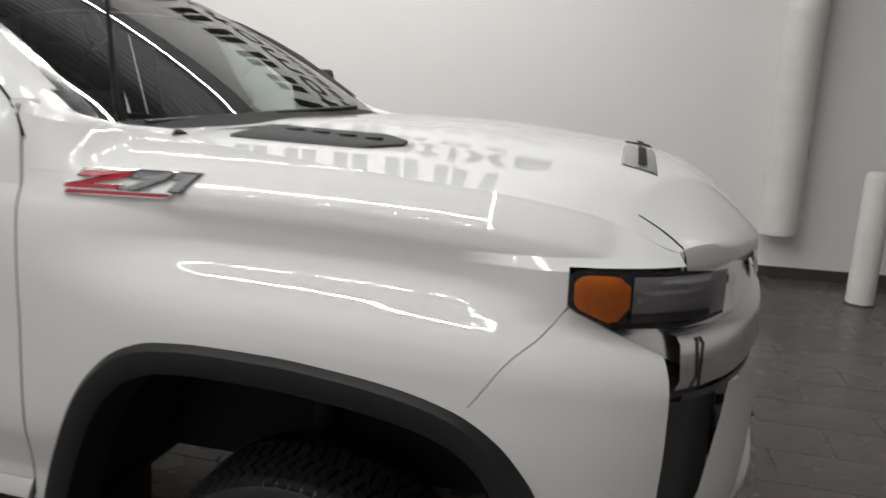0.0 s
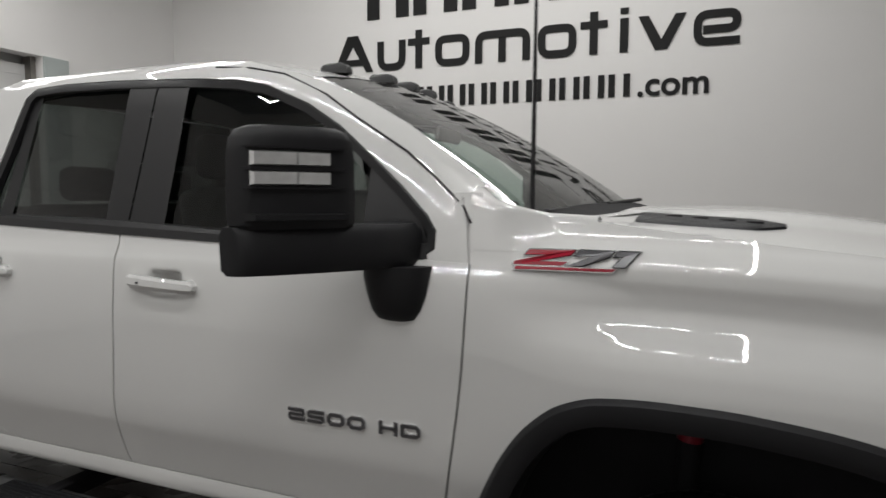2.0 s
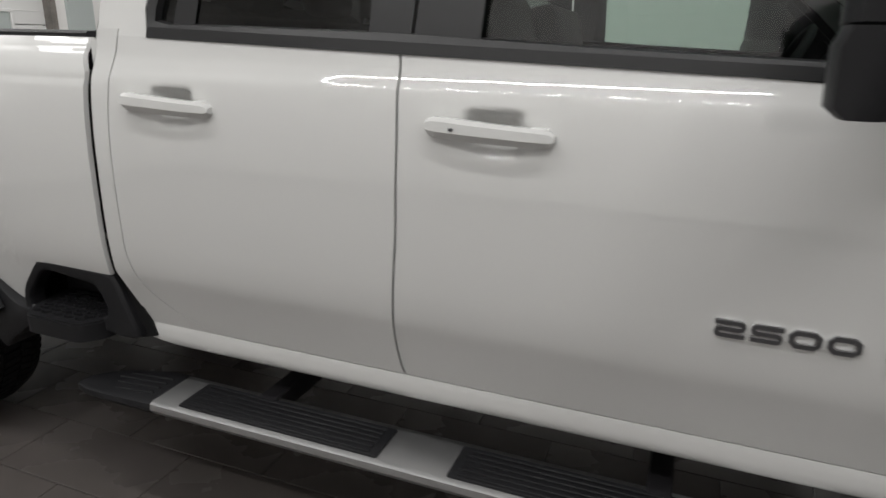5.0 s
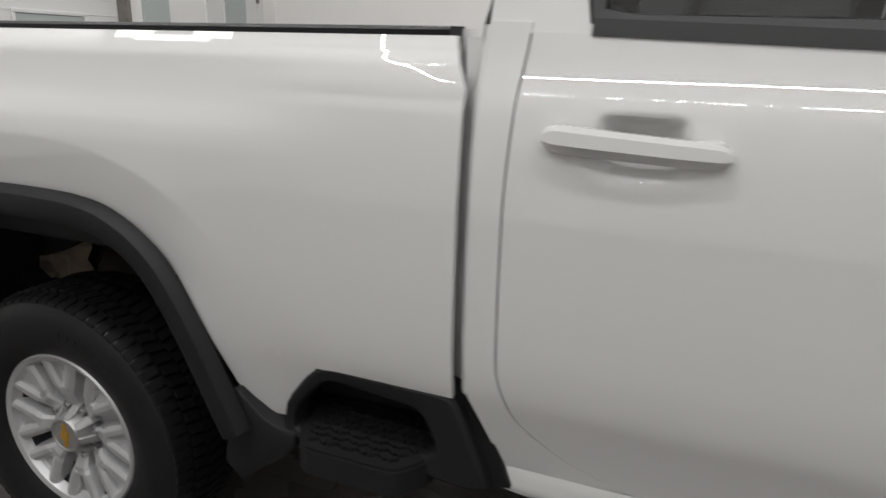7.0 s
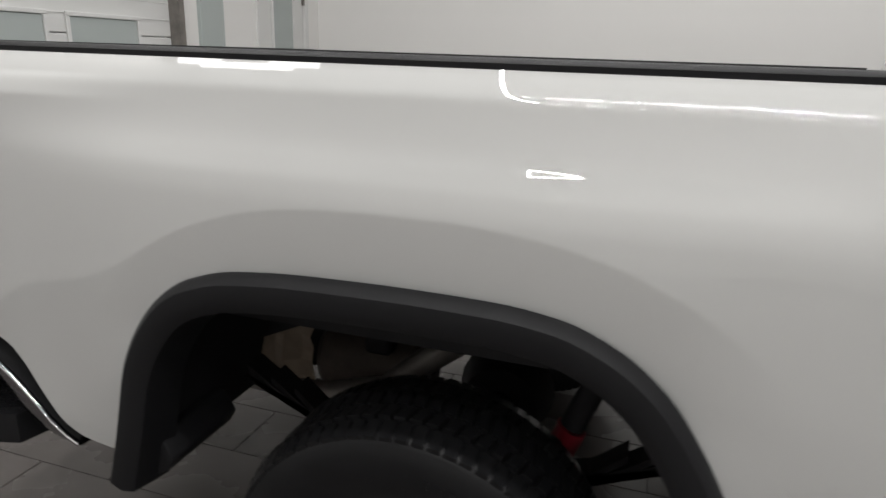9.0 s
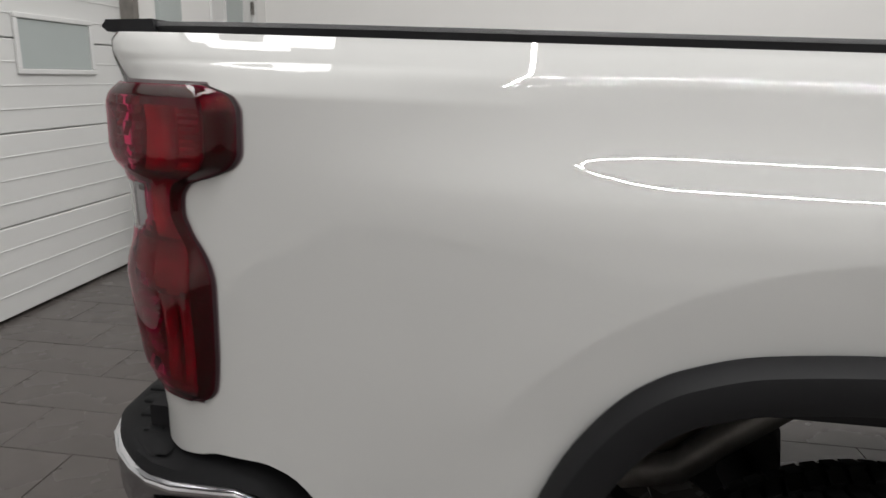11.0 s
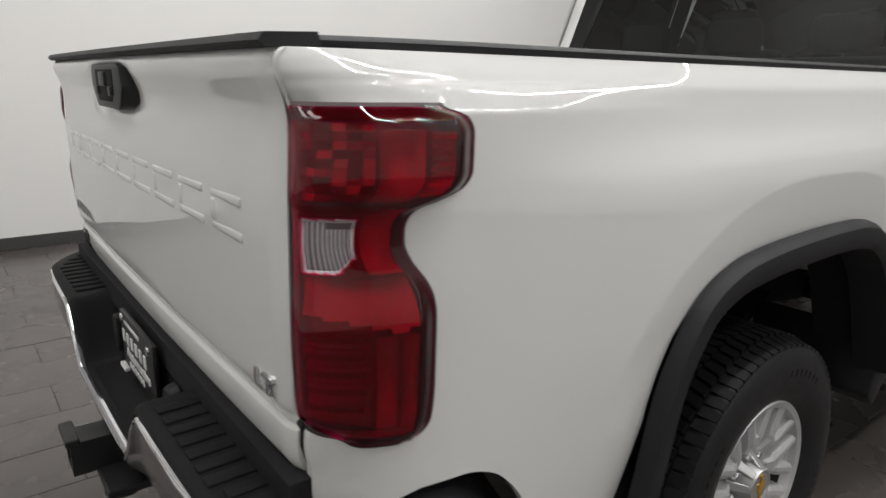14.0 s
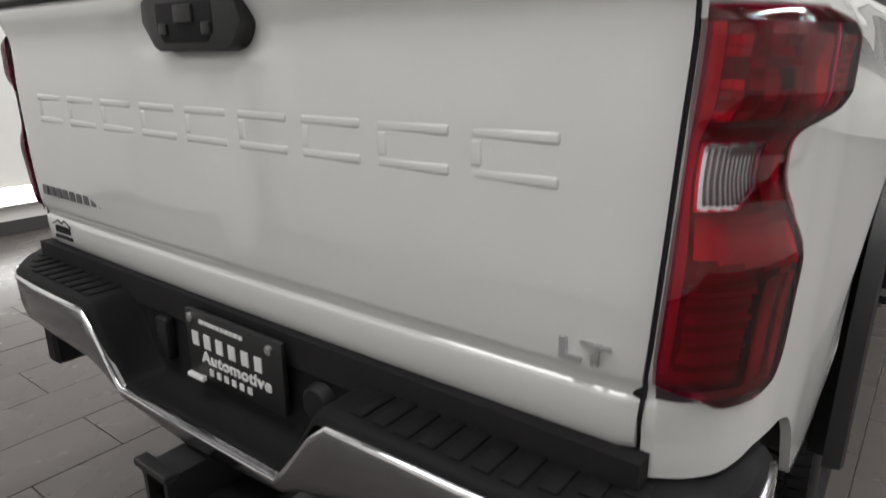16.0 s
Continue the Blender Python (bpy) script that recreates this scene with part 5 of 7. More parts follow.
# towing mirrors
def mirror(sg):
    def Y(v):
        return sg * v
    base = part("mirror_base", loft([[Vector((-0.948 - 0.03 * (z - 1.23) + 0.098 * math.copysign(abs(math.cos(a)) ** 0.7, math.cos(a)) * k, Y(0.955 + 0.085 * math.copysign(abs(math.sin(a)) ** 0.8, math.sin(a)) * k), z)) for a in (2 * math.pi * q / 18 for q in range(18))] for z, k in ((1.222, 0.44), (1.230, 0.66), (1.254, 0.82), (1.30, 0.95), (1.345, 1.02), (1.374, 1.02))]), BLACK_PLASTIC, truck, "black towing mirror with turn lamps")
    arm = [[Vector((x, Y(y), z)) for x, z in ((xf, 1.372), (xf + 0.012, 1.40), (xf + 0.008, 1.465), (xf - 0.012, 1.486), (xb, 1.486), (xb - 0.01, 1.46), (xb - 0.006, 1.385), (xb + 0.01, 1.372))] for y, xf, xb in ((0.895, -0.92, -1.0), (0.96, -0.905, -1.03), (1.09, -0.965, -1.11), (1.21, -1.045, -1.19), (1.30, -1.115, -1.22), (1.34, -1.155, -1.22), (1.354, -1.175, -1.215))]
    part("mirror_arm", loft(arm), BLACK_PLASTIC, base)
    head = []
    for z, g in ((1.480, 0.86), (1.490, 0.96), (1.52, 0.97), (1.65, 0.96), (1.69, 0.93), (1.712, 0.84), (1.722, 0.66)):
        ring = []
        for y, x in ((1.365, -1.175), (1.352, -1.14), (1.30, -1.088), (1.22, -1.028), (1.16, -0.995), (1.13, -0.992), (1.118, -1.01), (1.118, -1.10), (1.15, -1.17), (1.22, -1.215), (1.33, -1.225), (1.36, -1.21)):
            cy, cx = 1.24, -1.10
            ring.append(Vector((cx + (x - cx) * g, Y(cy - 0.008 + (y - cy) * g), z)))
        head.append(ring)
    hd = part("mirror_head", loft(head), BLACK_PLASTIC, base)
    for z0, z1 in ((1.598, 1.632), (1.553, 1.586)):
        for ya, yb in ((1.345, 1.272), (1.268, 1.203)):
            def face_x(y):
                return float(np.interp(y, [1.13, 1.16, 1.22, 1.30, 1.352], [-0.997, -0.999, -1.031, -1.090, -1.14])) + 0.003
            dz = 0.03
            lamp = loft([[Vector((face_x(y) + o, Y(y), z + dz)) for o, z in ((-0.01, z0), (0.003, z0 + 0.003), (0.003, z1 - 0.003), (-0.01, z1))] for y in span(ya, yb, 5)])
            part("mirror_lamp", lamp, WHITE_LENS, hd, "clear mirror lamp")
    strip = lambda z, h, o: loft([[Vector((face_x(y) - 0.004 + a, Y(y), zz)) for a, zz in ((-0.02, z), (o, z + h * 0.15), (o, z + h * 0.85), (-0.02, z + h))] for y in span(1.348, 1.165, 8)])
    for z, h in ((1.668, 0.005), (1.574, 0.005), (1.617, 0.009)):
        part("mirror_groove", strip(z, h, 0.0035), DARK_VOID, hd, "", False)
    part("mirror_rib", strip(1.500, 0.018, 0.014), BLACK_PLASTIC, hd)
    part("mirror_glass", box_bm(-1.222, -1.214, min(Y(1.20), Y(1.305)), max(Y(1.20), Y(1.305)), 1.53, 1.68, 0.002, 1), CHROME, hd)


mirror(-1)
mirror(1)

# antenna, roof lamps, wipers
ant = part("antenna", tube([(-0.628, -0.80, 1.505), (-0.628, -0.80, 1.56), (-0.626, -0.80, 2.10)], [0.011, 0.007, 0.0045], 10), BLACK_TRIM, truck, "thin black whip antenna")
part("antenna_foot", moved(revolve([(0.001, 0.03), (0.014, 0.028), (0.022, 0.0)], 16), Matrix.Translation((-0.628, -0.80, 1.49)) @ Matrix.Rotation(radians(90), 4, "X")), BLACK_TRIM, ant)
for ry in (-0.50, -0.20, 0.0, 0.20, 0.50):
    rx = -1.47 + 0.07 * (1 - (ry / 0.7) ** 2)
    rz = 1.988 + 0.035 * (1 - abs(ry / 0.75) ** 2.6)
    lamp = loft([[Vector((rx + dx * k, ry + dy * k, rz + h)) for dx, dy in ((-0.065, 0.0), (-0.05, 0.032), (0.03, 0.034), (0.062, 0.02), (0.062, -0.02), (0.03, -0.034), (-0.05, -0.032))] for h, k in ((-0.02, 0.95), (0.002, 0.9), (0.012, 0.75), (0.018, 0.45))])
    part("roof_lamp", lamp, BLACK_TRIM, truck, "dark roof clearance lamp")
for w0, w1 in (((-0.50, -0.30, 1.537), (-0.44, 0.14, 1.550)), ((-0.60, -0.74, 1.517), (-0.50, -0.20, 1.540))):
    part("wiper", tube([w0, w1], 0.007, 8), BLACK_TRIM, truck)
part("shark_fin", loft([[Vector((-1.62 + dx * k, 0.16 + dy * k, 2.055 + h)) for dx, dy in ((-0.09, 0.0), (-0.05, 0.03), (0.06, 0.02), (0.10, 0.0), (0.06, -0.02), (-0.05, -0.03))] for h, k in ((-0.01, 1.0), (0.03, 0.75), (0.06, 0.4))]), BLACK_GLOSS, truck)

# running boards
def running_board(sg):
    def Y(v):
        return sg * v
    x0, x1 = -2.755, -0.98
    sec = ((0.885, 0.405), (0.878, 0.428), (0.885, 0.440), (1.040, 0.440), (1.054, 0.434), (1.057, 0.418), (1.046, 0.402), (0.91, 0.395))
    board = part("running_board", loft([[Vector((x, Y(y), z)) for y, z in sec] for x in (x0, x1)]), BRUSHED, truck, "brushed aluminium running board with black step pads", True, 30)
    for a, b in ((-2.665, -2.03), (-1.84, -1.21)):
        pad = part("step_pad", moved(box_bm(a, b, min(Y(0.905), Y(1.038)), max(Y(0.905), Y(1.042)), 0.436, 0.447, 0.005, 2), Matrix.Identity(4)), BLACK_PLASTIC, board, "black ribbed step pad")
        for k in range(6):
            y = Y(0.922 + 0.0205 * k)
            part("pad_rib", box_bm(a + 0.025, b - 0.025, y - 0.006, y + 0.006, 0.4465, 0.4515, 0.002, 1), BLACK_PLASTIC, pad)
    for xe, d in ((x0, -1), (x1, 1)):
        rings = []
        for t, k, dy in ((0.0, 1.0, 0.0), (0.25, 1.0, 0.0), (0.6, 0.86, 0.012), (0.85, 0.62, 0.03), (1.0, 0.30, 0.045)):
            rings.append([Vector((xe + d * 0.30 * t, Y(0.965 + dy + (y - 0.965) * k * 1.02), 0.406 + (z - 0.406) * (1.06 - 0.35 * t))) for y, z in sec])
        cap = part("end_cap", loft(rings), BLACK_PLASTIC, board, "black end cap")
        for k in range(4):
            y = 0.925 + 0.028 * k
            part("cap_rib", tube([(xe + d * 0.03, Y(y), 0.4425), (xe + d * (0.20 - 0.02 * abs(k - 1)), Y(y + 0.012), 0.438)], 0.004, 6), BLACK_PLASTIC, cap)
    for x in (-2.45, -1.35):
        part("board_bracket", box_bm(x - 0.03, x + 0.03, min(Y(0.60), Y(0.93)), max(Y(0.60), Y(0.93)), 0.385, 0.45, 0.005, 1), DARK_VOID, board)


running_board(-1)
running_board(1)

# bed corner step between cab and rear wheel
def corner_step(sg):
    out = [(-3.308, 0.60), (-3.304, 0.684), (-3.228, 0.785), (-3.19, 0.796), (-2.915, 0.79), (-2.868, 0.675), (-2.83, 0.592), (-2.90, 0.585), (-3.0, 0.60), (-3.29, 0.60)]
    hole = [(-3.280, 0.625), (-3.276, 0.675), (-3.212, 0.752), (-3.185, 0.760), (-2.99, 0.742), (-2.965, 0.70), (-2.95, 0.66), (-2.97, 0.640), (-3.0, 0.63), (-3.26, 0.625)]
    out, hole = eased(out, 0.030), eased(hole, 0.022)
    rings = [[Vector((x, sg * y, z)) for x, z in pts] for pts, y in ((out, 0.955), (out, 0.974), (grown(out, -0.004), 0.981), (grown(out, -0.010), 0.984), (grown(hole, 0.010), 0.983), (grown(hole, 0.004), 0.980), (hole, 0.972), (hole, 0.93))]
    bm = bmesh.new()
    vs = [[bm.verts.new(p) for p in r] for r in rings]
    n = len(out)
    for a, b in zip(vs, vs[1:]):
        for k in range(n):
            bm.faces.new((a[k], a[(k + 1) % n], b[(k + 1) % n], b[k]))
    bmesh.ops.recalc_face_normals(bm, faces=bm.faces[:])
    st = part("bed_step", bm, BLACK_PLASTIC, truck, "black plastic bed step with studded pad", True, 25)
    part("step_recess", box_bm(-3.31, -2.93, min(sg * 0.80, sg * 0.82), max(sg * 0.80, sg * 0.82), 0.58, 0.76), DARK_VOID, st, "", False)
    part("step_roof", box_bm(-3.30, -2.95, min(sg * 0.82, sg * 0.95), max(sg * 0.82, sg * 0.95), 0.745, 0.755), DARK_VOID, st, "", False)
    tread = eased([(-3.295, 0.815), (-3.265, 0.985), (-3.225, 1.045), (-3.01, 1.045), (-2.965, 0.985), (-2.95, 0.815)], 0.02)
    bm = bmesh.new()
    loft([[Vector((x, sg * y, z)) for x, y in tread] for z in (0.575, 0.622, 0.634)], True, True, bm)
    bmesh.ops.bevel(bm, geom=[e for e in bm.edges if e.verts[0].co.z > 0.63 and e.verts[1].co.z > 0.63], offset=0.006, segments=2, affect="EDGES")
    part("step_shelf", bm, BLACK_PLASTIC, st)
    studs = bmesh.new()
    for i in range(13):
        for j in range(8):
            x, y = -3.27 + 0.023 * i + (0.0115 if j % 2 else 0), 0.85 + 0.023 * j
            if abs(x + 3.115) < 0.13 - max(0.0, y - 0.97) * 0.5 and y < 1.02:
                b2 = box_bm(-0.0105, 0.0105, -0.0045, 0.0045, 0, 0.008)
                moved(b2, Matrix.Translation((x, sg * y, 0.634)) @ Matrix.Rotation(radians(35 if (i + j) % 2 else -35), 4, "Z"))
                join(studs, b2)
    tagged(part("step_studs", studs, BLACK_PLASTIC, st, "", False), kind="stuff")


corner_step(-1)
corner_step(1)

# ---- the pickup truck: tail ----


def gate_sheet():
    bm = bmesh.new()
    zs = span(0.842, 0.905, 6) + span(0.909, 0.958, 18) + [0.97, 0.985] + span(1.0, 1.30, 16) + span(1.31, 1.452, 22)
    ss = span(-1.0, 1.0, 72)
    vs = []
    for s in ss:
        row = []
        for z in zs:
            y = s * GATE_Y(z)
            bow = 0.010 * (1 - (y / 0.836) ** 2)
            edge = 0.008 * max(0.0, (abs(s) - 0.978) / 0.022) ** 2
            # the scoop round the pull handle
            dent = 0.030 * math.exp(-abs(y / 0.165) ** 4 - abs((z - 1.385) / 0.045) ** 4)
            row.append(bm.verts.new((GATE_X(z) - bow + edge + dent, y, z)))
        vs.append(row)
    for a, b in zip(vs, vs[1:]):
        for k in range(len(zs) - 1):
            bm.faces.new((a[k], a[k + 1], b[k + 1], b[k]))
    # returned edges
    for row in (vs[0], vs[-1]):
        a = [bm.verts.new(v.co) for v in row]
        b = [bm.verts.new(v.co + Vector((0.008, 0, 0))) for v in row]
        for k in range(len(a) - 1):
            bm.faces.new((a[k], a[k + 1], b[k + 1], b[k]))
    low = [r[0] for r in vs]
    a = [bm.verts.new(v.co) for v in low]
    b = [bm.verts.new(v.co + Vector((0.05, 0, 0))) for v in low]
    for k in range(len(a) - 1):
        bm.faces.new((a[k], a[k + 1], b[k + 1], b[k]))
    bmesh.ops.recalc_face_normals(bm, faces=bm.faces[:])
    return bm


tailgate = part("tailgate", gate_sheet(), PAINT, truck, "white tailgate with stamped bars and black pull handle")
for sg in (-1, 1):
    part("gate_seam", loft([[Vector((x, sg * (GATE_Y(z) + d), z)) for x, d in ((-5.17, -0.025), (GATE_X(z) + 0.0112, -0.025), (GATE_X(z) + 0.0112, 0.0048), (-5.17, 0.0048))] for z in span(0.842, 1.442, 12)]), DARK_VOID, tailgate, "", False)
part("gate_inner", box_bm(-5.215, -5.19, -0.83, 0.83, 0.85, 1.44), DARK_VOID, tailgate, "", False)
cap = loft([[Vector((x - 0.010 * (1 - (y / 0.86) ** 2), y, z)) for x, z in ((-5.270, 1.447), (-5.278, 1.454), (-5.271, 1.4635), (-5.20, 1.4665), (-5.195, 1.446))] for y in span(-0.861, 0.861, 24)])
part("gate_cap", cap, BLACK_PLASTIC, tailgate, "black plastic tailgate cap")


def gate_shape(outline, x0, x1, bevel=0.0):
    """A shape given in y and z, standing between x0 and x1."""
    bm = prism([(y, z) for y, z in outline], x0, x1, bevel)
    for v in bm.verts:
        v.co = Vector((v.co.y, v.co.x, v.co.z))
    bmesh.ops.recalc_face_normals(bm, faces=bm.faces[:])
    return bm


handle = part("pull_handle", gate_shape([(-0.160, 1.385), (-0.142, 1.425), (-0.125, 1.432), (0.118, 1.432), (0.136, 1.425), (0.138, 1.388), (0.104, 1.345), (0.088, 1.338), (-0.112, 1.338), (-0.130, 1.345)], -5.284, -5.245, 0.004), BLACK_TRIM, tailgate, "black tailgate pull handle")
part("handle_grip", gate_shape([(-0.085, 1.372), (-0.085, 1.420), (0.085, 1.420), (0.085, 1.372), (0.065, 1.352), (-0.065, 1.352)], -5.2855, -5.277, 0.002), DARK_VOID, handle)
part("camera_lens", gate_shape([(0.02, 1.385), (0.02, 1.415), (-0.035, 1.415), (-0.035, 1.385)], -5.292, -5.278, 0.003), BLACK_TRIM, handle)
for hy in (-0.07, 0.06):
    part("handle_switch", gate_shape([(hy - 0.012, 1.365), (hy - 0.012, 1.385), (hy + 0.012, 1.385), (hy + 0.012, 1.365)], -5.291, -5.280, 0.003), BLACK_TRIM, handle)

# stamped bars across the gate, nine plain shapes
for k in range(9):
    ya = 0.710 - 0.1625 * k
    y0, y1 = ya - 0.130, ya
    bm = bmesh.new()
    for o, h in (((y0, y1, 1.174, 1.243), 0.0),):
        a0, a1, z0, z1 = o
        for (p0, p1, q0, q1) in ((a0, a1, z1 - 0.016, z1), (a0, a1, z0, z0 + 0.016), (a1 - 0.020, a1, z0 + 0.016, z1 - 0.016)):
            xf = -5.2585 - 0.010 * (1 - ((p0 + p1) / 2 / 0.836) ** 2)
            b2 = box_bm(xf + 0.0011, xf + 0.014, p0, p1, q0, q1, 0.0045, 3)
            join(bm, b2)
    part("stamped_mark", bm, PAINT, tailgate)

# small badges: a row of dark bars, a sticker, the trim letters
for k in range(9):
    y = 0.775 - 0.0372 * k
    part("badge_bar", box_bm(-5.260, -5.250, y - 0.030, y, 0.984, 1.010, 0.002, 1), GREY_EMBLEM, tailgate, "", False)
st = part("dealer_sticker", gate_shape([(0.765, 0.868), (0.765, 0.876), (0.675, 0.876), (0.675, 0.868)], -5.252, -5.2475), SIGN_BLACK, tailgate, "small black dealer sticker with a mountain outline", False)
for k in range(6):
    y = 0.755 - 0.0135 * k
    part("sticker_bar", box_bm(-5.2535, -5.2475, y - 0.009, y, 0.885, 0.902), SIGN_BLACK, st, "", False)
for (ya, za), (yb, zb) in (((0.77, 0.905), (0.735, 0.918)), ((0.735, 0.918), (0.715, 0.910)), ((0.715, 0.910), (0.70, 0.921)), ((0.70, 0.921), (0.668, 0.905))):
    part("sticker_line", tube([(-5.2525, ya, za), (-5.2525, yb, zb)], 0.0016, 6), SIGN_BLACK, st)


def gate_text(body, y0, y1, z0, z1, x, extrude):
    """Lettering on the gate, read from behind the truck; y0 is its left end."""
    bm = fit_box(text_bm(body, 0.05, extrude, 1.05, 0.0015), 0, 1, z0, z1, 0)
    for v in bm.verts:
        v.co = Vector((x + v.co.y, y0 + (y1 - y0) * v.co.x, v.co.z))
    bmesh.ops.recalc_face_normals(bm, faces=bm.faces[:])
    return bm


part("trim_letters", gate_text("LT", -0.731, -0.800, 0.957, 0.987, -5.254, 0.006), SILVER, tailgate, "chrome raised trim letters", False)


# tail lamps
LAMP_OUT = pchip([(0.915, -5.128), (0.925, -5.106), (0.945, -5.094), (1.0, -5.089), (1.10, -5.088), (1.125, -5.092), (1.15, -5.104), (1.182, -5.130), (1.205, -5.139), (1.225, -5.138), (1.244, -5.126), (1.260, -5.078), (1.275, -5.046), (1.295, -5.034), (1.345, -5.033), (1.366, -5.044), (1.379, -5.085)])
LAMP_IN = -5.2445


def tail_pt(x, z, lift):
    p = plan_point(x, bed_side(min(x, -5.05), min(z, 1.37)) + lift)
    push = tail_push(x, min(z, 1.37))
    return Vector((p.x + push.x, p.y + push.y, z))


LOBE = pchip([(0.915, 0.006), (0.935, 0.013), (0.97, 0.018), (1.05, 0.022), (1.095, 0.024), (1.118, 0.021), (1.150, 0.011), (1.175, 0.007), (1.225, 0.007), (1.250, 0.012), (1.272, 0.026), (1.295, 0.032), (1.345, 0.032), (1.362, 0.027), (1.372, 0.017), (1.379, 0.008)])


def lens_lift(u, z):
    """How far the lens stands off the body: two boxy lobes and a low neck, sloping off to the outer edge."""
    return 0.005 + LOBE(z) * ramp01(u, -0.05, 0.10) * (1 - 0.93 * ramp01(u, 0.80, 1.0))


def lamp_pt(u, z, depth=0.0):
    return tail_pt(LAMP_IN + (LAMP_OUT(z) - LAMP_IN) * u, z, max(0.0015, lens_lift(u, z) - depth))


def lamp_sheet(u0, u1, z0, z1, depth, nu=10, nz=14, full=False, skip=None, tilt=0.0, dish=0.0):
    """A sheet in the tail lamp: u runs from the tailgate (0) to the lamp's outer edge (1), depth under the lens."""
    bm = bmesh.new()
    vs = []
    for j in range(nz + 1):
        row = []
        for i in range(nu + 1):
            u = u0 + (u1 - u0) * i / nu
            zl = z0 + (0.034 * max(0.0, 1 - u / 0.45) ** 1.6 if full else 0.0)
            z = zl + (z1 - zl) * j / nz
            row.append((bm.verts.new(lamp_pt(u, z, depth + tilt * j / nz + dish * (1 - (2 * j / nz - 1) ** 2) * (0.4 + 0.6 * (1 - (2 * i / nu - 1) ** 2)))), u, z))
        vs.append(row)
    for a, b in zip(vs, vs[1:]):
        for i in range(nu):
            cu, cz = (a[i][1] + b[i + 1][1]) / 2, (a[i][2] + b[i + 1][2]) / 2
            if skip is None or not skip(cu, cz):
                bm.faces.new((a[i][0], a[i + 1][0], b[i + 1][0], b[i][0]))
    bmesh.ops.recalc_face_normals(bm, faces=bm.faces[:])
    return bm


def in_reverse(u, z, m=0.0):
    """Inside the five-sided clear window of the reverse lamp."""
    low = 1.168 if u < 0.28 else 1.168 + (u - 0.28) * 0.13
    return 0.060 - m * 8 < u < 0.455 + m * 8 and low - m < z < 1.240 + m


def tail_lamp():
    lamps = both("tail_lamp", lamp_sheet(-0.008, 1.018, 0.911, 1.3835, 0.5, 24, 90, True), LAMP_BACK, truck, "red tail lamp with clear reverse lens")
    def add(name, bm, mat, label="", smooth=True):
        far = bm.copy()
        for v in far.verts:
            v.co.y = -v.co.y
        bmesh.ops.reverse_faces(far, faces=far.faces[:])
        part(name, bm, mat, lamps[0], label, smooth)
        part(name, far, mat, lamps[1], label, smooth)
    add("lens", lamp_sheet(0.0, 0.985, 0.915, 1.379, 0.0, 60, 150, True, in_reverse), RED_GLASS, "glossy red lens")
    add("rim_band", lamp_sheet(0.83, 1.012, 0.913, 1.381, 0.0030, 10, 90), LAMP_EDGE)
    add("rim_band", lamp_sheet(0.0, 0.86, 0.912, 0.926, 0.0030, 24, 3, True), LAMP_EDGE)
    add("rim_band", lamp_sheet(0.0, 0.85, 1.363, 1.3775, 0.0025, 20, 3), LAMP_EDGE)
    # upper chamber: stacked facets beside a smooth cup with fine ribs
    rng_l = random.Random(11)
    add("reflector", lamp_sheet(0.36, 0.62, 1.262, 1.352, 0.006, 12, 14, tilt=0.006, dish=0.012), LAMP_SILVER)
    add("reflector", lamp_sheet(0.63, 0.80, 1.268, 1.350, 0.005, 10, 14, dish=0.009), LAMP_SILVER)
    for k in range(8):
        add("reflector_rib", lamp_sheet(0.64, 0.79, 1.270 + 0.010 * k, 1.2755 + 0.010 * k, 0.0055, 4, 1, tilt=0.003), LAMP_SILVER)
    for i in range(5):
        for k in range(9):
            if rng_l.random() < 0.8:
                u, z = 0.045 + 0.060 * i, 1.264 + 0.0108 * k
                add("facet", lamp_sheet(u, u + 0.054, z, z + 0.0098, 0.006 + rng_l.uniform(0, 0.006), 2, 1, tilt=rng_l.uniform(-0.004, 0.005)), LAMP_SILVER if rng_l.random() < 0.75 else LAMP_DARK, smooth=False)
    add("divider", lamp_sheet(0.03, 0.60, 1.247, 1.258, 0.004, 10, 2), LAMP_DARK)
    # light guide down the inner edge
    add("light_guide", lamp_sheet(0.012, 0.040, 0.965, 1.362, 0.004, 2, 50), LAMP_SILVER)
    # neck beside the reverse lamp
    add("reflector", lamp_sheet(0.50, 0.82, 1.166, 1.252, 0.004, 8, 14, dish=0.006), LAMP_SILVER)
    # lower chamber: a bright shelf over louvres and a plain bay
    add("reflector", lamp_sheet(0.06, 0.80, 1.088, 1.160, 0.003, 16, 12, tilt=0.003, dish=0.010, skip=lambda u, z: z < 1.088 + 0.045 * abs(u - 0.62)), LAMP_SILVER)
    add("reflector", lamp_sheet(0.46, 0.62, 0.945, 1.084, 0.006, 8, 14, dish=0.010), LAMP_SILVER)
    add("reflector", lamp_sheet(0.66, 0.80, 0.945, 1.084, 0.006, 8, 14, dish=0.008), LAMP_SILVER)
    add("divider", lamp_sheet(0.622, 0.655, 0.945, 1.084, 0.006, 2, 12), LAMP_DARK)
    for k in range(13):
        z = 0.972 + 0.0087 * k
        u0 = 0.05 + rng_l.uniform(0, 0.02)
        add("louvre", lamp_sheet(u0, 0.42 - rng_l.uniform(0, 0.05), z, z + 0.0055, 0.006 + rng_l.uniform(0, 0.004), 6, 1, tilt=0.005), LAMP_SILVER if k % 3 else LAMP_DARK, smooth=False)
    add("reflector", lamp_sheet(0.05, 0.80, 0.928, 0.943, 0.006, 14, 3), LAMP_SILVER)
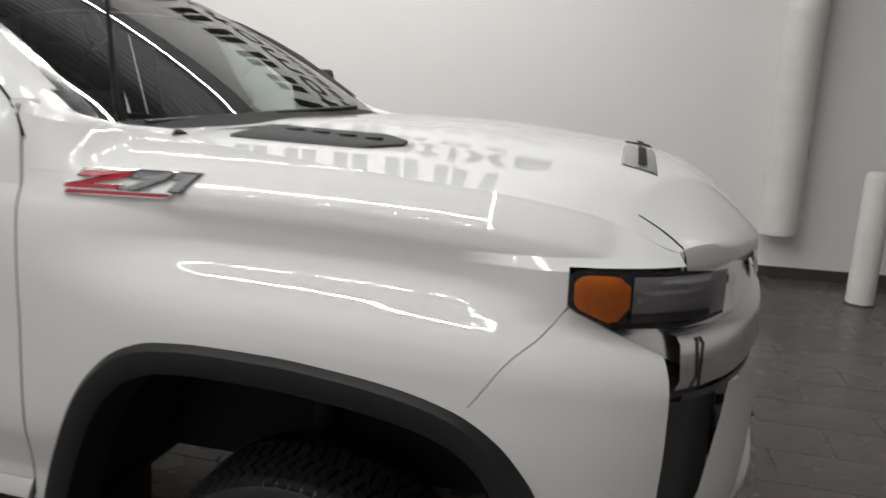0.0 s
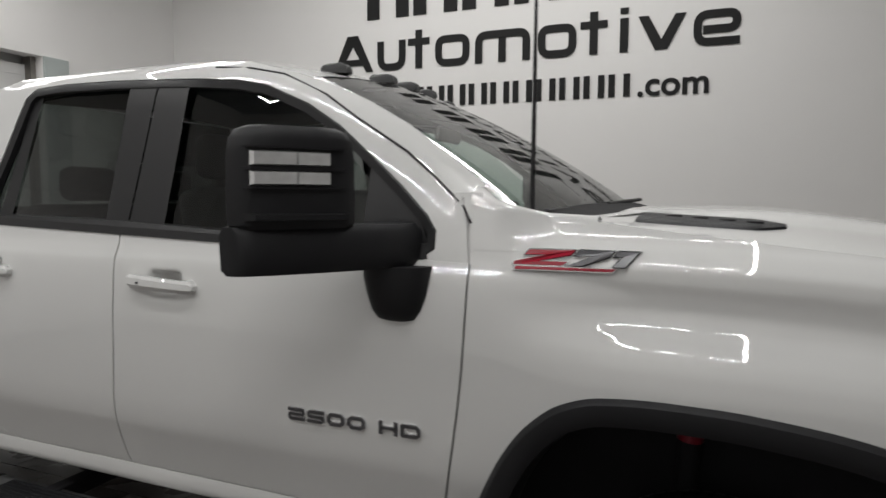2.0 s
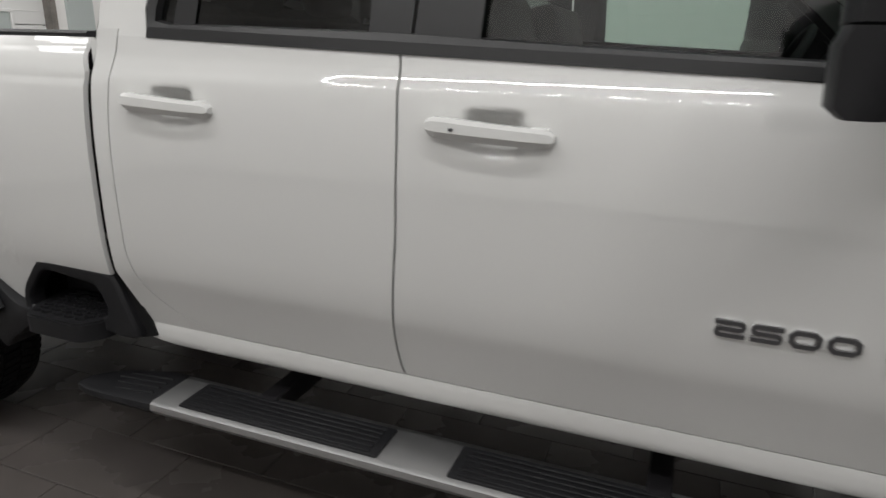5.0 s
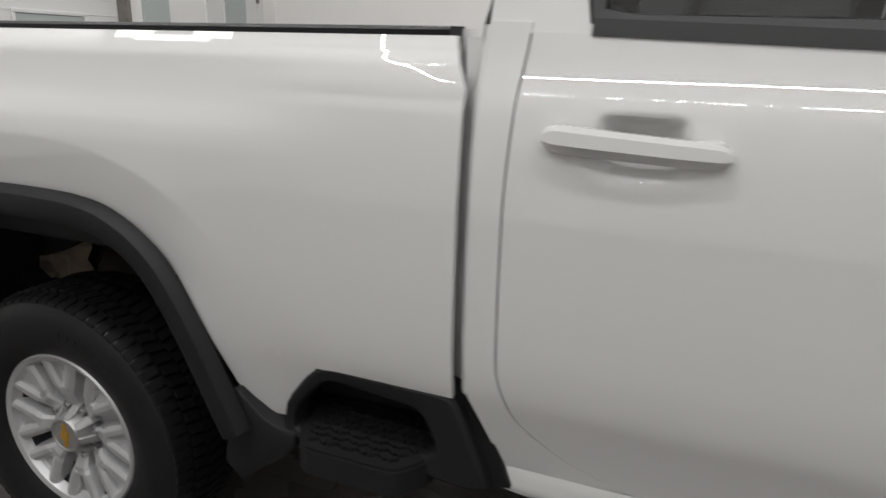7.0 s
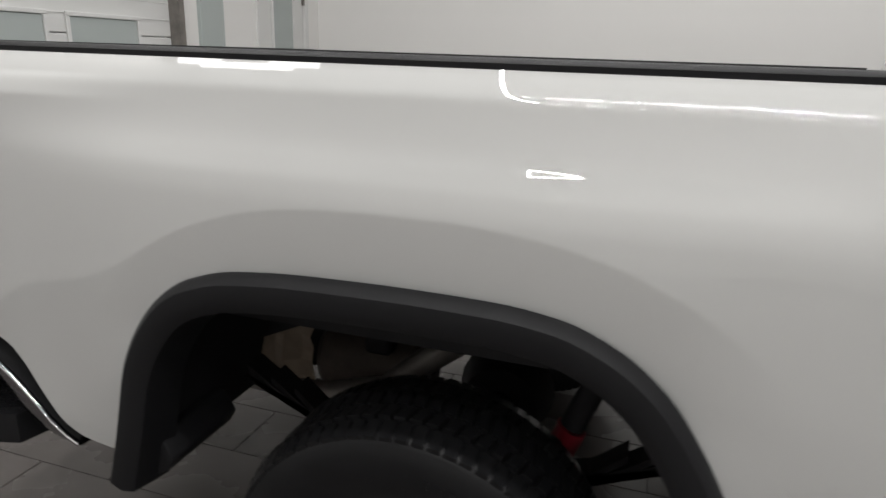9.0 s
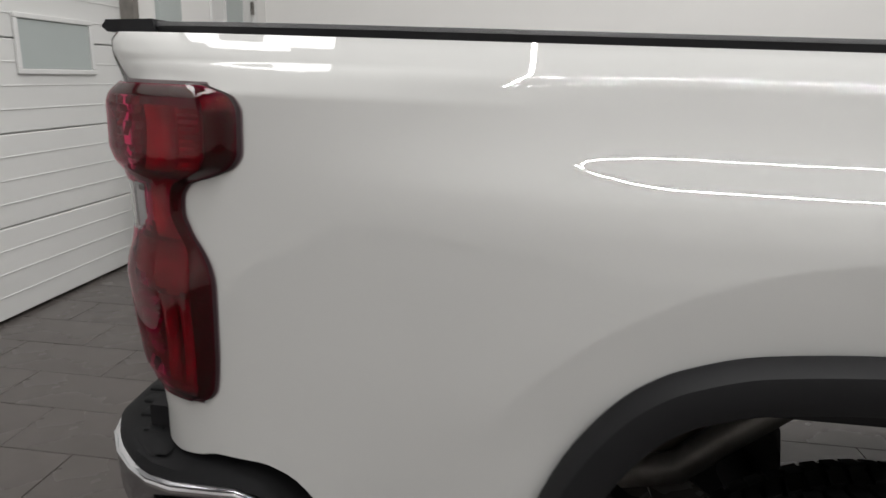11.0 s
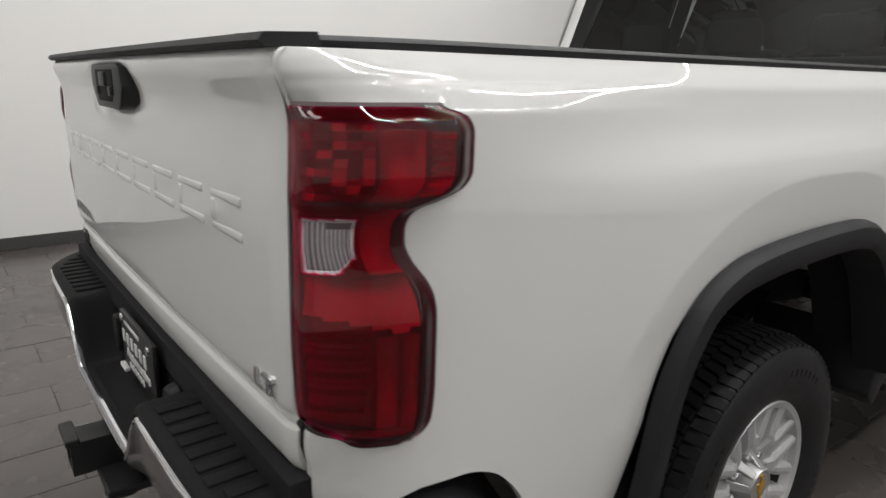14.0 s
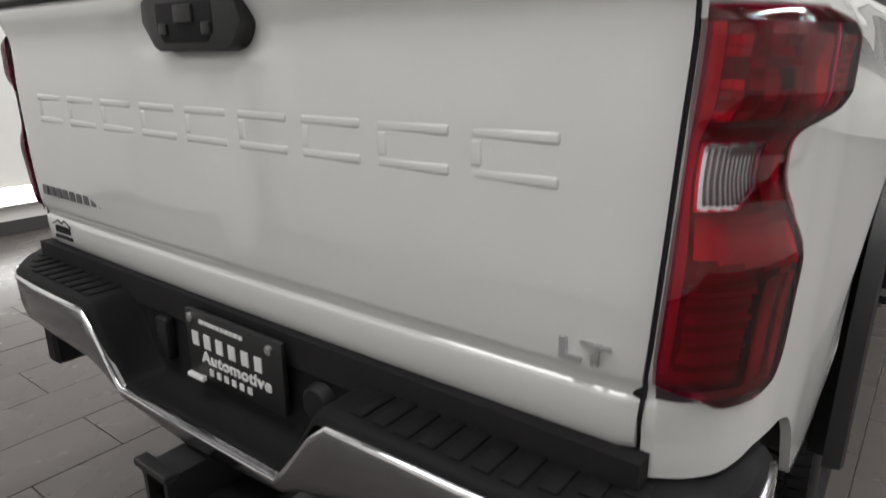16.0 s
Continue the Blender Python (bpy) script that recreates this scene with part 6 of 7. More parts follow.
    # reverse lamp: bright frame, ribbed bowl, clear lens
    add("reverse_frame", lamp_sheet(0.015, 0.50, 1.158, 1.248, 0.003, 40, 44, skip=lambda u, z: in_reverse(u, z, -0.0035) or not in_reverse(u, z, 0.0015)), SATIN_CHROME, "bright reverse lamp frame")
    bowl = lamp_sheet(0.065, 0.45, 1.166, 1.239, 0.014, 44, 8, skip=lambda u, z: not in_reverse(u, z))
    bowl.verts.ensure_lookup_table()
    for n, v in enumerate(bowl.verts):
        v.co.x += 0.0022 * math.cos((n % 45) * math.pi * 0.5)
    add("reverse_bowl", bowl, LAMP_BOWL, "ribbed bright reverse lamp bowl")
    add("bulb_shade", lamp_sheet(0.22, 0.42, 1.226, 1.239, 0.008, 4, 2), LAMP_DARK)
    add("reverse_lens", lamp_sheet(0.045, 0.47, 1.163, 1.243, 0.0, 40, 44, skip=lambda u, z: not in_reverse(u, z)), LENS_CLEAR, "clear reverse lens")


tail_lamp()

# rear bumper: face darkened for the mirrored floor, edge kept bright, black step cover

def bumper_path():
    """Points in plan from the near side round the back to the far side, with a running width."""
    near = [(-4.84, -0.940), (-4.865, -0.945), (-4.90, -0.950), (-4.93, -0.954), (-4.965, -0.958), (-4.995, -0.961), (-5.025, -0.964), (-5.06, -0.968), (-5.10, -0.972), (-5.16, -0.973), (-5.205, -0.960), (-5.25, -0.932), (-5.295, -0.893), (-5.333, -0.843), (-5.356, -0.78), (-5.366, -0.65), (-5.368, -0.50), (-5.369, -0.40), (-5.370, -0.36), (-5.370, -0.29), (-5.370, -0.262), (-5.370, -0.20), (-5.371, -0.10), (-5.371, 0.0)]
    return near + [(x, -y) for x, y in near[-2::-1]]


END_TOP = pchip([(-5.10, 0.79), (-5.05, 0.787), (-5.02, 0.77), (-4.95, 0.703), (-4.885, 0.622), (-4.84, 0.585)])
END_LOW = pchip([(-5.40, 0.615), (-5.33, 0.622), (-5.26, 0.650), (-5.225, 0.70), (-5.19, 0.748), (-5.06, 0.745), (-5.025, 0.705), (-4.995, 0.642), (-4.965, 0.598), (-4.90, 0.566), (-4.84, 0.560)])


def bumper_top(y, x):
    if x > -5.10:
        return END_TOP(x)
    a = abs(y)
    return 0.79 if a > 0.385 else (0.64 if a < 0.265 else 0.64 + (a - 0.265) / 0.12 * 0.15)


bp = bumper_path()
rings, edges = [], []
for k, (x, y) in enumerate(bp):
    a, b = bp[max(k - 1, 0)], bp[min(k + 1, len(bp) - 1)]
    t = Vector((b[0] - a[0], b[1] - a[1])).normalized()
    n = Vector((t.y, -t.x))
    if n.x > 0 and abs(y) < 0.9:
        n = -n
    if abs(y) >= 0.9 and n.y * y < 0:
        n = -n
    zt = bumper_top(y, x)
    zb = END_LOW(x) - 0.060 * max(0.0, 1 - abs(y) / 0.55)
    ring = []
    for f, o in ((0.96, -0.004), (0.95, 0.002), (0.92, 0.004), (0.5, 0.001), (0.30, -0.006), (0.06, -0.037), (0.0, -0.052)):
        ring.append(Vector((x + n.x * o, y + n.y * o, zb + (zt - zb) * f)))
    rings.append(ring)
    edges.append([Vector((x + n.x * o, y + n.y * o, zt - 0.005 + dz)) for o, dz in ((-0.012, 0.001), (-0.003, 0.001), (0.003, -0.001), (0.0055, -0.005), (0.0055, -0.009), (0.003, -0.013))])
bumper = part("rear_bumper", loft(rings, False, False), SHADED_CHROME, truck, "chrome rear bumper, darkened for the floor it mirrors, with black stepped top")
part("bumper_edge", loft(edges, False, False), CHROME, bumper, "rolled top edge, left brighter for the light it mirrors")


def step_z(y):
    """Height of the black step top: two pads with a hollow between them."""
    a = ramp01(abs(y), 0.262, 0.375)
    b = max(0.0, min(1.0, (abs(y) - 0.262) / 0.113))
    return 0.632 + 0.168 * (0.35 * a + 0.65 * b)


STEP_X = pchip([(0.0, -5.367), (0.40, -5.368), (0.60, -5.366), (0.78, -5.358), (0.84, -5.330), (0.892, -5.290), (0.930, -5.247)])
rows_c = []
for y in sorted({round(v, 4) for v in span(-0.93, -0.42, 24) + span(-0.42, -0.24, 18) + span(-0.24, 0.24, 8) + span(0.24, 0.42, 18) + span(0.42, 0.93, 24)}):
    fx, z = STEP_X(abs(y)), step_z(y)
    xb = min(-5.205, max(-5.268, fx + 0.03))
    rows_c.append([Vector((fx + 0.001, y, z - 0.021)), Vector((fx + 0.003, y, z - 0.008)), Vector((fx + 0.014, y, z + 0.001)), Vector((fx + 0.028, y, z + 0.002)), Vector((xb - 0.006 + 0.004, y, z + 0.003)), Vector((xb + 0.006, y, z + 0.012 * (1 - (z - 0.632) / 0.168) + 0.003)), Vector((xb + 0.012, y, max(z + 0.004, 0.806))), Vector((-5.19, y, 0.806))])
part("step_cover", loft(rows_c, False, False), STEP_PAD, bumper, "black ribbed step cover with a hollow for the plate", True, 60)
for s in (-1, 1):
    side_c = loft([[Vector((x, s * y, z)) for y, z in ((yo, END_TOP(max(x, -5.10)) - 0.002), (yo - 0.010, END_TOP(max(x, -5.10)) + 0.012), (yo - 0.04, (END_TOP(max(x, -5.10)) + TAIL_LOW(x)) / 2), (0.87, TAIL_LOW(x) - 0.004))] for x, yo in ((-5.247, 0.930), (-5.205, 0.957), (-5.16, 0.970), (-5.10, 0.969), (-5.03, 0.962), (-4.99, 0.958), (-4.95, 0.954), (-4.91, 0.949), (-4.87, 0.943), (-4.84, 0.938))], False, False)
    part("step_cover", side_c, STEP_PAD, bumper)
    for k in range(10):
        y = s * (0.435 + 0.046 * k)
        part("step_rib", box_bm(-5.340 + 0.015 * max(0, k - 6) + 0.006 * max(0, k - 7) ** 2, -5.235, y - 0.015, y + 0.015, 0.794, 0.8072, 0.004, 2), STEP_PAD, bumper)
# the plate in the hollow
part("bumper_gap_filler", box_bm(-5.262, -5.21, -0.85, 0.85, 0.78, 0.845), DARK_VOID, bumper, "", False)
plate = part("plate_insert", box_bm(-5.288, -5.275, -0.200, 0.108, 0.686, 0.836, 0.004, 2), BLACK_TRIM, bumper, "black dealer plate insert with white lettering")
for y0, y1, z0, z1 in ((0.085, -0.160, 0.760, 0.790), (0.035, -0.115, 0.702, 0.716)):
    for k in range(6):
        w = (y1 - y0) / 6
        a = y0 + w * k
        part("plate_bar", box_bm(-5.2905, -5.287, a + w * 0.52, a, z0, z1), LETTER_WHITE, plate, "", False)
part("plate_word", gate_text("Automotive", 0.060, -0.165, 0.726, 0.752, -5.289, 0.0012), LETTER_WHITE, plate, "white lettering", False)
for k in range(10):
    part("plate_bar", box_bm(-5.2905, -5.287, 0.055 - 0.0145 * k - 0.011, 0.055 - 0.0145 * k, 0.812, 0.820), LETTER_WHITE, plate, "", False)
for y, z in ((0.088, 0.818), (-0.165, 0.815)):
    part("plate_screw", moved(revolve([(0.0005, -0.004), (0.010, -0.003), (0.011, 0.003)], 12), Matrix.Translation((-5.2895, y, z)) @ Matrix.Rotation(radians(-90), 4, "Z")), SILVER, plate)
part("plate_clip", box_bm(-5.30, -5.288, 0.05, 0.105, 0.684, 0.694, 0.002, 1), LETTER_WHITE, plate, "", False)
for y in (-0.275,):
    part("tow_socket", moved(revolve([(0.0005, -0.022), (0.030, -0.022), (0.036, -0.016), (0.040, 0.0)], 20), Matrix.Translation((-5.262, y, 0.735)) @ Matrix.Rotation(radians(-90), 4, "Z")), BLACK_PLASTIC, bumper, "round black trailer socket")
part("tow_socket", box_bm(-5.285, -5.26, 0.20, 0.245, 0.68, 0.78, 0.008, 2), BLACK_PLASTIC, bumper)
part("plate_lamp", box_bm(-5.285, -5.262, 0.318, 0.338, 0.70, 0.716, 0.003, 1), SILVER, bumper)
# hitch receiver
hitch = bmesh.new()
so, si = 0.042, 0.030
for (y, z, h) in ((0, 0, 0),):
    outer = [(-so, -so), (so, -so), (so, so), (-so, so)]
    inn = [(-si, -si), (si, -si), (si, si), (-si, si)]
    loft([[Vector((-5.18, a, 0.535 + b)) for a, b in outer], [Vector((-5.45, a, 0.535 + b)) for a, b in outer], [Vector((-5.45, a, 0.535 + b)) for a, b in inn], [Vector((-5.30, a, 0.535 + b)) for a, b in inn]], True, False, hitch)
    box_bm(-5.46, -5.43, -0.055, 0.055, 0.575, 0.592, 0.003, 1, hitch)
    box_bm(-5.40, -5.20, -0.16, 0.16, 0.475, 0.498, 0.004, 1, hitch)
part("hitch_receiver", hitch, BLACK_TRIM, truck, "black square trailer hitch receiver", True, 25)
for sy in (-1, 1):
    part("safety_chain_loop", tube([(-5.36 + 0.035 * math.cos(a), sy * 0.12 + 0.03 * math.sin(a), 0.475) for a in (2 * math.pi * k / 14 for k in range(15))], 0.008, 8), BLACK_TRIM, truck)
    # corner foot step under the bumper end
    fs = loft([[Vector((x, sy * y, z)) for x, y in ((-4.99, 0.86), (-5.01, 0.952), (-5.10, 0.978), (-5.20, 0.968), (-5.265, 0.925), (-5.285, 0.84), (-5.02, 0.80))] for z in (0.545, 0.560, 0.612, 0.622)])
    f = part("bumper_foot_step", fs, BLACK_PLASTIC, bumper, "black studded corner foot step", True, 30)
    studs = bmesh.new()
    for i in range(11):
        for j in range(6):
            x, y = -5.245 + 0.022 * i + (0.011 if j % 2 else 0), 0.84 + 0.021 * j
            if y < 0.955 - max(0.0, -5.19 - x) * 0.6 - max(0.0, x + 5.06) * 0.5:
                b2 = box_bm(-0.008, 0.008, -0.004, 0.004, -0.002, 0.005)
                moved(b2, Matrix.Translation((x, sy * y, 0.622)) @ Matrix.Rotation(radians(35 if (i + j) % 2 else -35), 4, "Z"))
                join(studs, b2)
    tagged(part("foot_step_studs", studs, BLACK_PLASTIC, f, "", False), kind="stuff")

# dark blocks added behind the corner openings, standing for the shade inside
for sy in (-1, 1):
    part("bumper_shade_block", box_bm(-5.30, -4.90, min(sy * 0.78, sy * 0.84), max(sy * 0.78, sy * 0.84), 0.50, 0.785, 0.01, 1), DARK_VOID, bumper, "", False)

# ---- the pickup truck: nose ----
def nose_sheet(y0, y1, zs, ny=20):
    """A sheet across the nose: zs is a list of (height, how far it stands out)."""
    rings = []
    for z, o in zs:
        row = []
        for y in span(y0, y1, ny):
            row.append(Vector((NOSE_X(abs(y)) + o, y, z)))
        rings.append(row)
    return loft(rings, False, False)


NOSE_X = pchip([(0.0, 0.852), (0.30, 0.838), (0.54, 0.806), (0.70, 0.757), (0.80, 0.702), (0.86, 0.648), (0.905, 0.595), (0.95, 0.53)])


def side_sheet(x0, x1, zlo, zhi, lift, nx=14, nz=6):
    rings = []
    for j in range(nz + 1):
        t = j / nz
        row = []
        for x in [x0 + (x1 - x0) * (k / nx) ** 1.6 for k in range(nx + 1)]:
            z = zlo(x) + (zhi(x) - zlo(x)) * t
            out = lift if isinstance(lift, float) else lift[0] + (lift[1] - lift[0]) * t
            p = plan_point(x, 0.972 + out)
            row.append(Vector((p.x, p.y, z)))
        rings.append(row)
    return loft(rings, False, False)


LAMP_LOW = pchip([(0.43, 1.268), (0.433, 1.250), (0.440, 1.236), (0.46, 1.224), (0.54, 1.200), (0.66, 1.196), (0.74, 1.205)])
LAMP_TOP = pchip([(0.43, 1.272), (0.433, 1.286), (0.440, 1.297), (0.46, 1.305), (0.54, 1.306), (0.66, 1.300), (0.74, 1.288)])
head = both("headlamp", side_sheet(0.432, 0.742, LAMP_LOW, LAMP_TOP, -0.012, 24), BLACK_GLOSS, truck, "clear headlamp with amber side reflector")
for ob, sg in zip(head, (1, -1)):
    def add(name, bm, mat, label=""):
        if sg < 0:
            for v in bm.verts:
                v.co.y = -v.co.y
            bmesh.ops.reverse_faces(bm, faces=bm.faces[:])
        part(name, bm, mat, ob, label)
    add("amber_reflector", side_sheet(0.445, 0.545, pchip([(0.445, 1.250), (0.452, 1.236), (0.47, 1.228), (0.515, 1.212), (0.53, 1.218), (0.545, 1.240)]), pchip([(0.445, 1.282), (0.452, 1.292), (0.47, 1.297), (0.515, 1.297), (0.53, 1.292), (0.545, 1.278)]), -0.002, 8, 5), AMBER, "amber reflector")
    add("lamp_bowl", side_sheet(0.552, 0.735, lambda x: 1.214, lambda x: 1.294, -0.007, 8, 3), CAP_GREY, "grey reflector bowl")
    add("lamp_bar", side_sheet(0.57, 0.66, lambda x: 1.262, lambda x: 1.272, 0.0, 6, 2), WHITE_LENS)
    add("lamp_bar", side_sheet(0.60, 0.70, lambda x: 1.280, lambda x: 1.290, -0.004, 6, 2), WHITE_LENS)
    add("lamp_projector", side_sheet(0.555, 0.575, lambda x: 1.250, lambda x: 1.266, 0.0, 3, 3), CHROME)
    add("lamp_shelf", side_sheet(0.55, 0.70, lambda x: 1.212, lambda x: 1.228, -0.004, 6, 2), GREY_EMBLEM)
    add("lamp_lens", side_sheet(0.432, 0.742, LAMP_LOW, LAMP_TOP, 0.004, 24), LENS_CLEAR)

both("lamp_trim", side_sheet(0.50, 0.742, lambda x: 1.233 - (x - 0.437) * 0.48 - 0.004, lambda x: LAMP_LOW(x) + 0.002, (-0.012, -0.026), 16, 4), SATIN_CHROME, truck, "chrome trim below the headlamp")

# grille, bars and bumper across the nose
part("grille", nose_sheet(-0.50, 0.50, ((1.258, -0.012), (1.250, -0.004), (1.225, 0.0), (1.212, -0.006))), BLACK_GLOSS, truck, "gloss black upper grille")
part("grille_surround", nose_sheet(-0.86, 0.86, ((1.285, -0.09), (1.272, -0.045), (1.245, -0.026), (1.20, -0.010), (1.185, -0.02)), 40), SATIN_CHROME, truck, "chrome upper grille surround")
bar = part("grille_bar", nose_sheet(-0.888, 0.888, ((1.222, -0.10), (1.205, -0.05), (1.190, -0.012), (1.182, 0.004), (1.168, 0.012), (1.10, 0.018), (1.078, 0.010), (1.066, -0.02)), 36), SATIN_CHROME, truck, "wide chrome grille bar")
part("bar_lip", nose_sheet(-0.87, 0.87, ((1.066, 0.006), (1.050, 0.004), (1.046, -0.03)), 30), GREY_EMBLEM, bar)
for sg in (-1, 1):
    part("bar_notch", nose_sheet(sg * 0.855, sg * 0.862, ((1.178, 0.012), (1.165, 0.020), (1.08, 0.020), (1.07, 0.0)), 2), BLACK_GLOSS, bar)
part("lower_grille", nose_sheet(-0.90, 0.90, ((1.06, -0.05), (0.90, -0.07), (0.60, -0.06)), 30), GRILLE_GREY, truck, "black lower grille")
for k in range(7):
    part("grille_slat", nose_sheet(-0.50, 0.50, ((1.02 - 0.05 * k, -0.045), (1.014 - 0.05 * k, -0.03), (1.005 - 0.05 * k, -0.045)), 20), BLACK_TRIM, truck)
for sg in (-1, 1):
    fin = loft([[Vector((NOSE_X(y0) + o0, sg * y0, z)), Vector((NOSE_X((y0 + y1) / 2) + o0 + 0.03, sg * (y0 + y1) / 2, z)), Vector((NOSE_X(y1) + o0 + 0.02, sg * y1, z))] for z, y0, y1, o0 in ((1.045, 0.735, 0.50, 0.0), (0.98, 0.765, 0.53, 0.004), (0.84, 0.81, 0.60, 0.004), (0.76, 0.845, 0.66, 0.0), (0.72, 0.88, 0.70, -0.02))], False, False)
    part("bumper_fin", fin, PAINT, truck)
low = part("front_bumper", nose_sheet(-0.86, 0.86, ((0.80, -0.02), (0.785, 0.035), (0.76, 0.05), (0.64, 0.055), (0.58, 0.03), (0.54, -0.03)), 36), CHROME, truck, "chrome lower front bumper")
for sg in (-1, 1):
    part("tow_hook", tube([(0.78, sg * 0.42, 0.78), (0.84, sg * 0.42, 0.80), (0.85, sg * 0.42, 0.84), (0.83, sg * 0.42, 0.87), (0.77, sg * 0.42, 0.87)], 0.014, 10), BLACK_TRIM, truck)
both("inner_wing", loft([[Vector((x, -y, z)) for x, y in ((0.30, 0.93), (0.45, 0.92), (0.56, 0.88), (0.66, 0.80), (0.72, 0.72))] for z in (0.60, 1.265)], False, False), GRILLE_GREY, truck)

# ---- the pickup truck: cabin ----
def seat(x, y, w, back_tilt=14):
    s = part("seat", box_bm(x - 0.26, x + 0.26, y - w / 2, y + w / 2, 0.98, 1.12, 0.05, 3), INTERIOR, truck, "dark fabric seat")
    b = box_bm(-0.07, 0.07, -w / 2, w / 2, 0.0, 0.50 if w < 0.7 else 0.42, 0.05, 3)
    part("seat_back", moved(b, Matrix.Translation((x - 0.24, y, 1.10)) @ Matrix.Rotation(radians(-back_tilt), 4, "Y")), INTERIOR, s)
    n = 1 if w < 0.7 else 3
    for k in range(n):
        yy = y + (k - (n - 1) / 2) * 0.46
        hx = x - (0.40 if w < 0.7 else 0.28)
        part("headrest", box_bm(hx - 0.05, hx + 0.05, yy - 0.13, yy + 0.13, 1.53 if w > 0.7 else 1.62, 1.68 if w > 0.7 else 1.80, 0.045, 3), INTERIOR, s)


for sy in (-0.42, 0.42):
    seat(-1.62, sy, 0.52)
seat(-2.46, 0.0, 1.50, 10)
part("dashboard", loft([[Vector((x, y, z)) for x, z in ((-0.62, 1.40), (-0.70, 1.475), (-0.92, 1.44), (-1.0, 1.34), (-0.95, 1.05), (-0.62, 1.05))] for y in (-0.86, -0.4, 0.4, 0.86)]), INTERIOR, truck)
part("steering_wheel", moved(tube([(0.185 * math.cos(a), 0.185 * math.sin(a), 0) for a in (2 * math.pi * k / 28 for k in range(29))], 0.016, 8), Matrix.Translation((-1.13, 0.42, 1.36)) @ Matrix.Rotation(radians(-62), 4, "Y")), INTERIOR, truck)
part("cabin_floor", box_bm(-2.88, -0.72, -0.89, 0.89, 0.66, 0.70), INTERIOR, truck, "", False)
part("headliner", loft([[Vector((x, -0.70, z - 0.06)), Vector((x, 0, z - 0.02)), Vector((x, 0.70, z - 0.06))] for x, z in ((-2.76, 1.99), (-2.2, 2.04), (-1.62, 2.0), (-1.44, 1.96))], False, False), INTERIOR, truck)
part("rear_view_mirror", box_bm(-1.22, -1.19, -0.12, 0.12, 1.78, 1.84, 0.015, 2), INTERIOR, truck)

# ---- things in the room ----
# wall lettering: plain words as letters, names as bars
SIGN_Y = RY1 - 0.012
sign = tagged(new("wall_lettering"), "large black vinyl lettering on the white wall", "wall sign")


def letters(bm):
    """The separate letters of a flat word, islands that overlap along x kept together."""
    seen, groups = set(), []
    for v in bm.verts:
        if v in seen:
            continue
        stack, island = [v], []
        seen.add(v)
        while stack:
            u = stack.pop()
            island.append(u)
            for e in u.link_edges:
                w = e.other_vert(u)
                if w not in seen:
                    seen.add(w)
                    stack.append(w)
        xs = [u.co.x for u in island]
        groups.append([min(xs), max(xs), set(island)])
    groups.sort(key=lambda g: g[0])
    merged = []
    for g in groups:
        if merged and g[0] < merged[-1][1] - 0.3 * min(g[1] - g[0], merged[-1][1] - merged[-1][0]):
            merged[-1][1] = max(merged[-1][1], g[1])
            merged[-1][2] |= g[2]
        else:
            merged.append(g)
    out = []
    for g in merged:
        b2 = bmesh.new()
        copy = {u: b2.verts.new(u.co) for u in g[2]}
        for f in bm.faces:
            if f.verts[0] in g[2]:
                b2.faces.new([copy[u] for u in f.verts])
        out.append(b2)
    bm.free()
    return out


def wide_letter(char, x0, x1, z0, xh, asc):
    """A heavy extended letter drawn with even strokes."""
    w, ya, yb = 0.084, SIGN_Y - 0.006, SIGN_Y + 0.006
    h = w * 0.9
    a, b, t, c = x0 + w / 2, x1 - w / 2, z0 + xh - h / 2, z0 + h / 2
    m = (x0 + x1) / 2
    if char == "u":
        return stroke(arc_path([(a, z0 + xh), (a, c), (b, c), (b, z0 + xh)], 0.11), w, ya, yb)
    if char == "o":
        q = 0.10
        loop = arc_path([(m, t), (b, t), (b, c), (a, c), (a, t), (m, t)], q)[:-1]
        return stroke(loop, w * 0.97, ya, yb, True)
    if char == "t":
        bm = stroke([(m, z0), (m, z0 + asc)], w, ya, yb)
        return stroke([(x0, t), (m - w / 2, t)], h, ya, yb, bm=stroke([(m + w / 2, t), (x1, t)], h, ya, yb, bm=bm))
    if char == "m":
        bm = stroke(arc_path([(a, z0), (a, t), (b, t), (b, z0)], 0.09), w, ya, yb)
        return stroke([(m, z0), (m, t - h / 2)], w, ya, yb, bm=bm)
    if char == "i":
        bm = stroke([(m, z0), (m, z0 + xh)], w, ya, yb)
        return stroke([(m, z0 + xh + 0.045), (m, z0 + asc + 0.01)], w, ya, yb, bm=bm)
    if char == "v":
        return prism([(x0, z0 + xh), (x0 + w * 1.2, z0 + xh), (m, z0 + xh * 0.30), (x1 - w * 1.2, z0 + xh), (x1, z0 + xh), (m + w * 0.72, z0), (m - w * 0.72, z0)], ya, yb)
    if char == "A":
        bm = prism([(x0, z0), (x0 + w * 1.15, z0), (m, z0 + asc * 0.72), (x1 - w * 1.15, z0), (x1, z0), (m + w * 0.85, z0 + asc), (m - w * 0.85, z0 + asc)], ya, yb)
        return stroke([(x0 + w * 1.45, z0 + asc * 0.27), (x1 - w * 1.45, z0 + asc * 0.27)], h, ya + 0.0005, yb, bm=bm)
    mid = z0 + xh * 0.46
    return stroke(arc_path([(x0 + w * 1.1, mid), (b, mid), (b, t), (a, t), (a, c), (x1 - 0.01, c)], 0.10), w * 0.93, ya, yb)


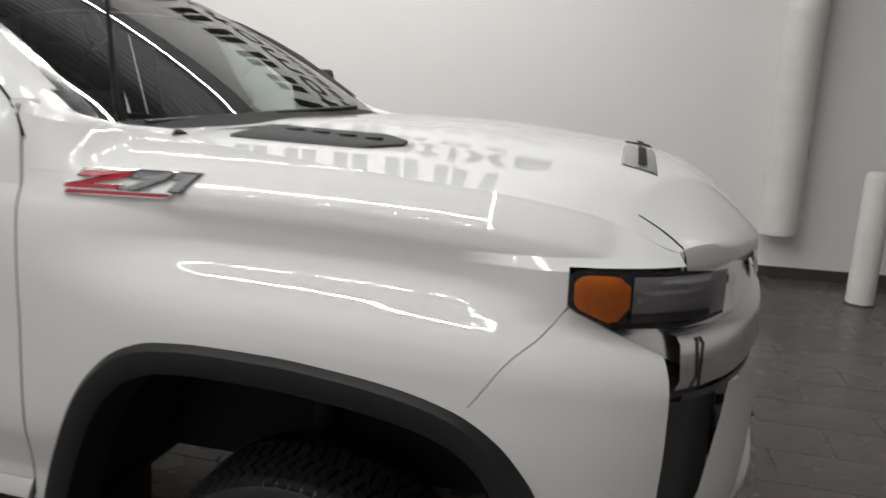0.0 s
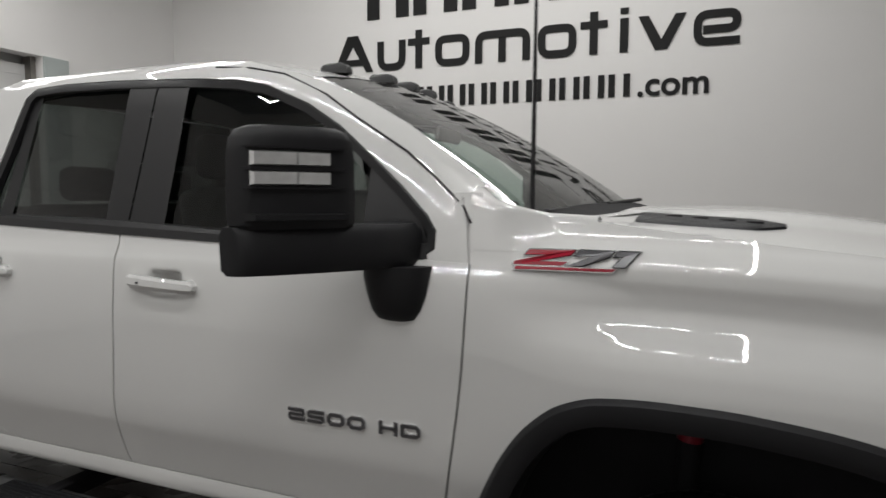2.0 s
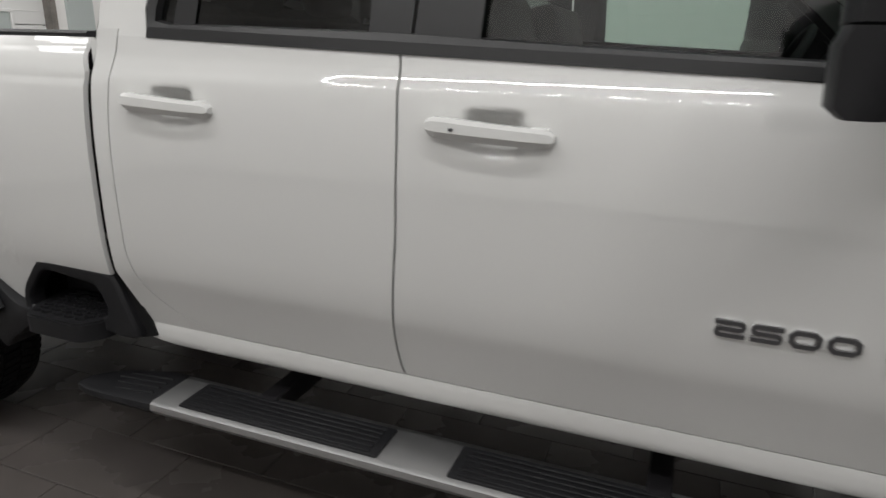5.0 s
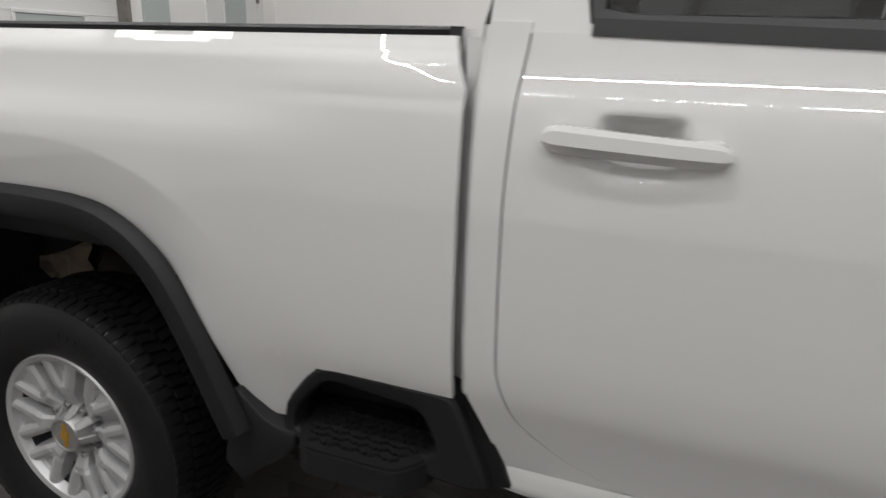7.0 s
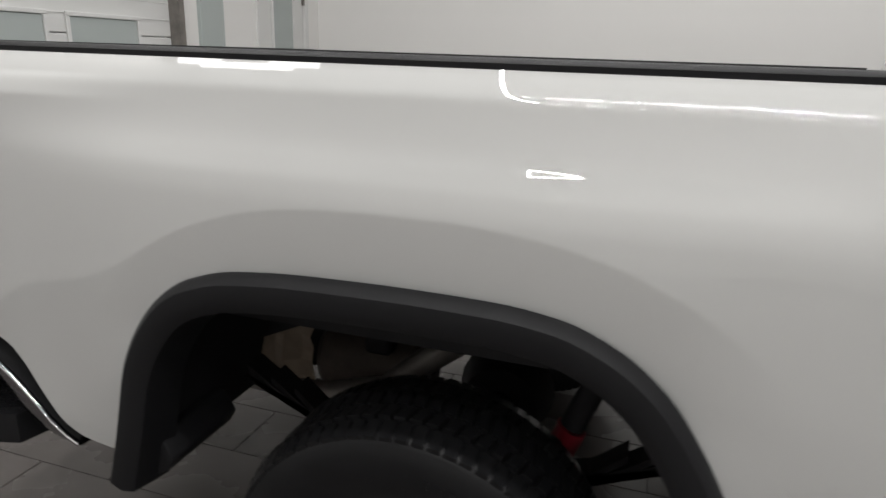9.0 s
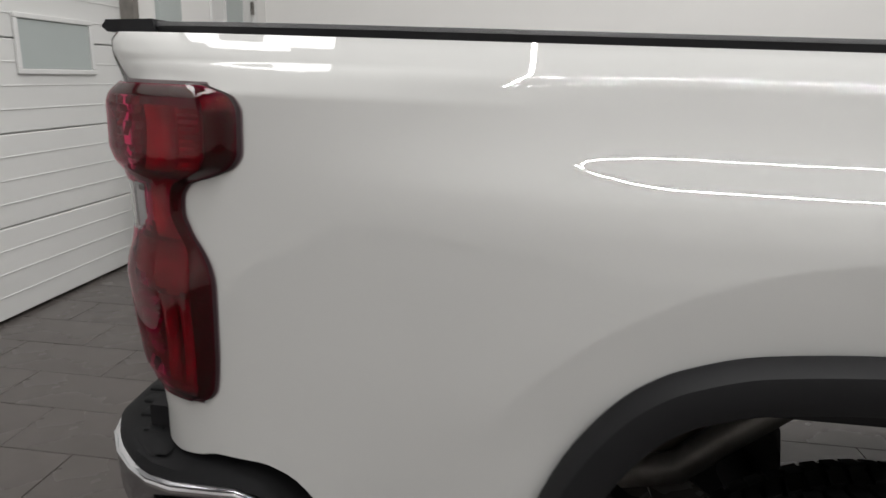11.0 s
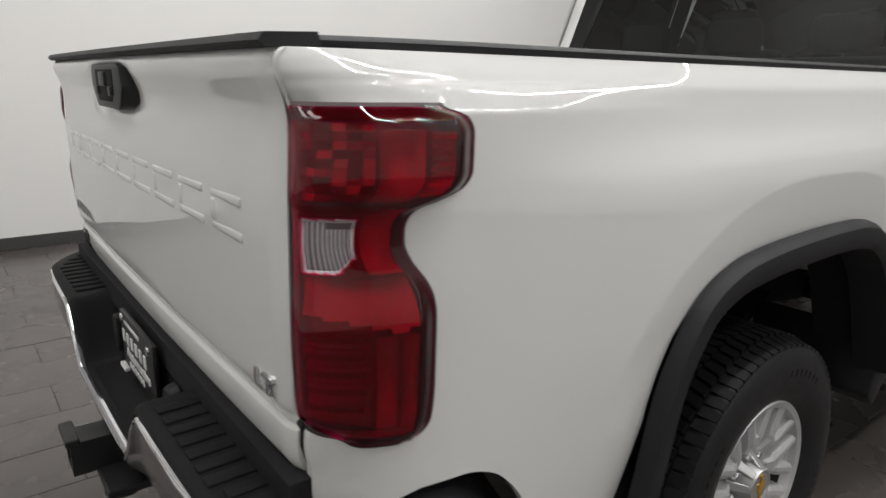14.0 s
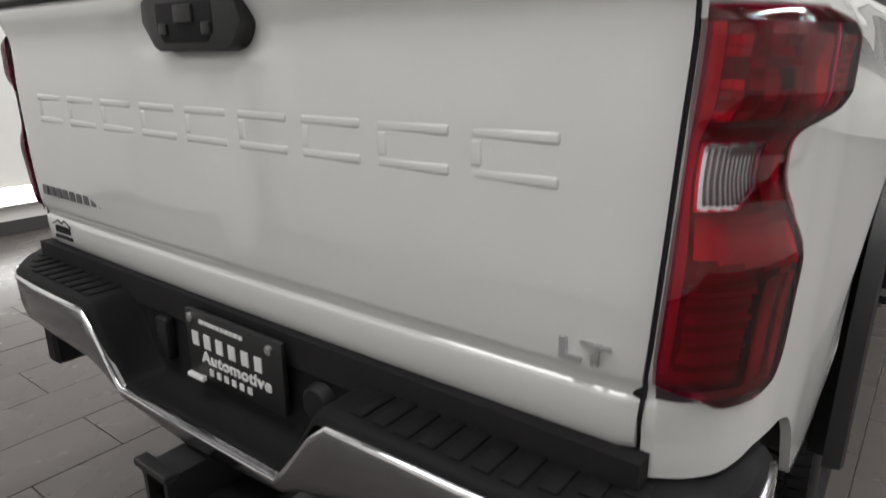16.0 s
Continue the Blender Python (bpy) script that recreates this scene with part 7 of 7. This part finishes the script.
WX0, WX1 = -4.612, 0.005
for char, u0, u1 in (("A", 0.0, 0.121), ("u", 0.134, 0.215), ("t", 0.223, 0.282), ("o", 0.298, 0.390), ("m", 0.405, 0.543), ("o", 0.562, 0.653), ("t", 0.662, 0.723), ("i", 0.747, 0.773), ("v", 0.790, 0.890), ("e", 0.905, 1.0)):
    part("sign_letter", wide_letter(char, WX0 + (WX1 - WX0) * u0, WX0 + (WX1 - WX0) * u1, 3.055, 0.345, 0.44), SIGN_BLACK, sign, "", False)
for words, size, thick, fat, area in (("www.", 0.3, 0.005, 0.006, (-4.26, -3.655, 2.605, 2.760)), (".com", 0.3, 0.005, 0.006, (-0.955, -0.269, 2.59, 2.765))):
    for b2 in letters(fit_box(text_bm(words, size, thick, 1.0, fat), *area, SIGN_Y)):
        part("sign_letter", b2, SIGN_BLACK, sign, "", False)


def bar_word(n, x0, x1, z0, z1, gap):
    """A name shown as plain bars, one for each of its letters."""
    w = (x1 - x0) / n
    for k in range(n):
        a = x0 + w * k
        m = w * (1 - gap)
        t = m * 0.3
        for b0, b1, c0, c1 in ((a, a + t, z0, z1), (a + m - t, a + m, z0, z1)):
            part("sign_bar", box_bm(b0, b1, SIGN_Y - 0.006, SIGN_Y + 0.006, c0, c1, 0.002, 1), SIGN_BLACK, sign, "", False)


bar_word(10, -3.60, -0.99, 2.60, 2.836, 0.16)
bar_word(6, -4.13, -0.45, 3.665, 4.36, 0.10)

# white pipe hung on the wall, its strap and conduit
pipe = tagged(new("wall_pipe"), "wide white vertical pipe mounted on the wall", "pipe")
part("pipe_body", moved(revolve([(0.0005, 0.0), (0.150, 0.0), (0.165, 0.006), (0.168, 0.03), (0.165, 0.05), (0.165, 1.9), (0.168, 1.91), (0.168, 1.95), (0.165, 1.96), (0.165, CEIL - 0.45)], 40), Matrix.Translation((1.858, 4.385, 0.45)) @ Matrix.Rotation(radians(90), 4, "X")), POST_WHITE, pipe)
part("pipe_strap", box_bm(2.02, 2.06, 4.50, 4.57, 1.13, 1.24, 0.006, 1), STEEL, pipe, "grey steel strap")
part("conduit", tube([(2.03, 4.545, 1.24), (2.03, 4.545, CEIL)], 0.012, 10), STEEL, pipe)
part("pipe_bolt", box_bm(2.0, 2.04, 4.52, 4.57, 0.60, 0.63), STEEL, pipe)


def bollard(x, y):
    b = tagged(new("bollard"), "white sleeved steel bollard standing on the floor", "bollard", "white bollards")
    part("sleeve", moved(revolve([(0.0005, 1.095), (0.075, 1.09), (0.098, 1.07), (0.104, 1.04), (0.104, 0.0)], 36), Matrix.Translation((x, y, 0)) @ Matrix.Rotation(radians(90), 4, "X")), POST_WHITE, b)
    part("base_ring", moved(revolve([(0.104, 0.012), (0.112, 0.010), (0.113, 0.0)], 36), Matrix.Translation((x, y, 0.001)) @ Matrix.Rotation(radians(90), 4, "X")), BASEBOARD, b)


bollard(2.45, 3.88)
bollard(-6.90, 2.36)

# overhead sectional door with a row of windows
od = tagged(new("overhead_door"), "white sectional overhead door with narrow windows, closed", "garage door", "", "structure")
PX = -7.42
for k in range(6):
    z0 = 0.02 + 0.50 * k
    sec = part("door_section", box_bm(PX - 0.045, PX, -1.58, 2.60, z0, z0 + 0.494, 0.006, 1), DOOR_WHITE, od, "", False)
    for j in (1, 2, 3):
        part("section_groove", box_bm(PX - 0.001, PX + 0.004, -1.57, 2.59, z0 + 0.125 * j - 0.004, z0 + 0.125 * j + 0.004, 0.002, 1), DOOR_WHITE, sec, "", False)
for k in range(5):
    yw = 1.60 - 0.80 * k
    win = part("door_window", box_bm(PX - 0.03, PX + 0.006, yw - 0.0, yw + 0.60, 1.36, 1.625, 0.004, 1), FROSTED, od, "frosted window pane")
    for a in ((yw - 0.03, yw + 0.63, 1.625, 1.655), (yw - 0.03, yw + 0.63, 1.33, 1.36), (yw - 0.03, yw, 1.36, 1.625), (yw + 0.60, yw + 0.63, 1.36, 1.625)):
        part("window_frame", box_bm(PX + 0.0, PX + 0.018, *a, 0.004, 1), DOOR_WHITE, win, "", False)
part("door_track", box_bm(PX - 0.04, PX + 0.10, 2.56, 2.62, 0, 3.1), STEEL, od, "", False)
structure("trim", box_bm(RX0 - 0.005, RX0 + 0.03, 2.62, 2.92, 0.0, 3.1, 0.004, 1), FROSTED, "grey-green door jamb panel beside the overhead door", "trim")
structure("wall_alcove", box_bm(-7.75, -7.55, -1.8, 2.8, 0, 3.3), WALL, "plain wall behind the overhead door", "wall")

# glazed hinged door
gd = tagged(new("door_1"), "white steel door with a frosted glass panel, closed", "door", "", "structure")
part("door_leaf", box_bm(RX0 - 0.06, RX0 - 0.012, 3.47, 4.27, 0.012, 2.08, 0.003, 1), DOOR_WHITE, gd, "", False)
part("glass_panel", box_bm(RX0 - 0.065, RX0 - 0.006, 3.72, 4.06, 1.22, 1.98, 0.003, 1), FROSTED, gd, "frosted glass panel", False)
for a in ((3.69, 4.09, 1.19, 1.22), (3.69, 4.09, 1.98, 2.01), (3.69, 3.72, 1.22, 1.98), (4.06, 4.09, 1.22, 1.98)):
    part("glass_bead", box_bm(RX0 - 0.014, RX0 + 0.002, *a, 0.003, 1), DOOR_WHITE, gd, "", False)
for a in ((3.42, 3.47, 0, 2.12), (4.27, 4.33, 0, 2.12), (3.47, 4.27, 2.08, 2.12)):
    part("door_frame", box_bm(RX0 - 0.10, RX0 + 0.02, *a, 0.004, 1), DOOR_WHITE, gd, "", False)
for z in (0.16, 1.05, 1.88):
    part("hinge", box_bm(RX0 - 0.01, RX0 + 0.014, 4.245, 4.275, z, z + 0.11, 0.003, 1), STEEL, gd, "", False)
part("door_sweep", box_bm(RX0 - 0.008, RX0 + 0.002, 3.47, 4.27, 0.012, 0.05), STEEL, gd, "", False)
part("door_backing", box_bm(RX0 - 0.18, RX0 - 0.12, 3.40, 4.35, 0, 2.14), DOOR_WHITE, gd, "", False)

# low light bar along the sign wall
lb = tagged(new("low_wall_light"), "glowing white light bar low on the wall", "wall light")
part("light_housing", box_bm(-4.62, -2.4, 4.50, 4.57, 0.225, 0.385, 0.006, 1), POST_WHITE, lb)
part("light_diffuser", box_bm(-4.60, -2.42, 4.494, 4.502, 0.24, 0.37), LOW_GLOW, lb, "glowing diffuser", False)

# small wall plates near the far corner
tagged(part("wall_switch", box_bm(-6.02, -5.97, 4.558, 4.572, 1.16, 1.22, 0.003, 1), GREY_EMBLEM), "small grey round wall button", "switch")

# ---- floor tiles, the last ----
floor_ob = bpy.data.objects["floor"]
TX, TY, J = 0.60, 0.30, 0.003
tile_me = finish(box_bm(-TX / 2 + J / 2, TX / 2 - J / 2, -TY / 2 + J / 2, TY / 2 - J / 2, -0.006, 0.0, 0.0015, 1), "floor_tile", False)
tile_me.materials.append(FLOOR_TILE)
near, rest = [], bmesh.new()
rng = random.Random(5)
row = 0
y = RY0 + 0.22
while y < RY1:
    x = RX0 + 0.06 - (0.30 if row % 2 else 0.0)
    while x < RX1 + 0.3:
        dx = abs(x + 2.6) / 4.6
        dy = abs(y + 0.6) / 2.6
        near.append((max(dx, dy), x, y, rng.uniform(-0.0006, 0.0006)))
        x += TX
    y += TY
    row += 1
near.sort()
for k, (d, x, y, dz) in enumerate(near):
    if k < 300:
        t = new("floor_tile", tile_me)
        t.location = (x, y, dz)
        t.parent = floor_ob
    else:
        box_bm(x - TX / 2 + J / 2, x + TX / 2 - J / 2, y - TY / 2 + J / 2, y + TY / 2 - J / 2, -0.006, dz, bm=rest)
tagged(part("floor_tiles", rest, FLOOR_TILE, floor_ob, "", False), kind="stuff")
